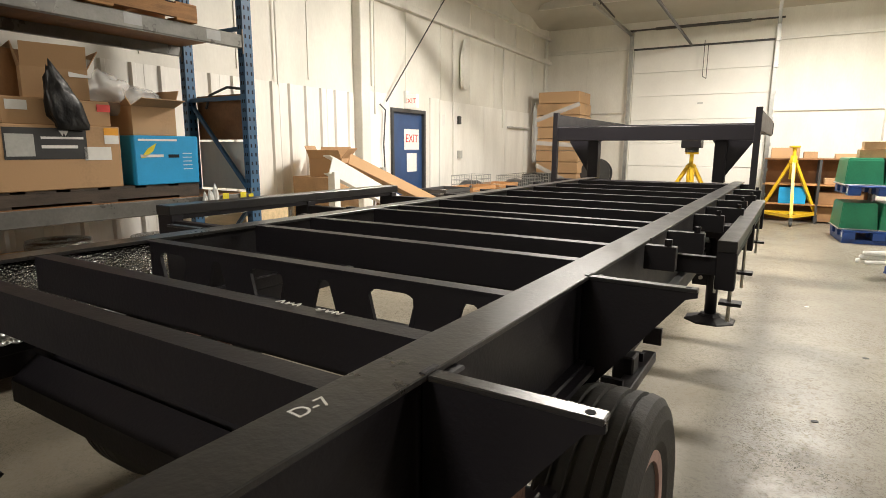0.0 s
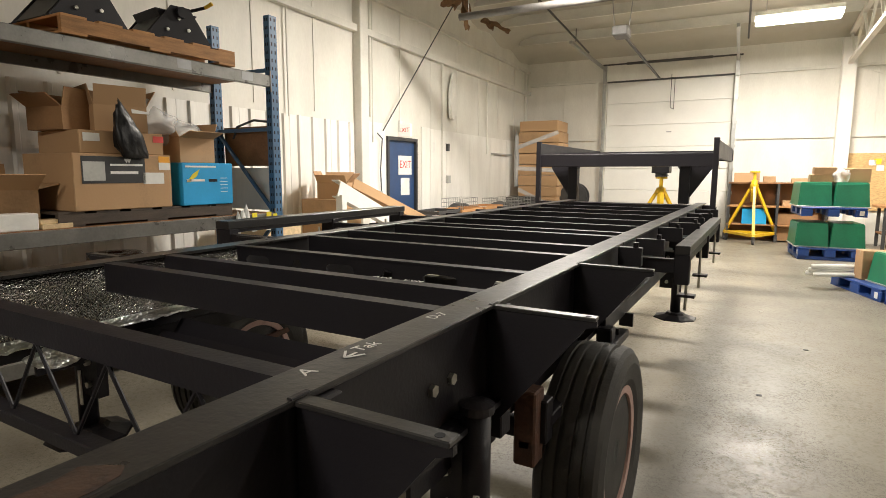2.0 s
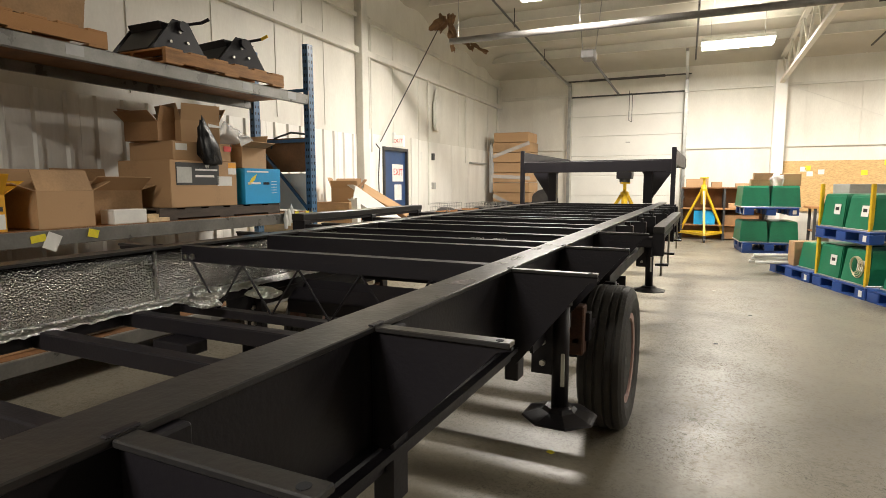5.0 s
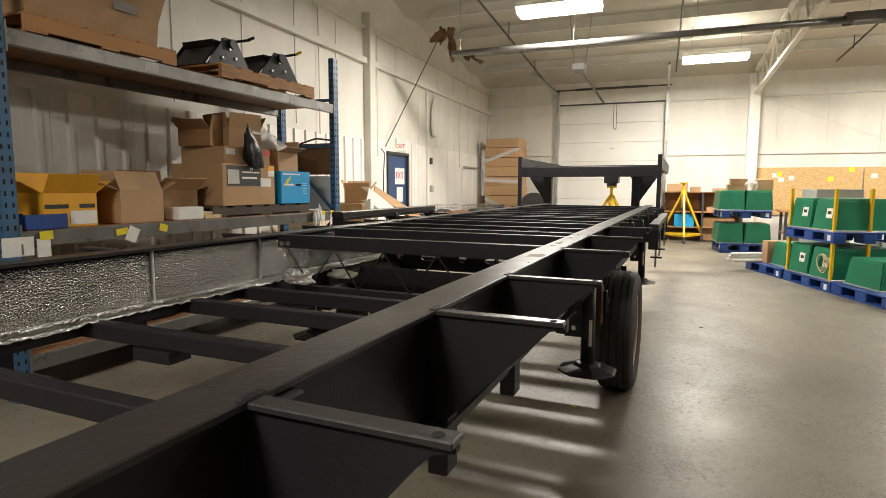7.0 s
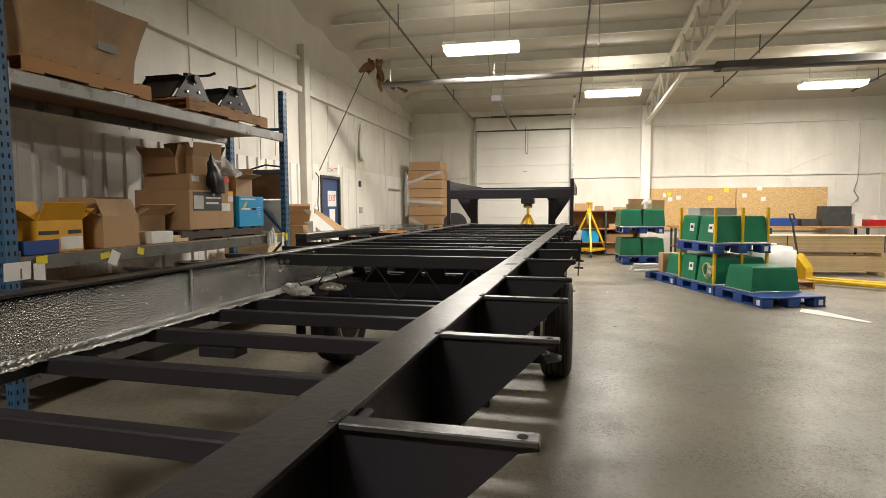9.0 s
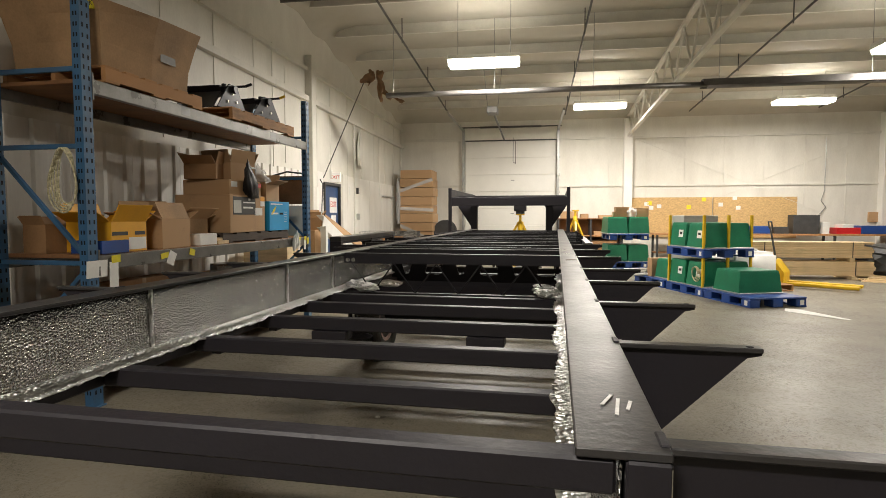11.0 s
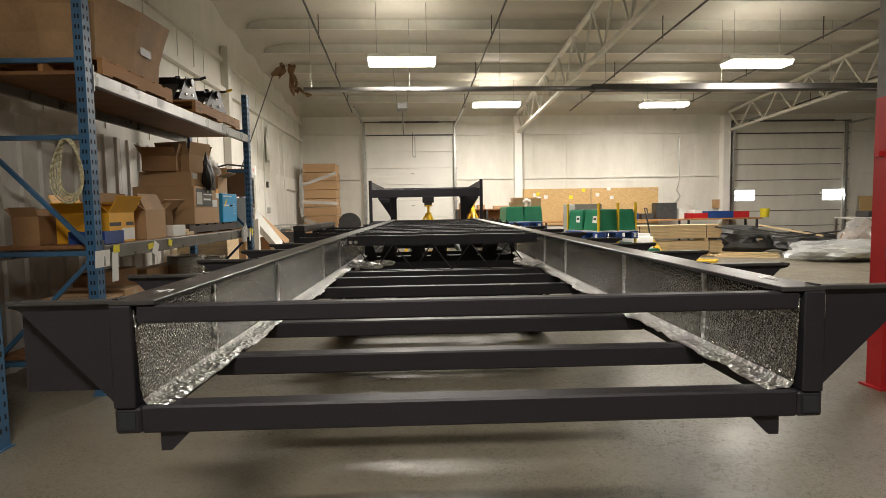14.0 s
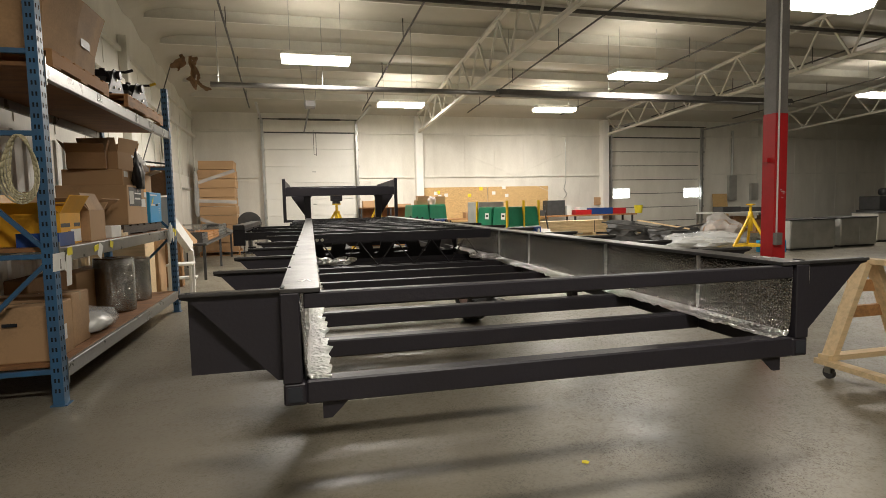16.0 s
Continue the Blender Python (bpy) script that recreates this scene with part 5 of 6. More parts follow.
part("dark_label", box(0.3315, -0.33, 0.20, 0.3335, 0.16, 0.40), M_LBLACK, big, "dark printed label with a pale dish shape")
part("pale_shape", box(0.3338, -0.32, 0.22, 0.3345, -0.16, 0.36, 0), M_GREYMET, big)
part("pale_bar", box(0.3338, -0.12, 0.33, 0.3345, 0.14, 0.345), M_PAPER, big)
part("pale_bar", box(0.3338, -0.12, 0.27, 0.3345, 0.10, 0.29), M_PAPER, big)
part("pale_mark", prism([(-0.01, 0.385), (0.05, 0.385), (0.03, 0.35), (0.02, 0.37), (0.01, 0.35)], "x", 0.3338, 0.3345), M_PAPER, big)
part("orange_sticker", box(0.3315, 0.28, 0.36, 0.3335, 0.38, 0.41), M_ORANGE, big)
part("white_sticker", box(0.3315, 0.28, 0.30, 0.3335, 0.38, 0.36), M_PAPER, big)
part("white_sticker", box(0.3315, 0.14, 0.19, 0.3335, 0.32, 0.28), M_PAPER, big)
md = carton(0.46, -13.92, S1 + 0.53, 1.04, -13.22, S1 + 0.70, "flat brown carton with red stickers", rz=-1)
part("red_sticker", box(0.2915, 0.24, 0.10, 0.2935, 0.33, 0.15), M_REDLINE, md)
part("white_sticker", box(0.2915, -0.30, 0.09, 0.2935, -0.18, 0.15), M_PAPER, md)
open_carton(0.50, -13.98, S1 + 0.70, 0.85, -13.55, S1 + 0.87, "torn open brown carton lying on the pile", M_CARDDARK, 12, (75, 60, 80, 35))
open_carton(0.58, -13.70, S1 + 0.70, 1.0, -13.30, S1 + 0.90, "crumpled open carton with a packing slip", None, -14, (80, 35, 60, 75))
solid("packing_slip", box(-0.002, -0.08, 0, 0.002, 0.08, 0.13), M_PAPER, hall(1.035, -13.40, S1 + 0.85, 0, -14, -12), "white packing slip on a carton", "paper")
bag = crumpled(0.13, 0.24, 0.40, 0.5, 11)
for v in bag.verts:
    f = 1.0 - 0.75 * (v.co.z / 0.42) ** 1.5
    v.co.x, v.co.y = v.co.x * max(0.25, f), v.co.y * max(0.2, f) + 0.25 * (0.2 - v.co.z)
solid("black_bag", bag, M_BAG, hall(1.10, -13.58, S1 + 0.50), "black plastic bag draped over the cartons", "bag", smooth=True)
solid("plastic_film", crumpled(0.25, 0.3, 0.2, 0.45, 12), M_CLEAR, hall(0.98, -13.25, S1 + 0.705), "crumpled clear plastic film on cartons", "plastic film", smooth=True)
blu = carton(0.52, -13.13, S1 + 0.11, 1.085, -12.58, S1 + 0.475, "bright blue carton with a hand hole", M_BLUEBOX, tape=False)
part("hand_hole", box(0.2835, 0.0, 0.20, 0.2850, 0.09, 0.225, 0), M_HOLE, blu)
part("yellow_mark", prism([(-0.22, 0.20), (-0.16, 0.27), (-0.09, 0.31), (-0.12, 0.25), (-0.19, 0.20)], "x", 0.2835, 0.2850), M_YELLOWTAG, blu)
part("white_bar", box(0.2835, -0.22, 0.205, 0.2850, -0.04, 0.225), M_PAPER, blu)
part("white_bar", box(0.2835, -0.23, 0.325, 0.2850, 0.08, 0.34), M_PAPER, blu)
for i in range(5):
    part("white_bar", box(0.2835, 0.12, 0.23 - 0.03 * i, 0.2850, 0.20, 0.235 - 0.03 * i), M_PAPER, blu)
open_carton(0.55, -13.10, S1 + 0.475, 1.02, -12.72, S1 + 0.69, "open brown carton on the blue carton", None, 2, (20, 80, 70, 60))
solid("wrapped_parcel", crumpled(0.42, 0.5, 0.22, 0.22, 14), M_CLEAR, hall(0.78, -12.92, S1 + 0.62), "clear plastic wrapped white parcel", "parcel", smooth=True)
solid("white_parcel", crumpled(0.34, 0.42, 0.18, 0.15, 15), M_PAPER, hall(0.78, -12.92, S1 + 0.62), "white soft parcel inside film", "parcel", smooth=True)
# goods on the top shelf
S2 = 2.49
wood_pallet(0.66, -15.12, S2, 0.95, 1.22, 0)
flare = bmesh.new()
ring = []
for z, g, top in ((0, 0.0, 0), (0.2, 0.03, 0), (0.40, 0.12, 0), (0.56, 0.22, 1)):
    row = []
    for i, (px, py) in enumerate(((-0.40, -0.52), (0.0, -0.55), (0.40, -0.52), (0.43, 0.0), (0.40, 0.52), (0.0, 0.54), (-0.40, 0.52), (-0.42, 0.0))):
        k = 1 + g
        dz = top * (0.05 * math.sin(i * 2.1) - 0.03)
        row.append(flare.verts.new((px * k, py * k, z + dz)))
    ring.append(row)
for a, b in zip(ring, ring[1:]):
    for i in range(8):
        flare.faces.new((a[i], a[(i + 1) % 8], b[(i + 1) % 8], b[i]))
flare.faces.new(ring[0][::-1])
gb = thing("bulk_carton", hall(0.66, -15.16, S2 + 0.13), "big bulging brown bulk carton on a pallet", "box")
go = part("body", flare, M_CARD, gb)
go.modifiers.new("thick", "SOLIDIFY").thickness = 0.008
part("yellow_tag", box(0.29, -0.630, 0.41, 0.43, -0.605, 0.48), M_YELLOWTAG, gb, "yellow tag with black letters")
letters("BLACK", 0.05, M_LBLACK, gb, pose(0.36, -0.6315, 0.445, 90, 0, 0))
part("printed_stamp", box(0.445, 0.10, 0.20, 0.449, 0.30, 0.27), M_GREYCOL, gb)
wood_pallet(0.74, -13.30, S2, 0.85, 1.45, 0)


def hitch(x, y, z, rz, flip):
    h = thing("hitch_bracket", hall(x, y, z, 0, 0, rz), "black steel hitch bracket with triangular side plates", "hitch bracket", "hitch brackets")
    for xx in (-0.26, 0.25):
        part("side_plate", prism([(-0.30, 0.0), (0.30, 0.0), (0.10, 0.30), (-0.06, 0.30)], "x", xx, xx + 0.012), M_BLACK, h)
        part("base_angle", box(xx - 0.04, -0.30, 0, xx + 0.05, 0.30, 0.012), M_BLACK, h)
        for a, b in ((-0.1, 0.10), (0.08, 0.12), (0.0, 0.2)):
            part("bolt", rodm((xx - 0.01, a, b), (xx + 0.025, a, b), 0.015, 6), M_ZINC, h)
    part("cross_shaft", rodm((-0.30, 0.02, 0.25), (0.30, 0.02, 0.25), 0.045, 14), M_BLACK, h)
    part("cradle", prism([(-0.12, 0.20), (0.14, 0.20), (0.20, 0.27), (-0.16, 0.27)], "x", -0.2, 0.2), M_BLACK, h)
    part("sloped_plate", prism([(-0.28, 0.02), (-0.10, 0.24), (-0.09, 0.23), (-0.27, 0.01)], "x", -0.2, 0.2), M_DARK, h)
    part("knob", rodm((0.1, 0.1, 0.27), (0.1, 0.1, 0.34), 0.028, 10), M_BLACK, h)
    bm = bmesh.new()
    rod(bm, (-0.2, 0.1, 0.30), (0.30, 0.22, 0.33), 0.014, 8)
    part("handle", bm, M_BLACK, h)
    part("grip", rodm((0.30, 0.22, 0.33), (0.36, 0.25, 0.36), 0.016, 8), M_YELLOW if flip else M_BLACK, h)


hitch(0.72, -13.72, S2 + 0.13, 0, 0)
hitch(0.76, -12.98, S2 + 0.13, -8, 1)

# bottom shelf
S0 = 0.30
cb = carton(0.50, -15.80, S0, 1.02, -15.40, S0 + 0.42, "brown shipping carton with hand holes and labels")
part("hand_hole", box(-0.06, -0.206, 0.28, 0.04, -0.203, 0.305), M_HOLE, cb)
part("white_label", box(0.262, -0.06, 0.12, 0.264, 0.06, 0.24), M_PAPER, cb)
carton(0.42, -15.36, S0, 1.0, -14.98, S0 + 0.44, "brown shipping carton on the bottom shelf")
solid("wrapped_bundle", crumpled(0.60, 0.95, 0.22, 0.22, 31), M_CLEAR, hall(0.82, -14.65, S0), "bundle of hoses in clear stretch wrap", "bundle", smooth=True)
solid("coiled_stock", crumpled(0.5, 0.8, 0.15, 0.2, 32), M_GREYMET, hall(0.80, -14.65, S0 + 0.002), "grey coiled stock inside the wrap", "coil", smooth=True)
fr = thing("foil_roll", hall(0.78, -13.55, S0), "standing roll of silver foil insulation", "roll")
part("roll", lathe([(0.20, 0.0), (0.205, 0.02), (0.205, 0.58), (0.20, 0.60), (0.06, 0.60), (0.06, 0.58)], 40), M_FOIL, fr, smooth=True)
fs = thing("foil_roll", hall(0.72, -12.75, S0), "short standing roll of silver bubble foil", "roll")
part("roll", lathe([(0.22, 0.0), (0.225, 0.02), (0.225, 0.52), (0.22, 0.53), (0.05, 0.53), (0.05, 0.5)], 40), M_FOIL, fs)
carton(0.44, -14.2, S0, 0.62, -13.2, S0 + 0.5, "long brown carton at the back of the shelf")
carton(0.42, -15.15, S0, 0.60, -14.3, S0 + 0.55, "tall brown carton at the back of the shelf", M_CARDDARK)
# coiled hose hung on the rack brace
bm = bmesh.new()
for k in range(5):
    pr = None
    for i in range(29):
        a = 2 * math.pi * i / 28
        p = Vector((0.985 + (0.078 + 0.009 * k) * math.sin(a) * (1.0 - 0.28 * math.cos(a)) + 0.006 * math.sin(3 * a + k), -16.185 - 0.012 * k, 1.755 + (0.205 + 0.008 * k) * math.cos(a) - 0.009 * k))
        if pr is not None:
            rod(bm, pr, p, 0.007, 6)
        pr = p
solid("hose_coil", bm, M_HOSE, plan(), "coil of pale yellow air hose hung on the rack", "hose", smooth=True)

AXES.pop()

# ---------------------------------------------------------------- along the side wall
ln = thing("leaning_channel", plan() @ pose(0.2, 0, 0), "long white sheet metal channel leaning on boxes", "metal channel")
p0, p1 = Vector((0.85, -10.55, 1.36)), Vector((0.95, -8.95, 0.72))
bm = bmesh.new()
bar(bm, p0, p1, 0.012, 0.20)
part("face", bm, M_WHITEPL, ln)
for dz in (0.10, -0.10):
    bm = bmesh.new()
    bar(bm, p0 + Vector((-0.06, 0, dz)), p1 + Vector((-0.06, 0, dz)), 0.12, 0.012)
    part("flange", bm, M_WHITEPL, ln)
part("prop", box(0.80, -10.55, 0.0, 0.90, -10.45, 1.28), M_WHITEPL, ln)
part("prop", box(0.88, -9.1, 0.0, 0.98, -9.0, 0.66), M_WHITEPL, ln)
lb = thing("leaning_carton", plan() @ pose(0.2, 0, 0), "long open brown carton leaning at an angle", "box")
q0, q1 = Vector((0.55, -9.95, 1.42)), Vector((0.80, -8.05, 0.74))
for dx, dz, w, h in ((0.0, -0.06, 0.20, 0.012), (-0.10, 0.0, 0.012, 0.13), (0.10, 0.0, 0.012, 0.13)):
    bm = bmesh.new()
    bar(bm, q0 + Vector((dx, 0, dz)), q1 + Vector((dx, 0, dz)), w, h)
    part("carton_wall", bm, M_CARD, lb)
part("support", box(0.45, -9.1, 0.0, 0.75, -8.8, 0.90), M_CARDDARK, lb)
for i in range(4):
    solid("packing_piece", crumpled(0.16, 0.2, 0.12, 0.3, 70 + i), (M_WHITEPL, M_CARDDARK, M_PAPER, M_CARD)[i], hall(0.62 + 0.05 * i, -9.6 + 0.4 * i, 1.24 - 0.145 * i), "loose packing piece in the leaning carton", "packing", "packing pieces")
open_carton(0.35, -10.2, 1.20, 0.75, -9.75, 1.42, "open brown carton on top of the pile", None, 25, (50, 70, 60, 40))
carton(0.2, -10.3, 0.0, 0.78, -9.7, 1.2, "tall brown carton standing by the wall", None)
carton(0.2, -11.75, 0.0, 0.9, -11.15, 1.02, "pale wooden box panel beside the rack", M_PINE, 0, False)
carton(0.2, -9.6, 0.0, 0.45, -8.7, 0.62, "brown carton on the floor", None)

tb = thing("work_table", hall(0.85, -5.2, 0), "long steel table carrying crates and wire baskets", "table")
part("table_top", box(-0.45, -2.9, 0.70, 0.45, 2.9, 0.745, 0.004), M_DARK, tb)
for sx in (-0.4, 0.36):
    for sy in (-2.8, 0, 2.75):
        part("leg", box(sx, sy, 0, sx + 0.05, sy + 0.05, 0.70), M_DARK, tb)


def crate(x, y, z, lx, ly, h, material, label):
    c = thing("crate", hall(x, y, z), label, "crate", "crates on the table")
    for i in range(3):
        zz = i * h / 3
        for sy in (-ly / 2, ly / 2 - 0.015):
            part("slat", box(-lx / 2, sy, zz, lx / 2, sy + 0.015, zz + h / 3 - 0.012), material, c)
        for sx in (-lx / 2, lx / 2 - 0.015):
            part("slat", box(sx, -ly / 2 + 0.015, zz, sx + 0.015, ly / 2 - 0.015, zz + h / 3 - 0.012), material, c)
    part("bottom", box(-lx / 2, -ly / 2, 0, lx / 2, ly / 2, 0.01), material, c)


crate(0.95, -7.6, 0.745, 0.5, 0.8, 0.2, M_DARK, "low black parts crate")
crate(0.95, -6.6, 0.745, 0.5, 0.9, 0.18, M_PALLET, "wooden crate on the table")
crate(0.95, -5.5, 0.745, 0.5, 0.9, 0.18, M_PALLET, "wooden crate on the table")


def basket(x, y, z, lx, ly, h):
    c = thing("wire_basket", hall(x, y, z), "grey wire basket full of small parts", "basket", "wire baskets")
    bm = bmesh.new()
    for i in range(9):
        yy = -ly / 2 + i * ly / 8
        for sx in (-lx / 2, lx / 2):
            rod(bm, (sx, yy, 0), (sx, yy, h), 0.004, 4)
    for i in range(5):
        zz = i * h / 4
        for sx in (-lx / 2, lx / 2):
            rod(bm, (sx, -ly / 2, zz), (sx, ly / 2, zz), 0.004, 4)
        for sy in (-ly / 2, ly / 2):
            rod(bm, (-lx / 2, sy, zz), (lx / 2, sy, zz), 0.004, 4)
    tagged(part("wire_mesh", bm, M_TRACK, c), kind="stuff")
    part("contents", crumpled(lx * 0.9, ly * 0.9, h * 0.7, 0.2, int(y * 10)), M_DARK, c)


basket(0.95, -4.5, 0.745, 0.5, 0.8, 0.28)
basket(0.95, -3.6, 0.745, 0.5, 0.8, 0.28)
basket(0.60, -5.9, 0.745, 0.4, 0.8, 0.32)

# stack of flat cartons wrapped on a pallet
wood_pallet(0.85, -1.05, 0.0, 1.15, 1.1, 0)
for i in range(10):
    z0 = 0.13 + i * 0.276
    carton(0.33 + 0.02 * math.sin(i * 2.3), -1.55, z0, 1.37 + 0.02 * math.cos(i * 1.7), -0.55, z0 + 0.262, "flat brown carton in a wrapped stack", None, 0.5 * math.sin(i), True, "stacked flat cartons")
for i in range(3):
    solid("stretch_film", box(-0.56, -0.002, -0.05, 0.56, 0.002, 0.05), M_CLEAR, hall(0.85, -1.575, 0.9 + 0.75 * i, 0, 25 - 22 * i, 0), "clear stretch film round the stacked cartons", "stretch film", "stretch film")
solid("stretch_film", crumpled(0.16, 0.2, 1.4, 0.3, 41), M_CLEAR, hall(0.24, -1.5, 1.2), "loose clear film hanging at the stack", "stretch film", smooth=True)
rl = thing("cable_reel", hall(1.75, -1.0, 0), "dark cable reel standing on a stand", "reel")
for yy in (-0.14, 0.12):
    part("flange", lathe([(0.36, 0), (0.36, 0.02), (0.05, 0.02)], 28, pose(0, yy, 0.95, 90, 0, 0)), M_DARK, rl)
part("drum", rodm((0, -0.14, 0.95), (0, 0.12, 0.95), 0.26, 24), M_BLACK, rl)
part("stand", box(-0.06, -0.1, 0, 0.06, 0.08, 0.7), M_DARK, rl)
carton(1.35, -1.4, 0.0, 2.1, -0.75, 0.03, "dark base plate under the reel", M_DARK, 0, False, "", "base_plate")
crate(0.85, -2.75, 0.745, 0.6, 0.6, 0.25, M_DARK, "black parts crate on the table")

# things at the far end of the rack (white stool, pallets on edge)
st = thing("plastic_stool", hall(1.15, -10.3, 0), "white plastic step stool on the floor", "stool")
part("top", box(-0.2, -0.18, 0.50, 0.2, 0.18, 0.54, 0.01), M_WHITEPL, st)
for sx in (-0.18, 0.14):
    for sy in (-0.16, 0.12):
        part("leg", box(sx, sy, 0, sx + 0.04, sy + 0.04, 0.50, 0.005), M_WHITEPL, st)
part("step", box(-0.2, 0.18, 0.24, 0.2, 0.38, 0.28, 0.008), M_WHITEPL, st)


# ---------------------------------------------------------------- yellow stands
def tripod(x, y, base, top, label, rz=0, spread=0.62, apex=0.34):
    s = thing("jack_stand", hall(x, y, 0, 0, 0, rz), label, "jack stand", "yellow jack stands")
    part("column", rodm((0, 0, top - apex - 0.35), (0, 0, top - 0.2), 0.062, 14), M_YELLOW, s, smooth=True)
    part("ram", rodm((0, 0, top - 0.3), (0, 0, top - 0.04), 0.035, 12), M_YELLOW, s)
    part("saddle", box(-0.09, -0.09, top - 0.04, 0.09, 0.09, top, 0.01), M_YELLOW, s)
    part("collar", rodm((0, 0, top - apex - 0.02), (0, 0, top - apex + 0.04), 0.085, 14), M_YELLOW, s)
    pts = [(spread * math.cos(a), spread * math.sin(a)) for a in (0.4, 2.5, 4.6)]
    for i, (px, py) in enumerate(pts):
        bm = bmesh.new()
        bar(bm, (px * 0.08, py * 0.08, top - apex), (px, py, 0.16), 0.055, 0.055)
        part("leg", bm, M_YELLOW, s)
        qx, qy = pts[(i + 1) % 3]
        bm = bmesh.new()
        bar(bm, (px, py, 0.20), (qx, qy, 0.20), 0.06, 0.06)
        part("base_bar", bm, M_YELLOW, s)
        w = part("caster", rodm((px - 0.02, py, 0.055), (px + 0.02, py, 0.055), 0.055, 14), M_DARK, s)
        part("fork", box(px - 0.03, py - 0.03, 0.06, px + 0.03, py + 0.03, 0.18), M_DARK, s)


c2 = HALL.inverted() @ Vector((-1.23, 10.1, 0))
tripod(c2.x / WID, c2.y / BAY, 0.25, 1.50, "yellow jack stand under the gooseneck coupler", 20, 0.72, 0.26)
tripod(6.05, -0.95, 0.25, 1.62, "tall yellow wheeled jack stand by the far wall", 10)

# shelf bench at the far wall
sb = thing("shelf_bench", hall(6.55, -0.42, 0), "open wooden shelf bench against the far wall", "shelf")
for z in (0.40, 0.82, 1.36):
    part("shelf", box(-1.0, -0.3, z - 0.03, 1.0, 0.3, z, 0.003), M_PALLET if z < 1 else M_DECK, sb)
for sx in (-1.0, 0.0, 0.95):
    for sy in (-0.3, 0.25):
        part("post", box(sx, sy, 0, sx + 0.05, sy + 0.05, 1.33), M_DARK, sb)
part("back", box(-1.0, 0.30, 0.0, 1.0, 0.31, 1.33), M_DECK, sb)
carton(5.62, -0.6, 1.36, 6.15, -0.25, 1.58, "pale brown carton on the shelf bench")
carton(6.25, -0.6, 1.36, 6.5, -0.3, 1.50, "small pale carton on the shelf bench")
carton(6.85, -0.6, 1.36, 7.35, -0.25, 1.46, "low carton with yellow tags on the bench")
carton(6.7, -0.62, 0.82, 7.3, -0.25, 0.95, "low carton on the middle shelf")
carton(6.6, -0.62, 0.40, 7.4, -0.25, 0.66, "grey-brown carton on the lower shelf", M_CARDDARK)
carton(6.6, -0.62, 0.03, 7.3, -0.25, 0.35, "dark carton below the bench", M_CARDDARK)
open_carton(5.85, -0.72, 0.40, 6.35, -0.3, 0.75, "bright blue plastic tub", M_BLUEBOX, 0, (None, None, None, None), "")

# ---------------------------------------------------------------- plastic pallets with green tubs
def plastic_pallet(x, y, z, rz, lx=1.0, ly=1.2, h=0.16, group="blue plastic pallets"):
    p = thing("plastic_pallet", hall(x, y, z, 0, 0, rz), "blue moulded plastic pallet with white labels", "pallet", group)
    part("deck", box(-lx / 2, -ly / 2, h - 0.03, lx / 2, ly / 2, h, 0.006), M_BLUEBIN, p)
    for sx in (-lx / 2, -0.09, lx / 2 - 0.18):
        for sy in (-ly / 2, -0.11, ly / 2 - 0.22):
            part("block", box(sx, sy, 0.0, sx + 0.18, sy + 0.22, h - 0.03, 0.012), M_BLUEBIN, p)
    for sx in (-lx / 2, lx / 2 - 0.1):
        part("runner", box(sx, -ly / 2, 0.0, sx + 0.1, ly / 2, 0.022), M_BLUEBIN, p)
    part("label", box(lx / 2 - 0.12, -ly / 2 - 0.003, 0.03, lx / 2 - 0.05, -ly / 2 - 0.001, 0.11), M_PAPER, p)
    part("label", box(-lx / 2 - 0.003, -ly / 2 + 0.06, 0.03, -lx / 2 - 0.001, -ly / 2 + 0.13, 0.11), M_PAPER, p)
    return p


def tub(x, y, z, rz, lx, ly, h, label, tagz=True, group="green tubs"):
    t = thing("green_tub", hall(x, y, z, 0, 0, rz), label, "tub", group)
    bm = bmesh.new()
    lo = [(-lx / 2, -ly / 2), (lx / 2, -ly / 2), (lx / 2, ly / 2), (-lx / 2, ly / 2)]
    k = 0.90
    rings = [[bm.verts.new((px, py, 0.0)) for px, py in lo], [bm.verts.new((px * k, py * k, h - 0.03)) for px, py in lo], [bm.verts.new((px * k * 0.97, py * k * 0.97, h)) for px, py in lo]]
    for a, b in zip(rings, rings[1:]):
        for i in range(4):
            bm.faces.new((a[i], a[(i + 1) % 4], b[(i + 1) % 4], b[i]))
    bm.faces.new(rings[0][::-1])
    bm.faces.new(rings[-1])
    bmesh.ops.bevel(bm, geom=bm.edges[:], offset=0.012, segments=2, affect="EDGES")
    part("shell", bm, M_GREEN, t)
    part("base_rim", box(-lx / 2 - 0.012, -ly / 2 - 0.012, 0, lx / 2 + 0.012, ly / 2 + 0.012, 0.02, 0.004), M_GREYMET, t)
    if tagz:
        o = part("paper_label", box(-0.07, -0.001, -0.07, 0.07, 0.001, 0.07), M_PAPER, t, "white paper label")
        o.matrix_basis = pose(-lx / 2 * 0.945 - 0.006, -ly * 0.18, h * 0.55, 0, 0, 90) @ pose(0, 0, 0, 6, 0, 0)
        o = part("label_print", box(-0.04, -0.002, -0.03, 0.04, -0.001, 0.03), M_LBLACK, t)
        o.matrix_basis = pose(-lx / 2 * 0.945 - 0.0065, -ly * 0.18, h * 0.55, 0, 0, -90) @ pose(0, 0, 0, 0, 0, 0)
    return t


RZ = 18.0
ca, sa = math.cos(radians(RZ)), math.sin(radians(RZ))


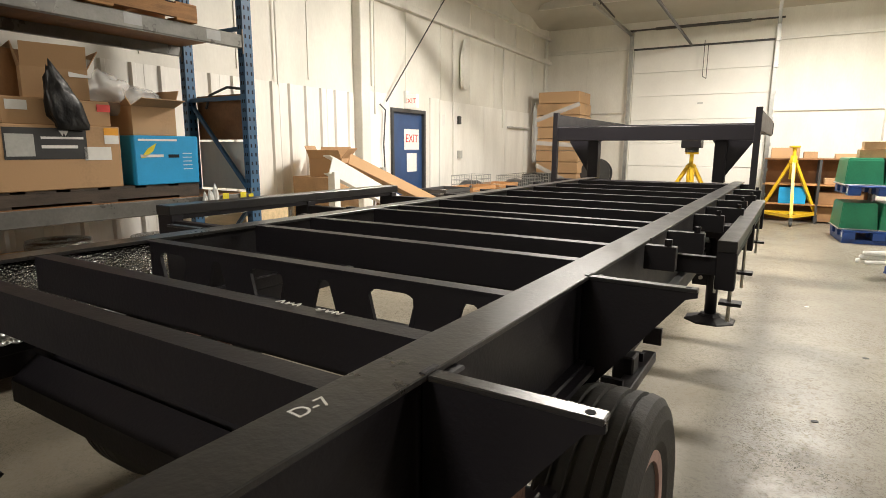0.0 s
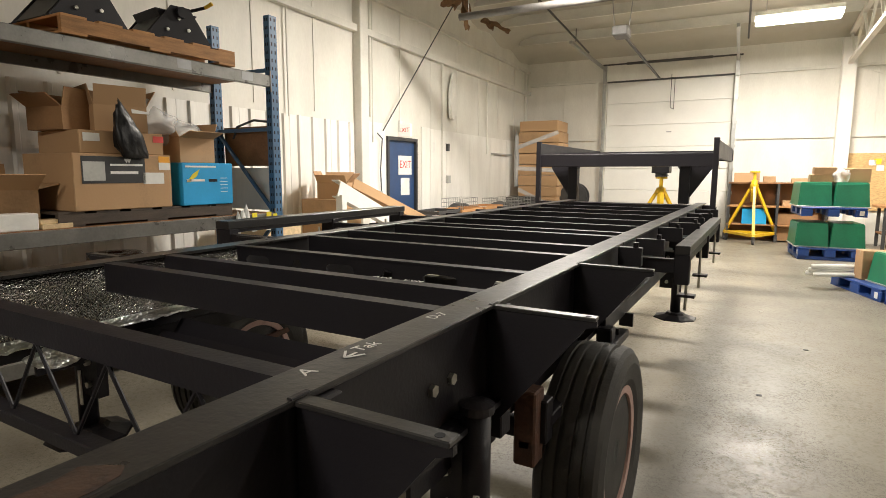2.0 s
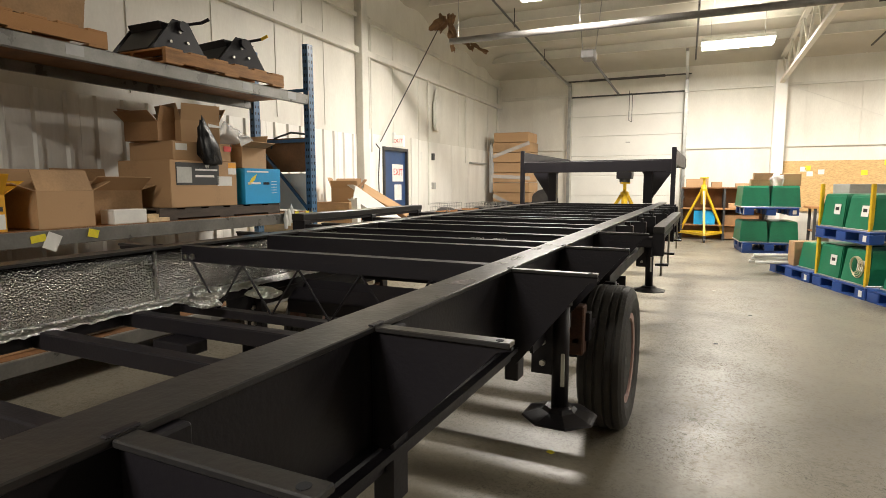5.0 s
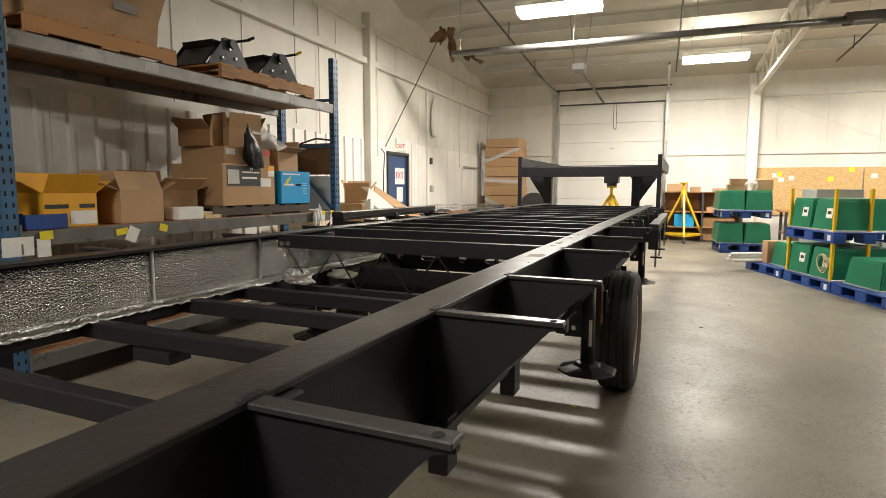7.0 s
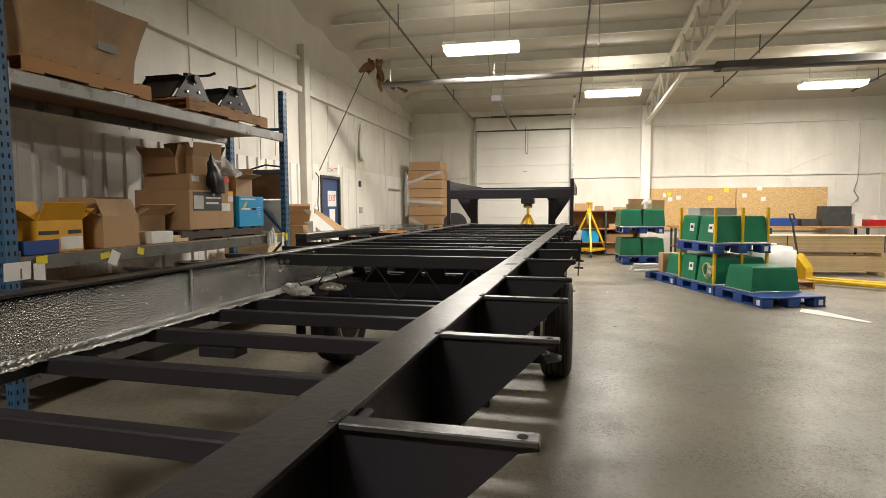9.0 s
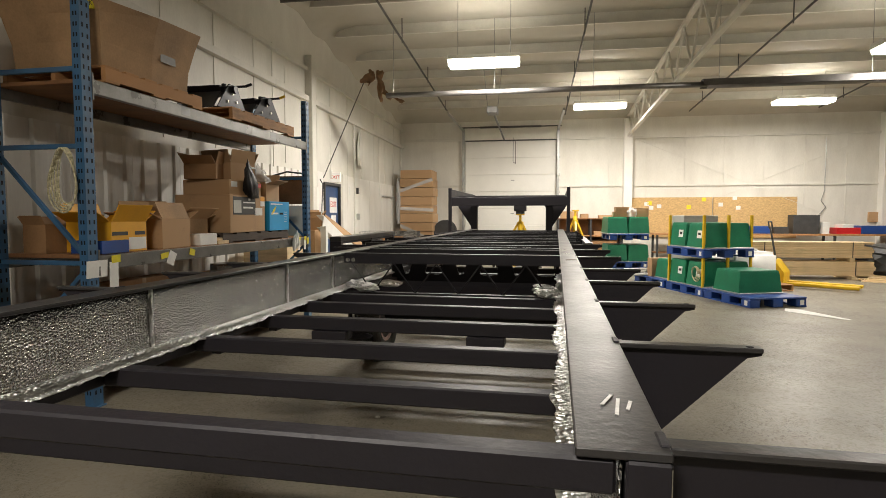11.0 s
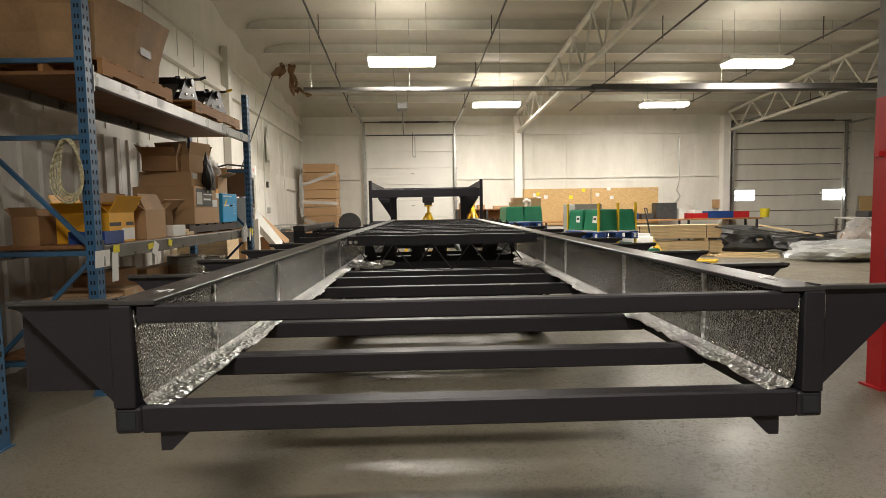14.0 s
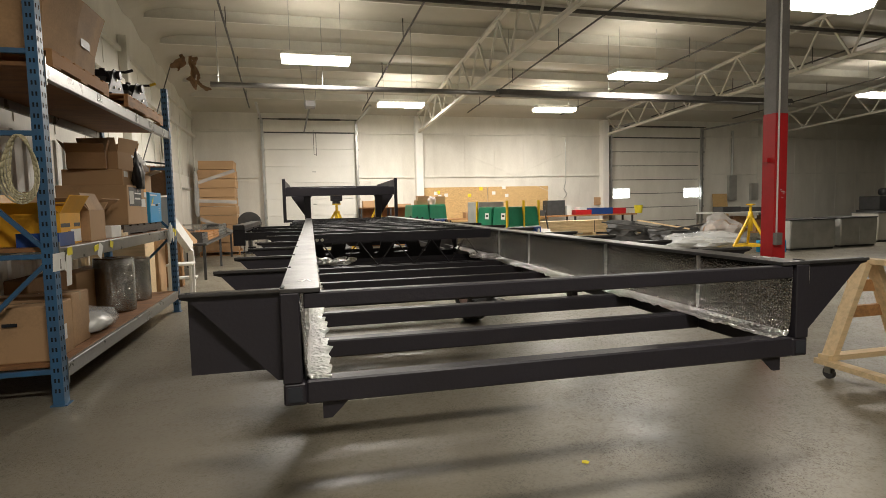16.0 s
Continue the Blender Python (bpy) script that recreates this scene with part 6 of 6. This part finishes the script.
def grid(u, v):
    """Places beside one another in the turned row of pallets: u across, v back along the row, from its near corner."""
    return 8.26 + u * ca - v * sa, -10.06 + u * sa + v * ca


x, y = grid(0.5, 0.6)
plastic_pallet(x, y, 0, RZ)
x, y = grid(0.52, 0.78)
tub(x, y, 0.16, RZ, 0.80, 0.70, 0.38, "large dark green plastic tub, upside down", False)
for u in (0.5,):
    x, y = grid(u, 1.9)
    plastic_pallet(x, y, 0, RZ)
    plastic_pallet(x, y, 0.70, RZ)
    for z in (0.16, 0.86):
        for du, dv in ((0.0, -0.31), (0.0, 0.31)):
            x2, y2 = grid(u + du, 1.9 + dv)
            tub(x2, y2, z, RZ, 0.94, 0.56, 0.46, "green plastic tub with a white paper label")
    for du, dv in ((-0.49, -0.58), (0.49, -0.58), (-0.49, 0.58), (0.0, -0.60)):
        x2, y2 = grid(u + du, 1.9 + dv)
        solid("corner_post", box(-0.022, -0.022, 0.10, 0.022, 0.022, 1.46, 0.004), M_YELLOW, hall(x2, y2, 0, 0, 0, RZ), "yellow stacking post of the pallets", "post", "stacking posts")
cx_, cy_ = grid(0.02, 1.52)
bm = bmesh.new()
for k in range(4):
    ring_ = [Vector((0.012 * k, (0.085 + 0.012 * k) * math.cos(2 * math.pi * i / 20), (0.10 + 0.012 * k) * math.sin(2 * math.pi * i / 20) - 0.01 * k)) for i in range(21)]
    for a, b in zip(ring_, ring_[1:]):
        rod(bm, a, b, 0.006, 5)
solid("cord_coil", bm, M_HOSE, hall(cx_ - 0.05, cy_, 0.42, 0, 0, RZ), "coil of pale cord hung on a green tub", "cord")
x, y = grid(0.5, 3.25)
plastic_pallet(x, y, 0, RZ)
x2, y2 = grid(0.55, 3.0)
tub(x2, y2, 0.16, RZ, 0.8, 0.5, 0.40, "small green plastic tub beside a carton", False)
x2, y2 = grid(0.30, 3.42)
carton(x2 - 0.2, y2 - 0.1, 0.16, x2 + 0.2, y2 + 0.1, 0.55, "brown carton panel standing on the pallet", None, RZ)
for i in range(4):
    x2, y2 = grid(0.1 + 0.03 * i, 3.6)
    solid("plastic_pipe", rodm((-0.55, 0, 0), (0.5, 0.1, 0), 0.028, 10), M_WHITEPL, hall(x2, y2 - 0.05 * i, 0.19 + 0.055 * (i % 3), 0, 0, RZ - 5), "length of white plastic pipe", "pipe", "white pipes", smooth=True)
# the stack behind
pf = plastic_pallet(7.3, -3.0, 0.06, 4)
part("base_board", box(-0.5, -0.55, -0.06, 0.5, 0.55, 0.0), M_BLUEBIN, pf)
plastic_pallet(7.3, -3.0, 0.80, 4)
for z in (0.22, 0.96):
    for dx in (-0.29, 0.29):
        tub(7.3 + dx, -3.05, z, 4, 0.54, 0.9, 0.45, "green plastic tub on a blue pallet", False)
carton(6.95, -3.4, 1.41, 7.35, -3.0, 1.55, "brown carton on the green tubs")
carton(7.0, -3.4, 1.55, 7.35, -3.05, 1.68, "brown carton on the green tubs")
carton(7.5, -3.3, 1.41, 7.9, -2.9, 1.66, "brown carton on the green tubs")
solid("plastic_film", crumpled(0.3, 0.3, 0.25, 0.4, 51), M_CLEAR, hall(7.42, -3.3, 1.41), "clear film over the cartons", "plastic film", smooth=True)
gs = carton(8.3, -5.3, 0.16, 9.1, -4.6, 1.45, "grey sheet cabinet wrapped in clear film", M_GREYMET, 10, False, "", "wrapped_cabinet")
wood_pallet(8.7, -4.95, 0.0, 1.0, 1.1, 10, h=0.16)

# white tank and wooden pallet beneath
wood_pallet(9.2, -7.3, 0.0, 1.15, 1.0, 12)
tk = thing("white_tank", hall(9.05, -7.35, 0.13, 0, 0, 12), "translucent white plastic tank", "tank")
bm = box(-0.45, -0.42, 0, 0.45, 0.42, 0.62)
bmesh.ops.bevel(bm, geom=bm.edges[:], offset=0.07, segments=3, affect="EDGES")
part("shell", bm, M_WHITEPL, tk, smooth=True)
part("cap", rodm((0.2, 0, 0.62), (0.2, 0, 0.66), 0.08, 16), M_WHITEPL, tk)

# lumber bundles
def bundle(x, y, z, rz, length, rows, cols, w=0.09, h=0.04):
    b = thing("lumber_bundle", hall(x, y, z, 0, 0, rz), "strapped bundle of pale pine boards", "lumber", "lumber bundles")
    me = mesh_of(box(-length / 2, -w / 2 + 0.002, 0.001, length / 2, w / 2 - 0.002, h - 0.001, 0.002), "board", M_PINE)
    for i in range(rows):
        for j in range(cols):
            o = new("board", me)
            o.parent, o.location = b, (0.03 * math.sin(i * 5 + j * 3), -cols * w / 2 + (j + 0.5) * w, i * h)
    for sx in (-length * 0.3, length * 0.35):
        part("strap", box(sx, -cols * w / 2 - 0.004, 0, sx + 0.02, -cols * w / 2 - 0.001, rows * h), M_DARK, b)
    return b


bundle(11.3, -4.9, 0.08, 2, 2.7, 8, 6)
bundle(11.15, -4.9, 0.48, 2, 2.9, 9, 6)
for sx in (10.4, 12.2):
    solid("timber_bearer", box(-0.05, -0.4, 0, 0.05, 0.4, 0.08), M_PINE, hall(sx, -4.9, 0), "short timber bearer under the boards", "timber", "bearers")
    solid("timber_bearer", box(-0.05, -0.3, 0, 0.05, 0.3, 0.08), M_PINE, hall(sx, -4.9, 0.40), "short timber bearer between the boards", "timber", "bearers")
for i in range(9):
    solid("loose_board", box(-0.75, -0.045, 0, 0.75, 0.045, 0.03, 0.002), M_PINE, hall(12.9 + 0.12 * (i % 4), -6.0 + 0.14 * i, 0.031 * (i % 3), 0, 0, -25 + 9 * (i % 5)), "loose pale pine board on the floor", "board", "loose boards")

# yellow pallet truck
pj = thing("pallet_truck", hall(10.2, -6.9, 0, 0, 0, -35), "yellow hand pallet truck with dark handle", "pallet truck")
for sy in (-0.26, 0.10):
    part("fork", box(-0.1, sy, 0.05, 1.15, sy + 0.16, 0.11, 0.01), M_YELLOW, pj)
part("body", prism([(-0.35, 0.06), (-0.1, 0.06), (-0.1, 0.30), (-0.28, 0.55), (-0.35, 0.55)], "y", -0.24, 0.24), M_YELLOW, pj)
part("steer_wheel", rodm((-0.25, -0.08, 0.09), (-0.25, 0.08, 0.09), 0.09, 16), M_DARK, pj)
part("handle", rodm((-0.30, 0, 0.5), (-0.42, 0, 1.15), 0.02, 8), M_DARK, pj)
part("grip_loop", pipe_path([(-0.42, 0, 1.15), (-0.42, -0.12, 1.2), (-0.44, -0.12, 1.32), (-0.44, 0.12, 1.32), (-0.42, 0.12, 1.2), (-0.42, 0, 1.15)], 0.014), M_DARK, pj)

solid("paper_sheet", prism([(0, 0), (0.12, 0.28), (0.3, 0.18), (0.62, -0.62), (0.55, -0.66)], "z", 0.002, 0.006), M_PAPER, hall(8.68, -10.33, 0), "long scrap of white paper on the floor", "paper")
# strand board and bench with clutter along the far wall
ob_ = thing("wall_board", plan(), "strand board panels fixed to the far wall", "wall board", kind="structure")
for i in range(2):
    part("panel", box(7.98 + i * 2.58, -0.045, 0.75, 10.53 + i * 2.58, -0.02, 2.02, 0.002), M_OSB, ob_)
random.seed(7)
for i in range(9):
    xx, zz = 8.2 + random.random() * 4.7, 1.6 + random.random() * 0.35
    part("pinned_note", box(xx, -0.052, zz, xx + 0.14, -0.047, zz + 0.12), M_PAPER if i % 3 else M_YELLOWTAG, ob_)
bn = thing("workbench", hall(11.2, -0.75, 0), "long workbench along the far wall", "workbench")
part("bench_top", box(-2.6, -0.38, 0.86, 5.0, 0.38, 0.91, 0.004), M_PALLET, bn)
for sx in (-2.5, 0, 2.4, 4.8):
    for sy in (-0.35, 0.30):
        part("leg", box(sx, sy, 0, sx + 0.06, sy + 0.05, 0.86), M_DARK, bn)
part("lower_shelf", box(-2.5, -0.33, 0.30, 4.8, 0.33, 0.33), M_DECK, bn)
cl = [("blue plastic crate on the bench", M_BLUEBIN, 11.6, 0.7, 0.22), ("dark monitor-like black panel on the bench", M_DARK, 13.0, 0.7, 0.55), ("red toolbox on the bench", M_REDP, 14.2, 0.7, 0.18),
      ("blue crate on the bench", M_BLUEBIN, 15.0, 0.9, 0.24), ("white jug on the bench", M_WHITEPL, 13.55, 0.18, 0.34), ("red crate on the bench", M_REDP, 15.75, 0.6, 0.22), ("dark parts bin on the bench", M_DARK, 12.3, 0.4, 0.2),
      ("white box on the bench", M_WHITEPL, 14.15, 0.3, 0.28), ("brown carton on the workbench top", M_CARD, 10.6, 0.4, 0.25), ("brown carton on the workbench top", M_CARD, 9.6, 0.5, 0.2)]
for lab, m_, cx, w, h in cl:
    carton(cx - w / 2, -1.0, 0.91, cx + w / 2, -0.55, 0.91 + h, lab, m_, 3 * math.sin(cx * 9), False, "bench clutter", "bench_box")
lr = thing("tape_ring", hall(12.85, -0.32, 1.05), "pale hose ring hanging on the strand board", "ring")
part("ring", pipe_path([(0.0, 0, 0.25 + 0.0), (0.1, 0, 0.38), (0.2, 0, 0.2), (0.2, 0, 0.0), (0.1, 0, -0.13)], 0.02), M_WHITEPL, lr)

# ---------------------------------------------------------------- far side of the hall
def pile(x, y, sx, sy, sz, seed, m_, label, cat):
    return solid("scrap_mound", crumpled(sx, sy, sz, 0.4, seed), m_, hall(x, y, 0), label, cat, "scrap heaps", smooth=False)


def clutter_table(x, y, lx, ly, h, label, top=None):
    t = thing("steel_table", hall(x, y, 0), label, "table", "tables")
    part("table_top", box(-lx / 2, -ly / 2, h - 0.04, lx / 2, ly / 2, h, 0.004), top or M_WHITEPL, t)
    for sx in (-lx / 2, lx / 2 - 0.06):
        for sy in (-ly / 2, ly / 2 - 0.06):
            part("leg", box(sx, sy, 0, sx + 0.06, sy + 0.06, h - 0.04), M_TRACK, t)
    part("shelf", box(-lx / 2, -ly / 2, 0.25, lx / 2, ly / 2, 0.28), M_PALLET, t)
    return t


pile(13.6, -4.4, 2.0, 1.5, 0.75, 61, M_DARK, "heap of black parts and scrap", "scrap")
pile(15.2, -5.2, 1.8, 1.4, 0.6, 62, M_DARK, "heap of dark cables and parts", "scrap")
pile(14.6, -7.2, 2.4, 1.5, 0.55, 63, M_CLEAR, "heap of clear plastic sheeting", "plastic sheeting")
pile(14.7, -7.2, 2.0, 1.2, 0.40, 64, M_GREYMET, "grey wrapped metal parts under plastic", "metal parts")
pile(16.3, -6.0, 1.5, 1.2, 0.85, 65, M_CLEAR, "clear plastic round a pallet load", "wrapped load")
pile(16.3, -6.0, 1.3, 1.0, 0.75, 66, M_CARDDARK, "brown load on a pallet", "pallet load")
random.seed(11)
for i in range(10):
    bmx = bmesh.new()
    a = random.random() * 0.8 - 0.4
    bar(bmx, (-0.9, 0, 0.03), (0.9, 0.1, 0.06 + 0.35 * random.random()), 0.06, 0.04)
    solid("scrap_bar", bmx, random.choice((M_DARK, M_PINE, M_TRACK, M_DARK)), hall(13.0 + 3.2 * random.random(), -3.6 - 2.6 * random.random(), 0.35 + 0.3 * random.random(), 0, 0, random.random() * 160), "loose length of scrap bar on the heap", "bar", "scrap bars")
t1 = clutter_table(18.2, -4.6, 2.6, 0.9, 0.95, "white-topped steel table by the far door")
for i in range(6):
    carton(17.1 + i * 0.42, -4.9, 0.28, 17.4 + i * 0.42, -4.4, 0.60 + 0.2 * (i % 3) * 0.5, "brown carton under the table", M_CARD if i % 2 else M_CARDDARK, 4 * i, True, "cartons under the table")
carton(17.3, -4.9, 0.95, 18.0, -4.4, 1.12, "black case on the table", M_DARK, 0, False, "table clutter", "case")
carton(18.4, -4.9, 0.95, 19.3, -4.4, 1.09, "black tool case on the table", M_DARK, 5, False, "table clutter", "case")
solid("yellow_bucket", lathe([(0.13, 0), (0.16, 0.30), (0.14, 0.30)], 20), M_YELLOWTAG, hall(16.7, -0.9, 0.91), "yellow plastic bucket on the bench", "bucket")
tripod(14.9, -8.6, 0.2, 1.25, "yellow jack stand beside the red column", 30, 0.45)
carton(15.3, -8.9, 0.0, 15.8, -8.4, 0.3, "blue plastic bin on the floor", M_BLUEBOX, 10, False, "", "bin")


def cabinet(x, y, lx, ly, h, m_, label):
    c = thing("steel_cabinet", hall(x, y, 0), label, "cabinet", "grey cabinets")
    part("body", box(-lx / 2, -ly / 2, 0.05, lx / 2, ly / 2, h, 0.01), m_, c)
    part("plinth", box(-lx / 2 + 0.03, -ly / 2 + 0.03, 0, lx / 2 - 0.03, ly / 2 - 0.03, 0.05), M_DARK, c)
    part("top", box(-lx / 2 - 0.02, -ly / 2 - 0.02, h, lx / 2 + 0.02, ly / 2 + 0.02, h + 0.03, 0.005), M_DARK, c)
    for sx in (-lx / 4, lx / 4):
        part("door", box(sx - lx / 4 + 0.02, -ly / 2 - 0.015, 0.08, sx + lx / 4 - 0.02, -ly / 2 - 0.001, h - 0.03, 0.004), m_, c)


cabinet(17.0, -8.2, 1.5, 0.8, 0.78, M_GREYMET, "low grey steel cabinet with two doors")
cabinet(18.9, -8.0, 1.3, 0.8, 0.78, M_GREYMET, "low grey steel cabinet with two doors")
cabinet(21.6, -7.2, 1.8, 0.8, 0.85, M_WALL, "low pale cabinet with two doors")
mc = thing("rolling_machine", hall(26.6, -4.0, 0), "large dark sheet rolling machine with pale roll", "machine")
part("bed", box(-1.6, -0.5, 0.0, 1.8, 0.5, 0.85, 0.02), M_DARK, mc)
part("roll", rodm((-1.0, -0.1, 1.15), (1.8, -0.1, 1.15), 0.20, 20), M_WHITEPL, mc, smooth=True)
part("head", box(-1.6, -0.4, 0.85, -1.05, 0.4, 1.35, 0.03), M_DARK, mc)
part("top_roll", rodm((-1.0, 0.0, 1.5), (1.8, 0.0, 1.5), 0.14, 18), M_DARK, mc, smooth=True)
solid("plywood_sheet", box(-0.35, -0.02, 0, 0.35, 0.02, 1.6), M_OSB, hall(21.3, -0.35, 0, -8, 0, 0), "plywood sheet leaning at the far wall", "plywood")
wp = thing("wall_panel_box", plan(), "grey electrical panels on the far wall", "electrical panel", kind="structure")
part("panel", box(21.8, -0.14, 1.3, 22.2, 0, 2.35), M_GREYMET, wp)
part("panel", box(23.0, -0.14, 1.3, 23.35, 0, 2.0), M_GREYMET, wp)
part("conduit", rodm((22.0, -0.06, 2.35), (22.0, -0.06, 4.2), 0.05, 8), M_GREYMET, wp)
part("cable", pipe_path([(13.9, -0.05, 3.8), (13.9, -0.05, 2.2), (13.8, -0.06, 1.9), (13.95, -0.06, 1.7), (13.7, -0.06, 1.4)], 0.012), M_TRACK, wp)
part("box", box(15.2, -0.10, 1.25, 15.45, 0.0, 1.55), M_CARD, wp)

# wooden trestle on casters beside the trailer
ts = thing("wooden_trestle", pose(2.27, -2.07, 0, 0, 0, 0), "wooden A-frame trestle on black casters", "trestle")
for yy in (0.0, -0.95):
    for xa in (-0.36, 0.36):
        bm = bmesh.new()
        bar(bm, (xa, yy, 0.12), (0.05 * (1 if xa > 0 else -1), yy, 0.88), 0.10, 0.05)
        part("leg", bm, M_PINE, ts)
for z, xx in ((0.80, 0.12), (0.60, 0.2)):
    bm = bmesh.new()
    bar(bm, (-xx, 0.05, z - 0.1), (xx, 0.05, z - 0.1), 0.04, 0.09)
    part("rung", bm, M_PALLET, ts)
for xa in (-0.36, 0.36):
    bm = bmesh.new()
    bar(bm, (xa, 0.08, 0.13), (xa, -1.03, 0.13), 0.09, 0.04)
    part("base_board", bm, M_PINE, ts)
bm = bmesh.new()
bar(bm, (-0.40, 0.0, 0.17), (0.40, 0.0, 0.17), 0.09, 0.04)
part("base_cross", bm, M_PINE, ts)
bm = bmesh.new()
bar(bm, (0.0, 0.08, 0.90), (0.0, -1.03, 0.90), 0.09, 0.04)
part("top_board", bm, M_PINE, ts)
for xa, ya in ((-0.34, 0.0), (0.34, 0.0), (-0.34, -0.95), (0.34, -0.95)):
    part("caster", rodm((xa - 0.015, ya, 0.045), (xa + 0.015, ya, 0.045), 0.045, 14), M_DARK, ts)
    part("fork", box(xa - 0.025, ya - 0.025, 0.045, xa + 0.025, ya + 0.025, 0.112), M_TRACK, ts)

# small litter on the floor
for lx_, ly_, m_, lab in ((0.539, 6.03, M_PAPER, "white scrap of paper on the floor"), (-0.284, 0.475, M_YELLOWTAG, "yellow scrap on the floor"), (-1.572, -0.744, M_PAPER, "white scrap on the floor"),
                          (-0.531, -2.848, M_YELLOWTAG, "dry yellow leaf on the floor"), (0.9, 4.6, M_DARK, "dark scrap on the floor"), (0.55, 3.2, M_DARK, "dark scrap on the floor")):
    solid("floor_scrap", prism([(-0.02, -0.012), (0.012, -0.018), (0.022, 0.006), (0.0, 0.018), (-0.018, 0.01)], "z", 0.0, 0.004), m_, pose(lx_, ly_, 0.0005, 0, 0, 40 * lx_), lab, "litter", "floor scraps")
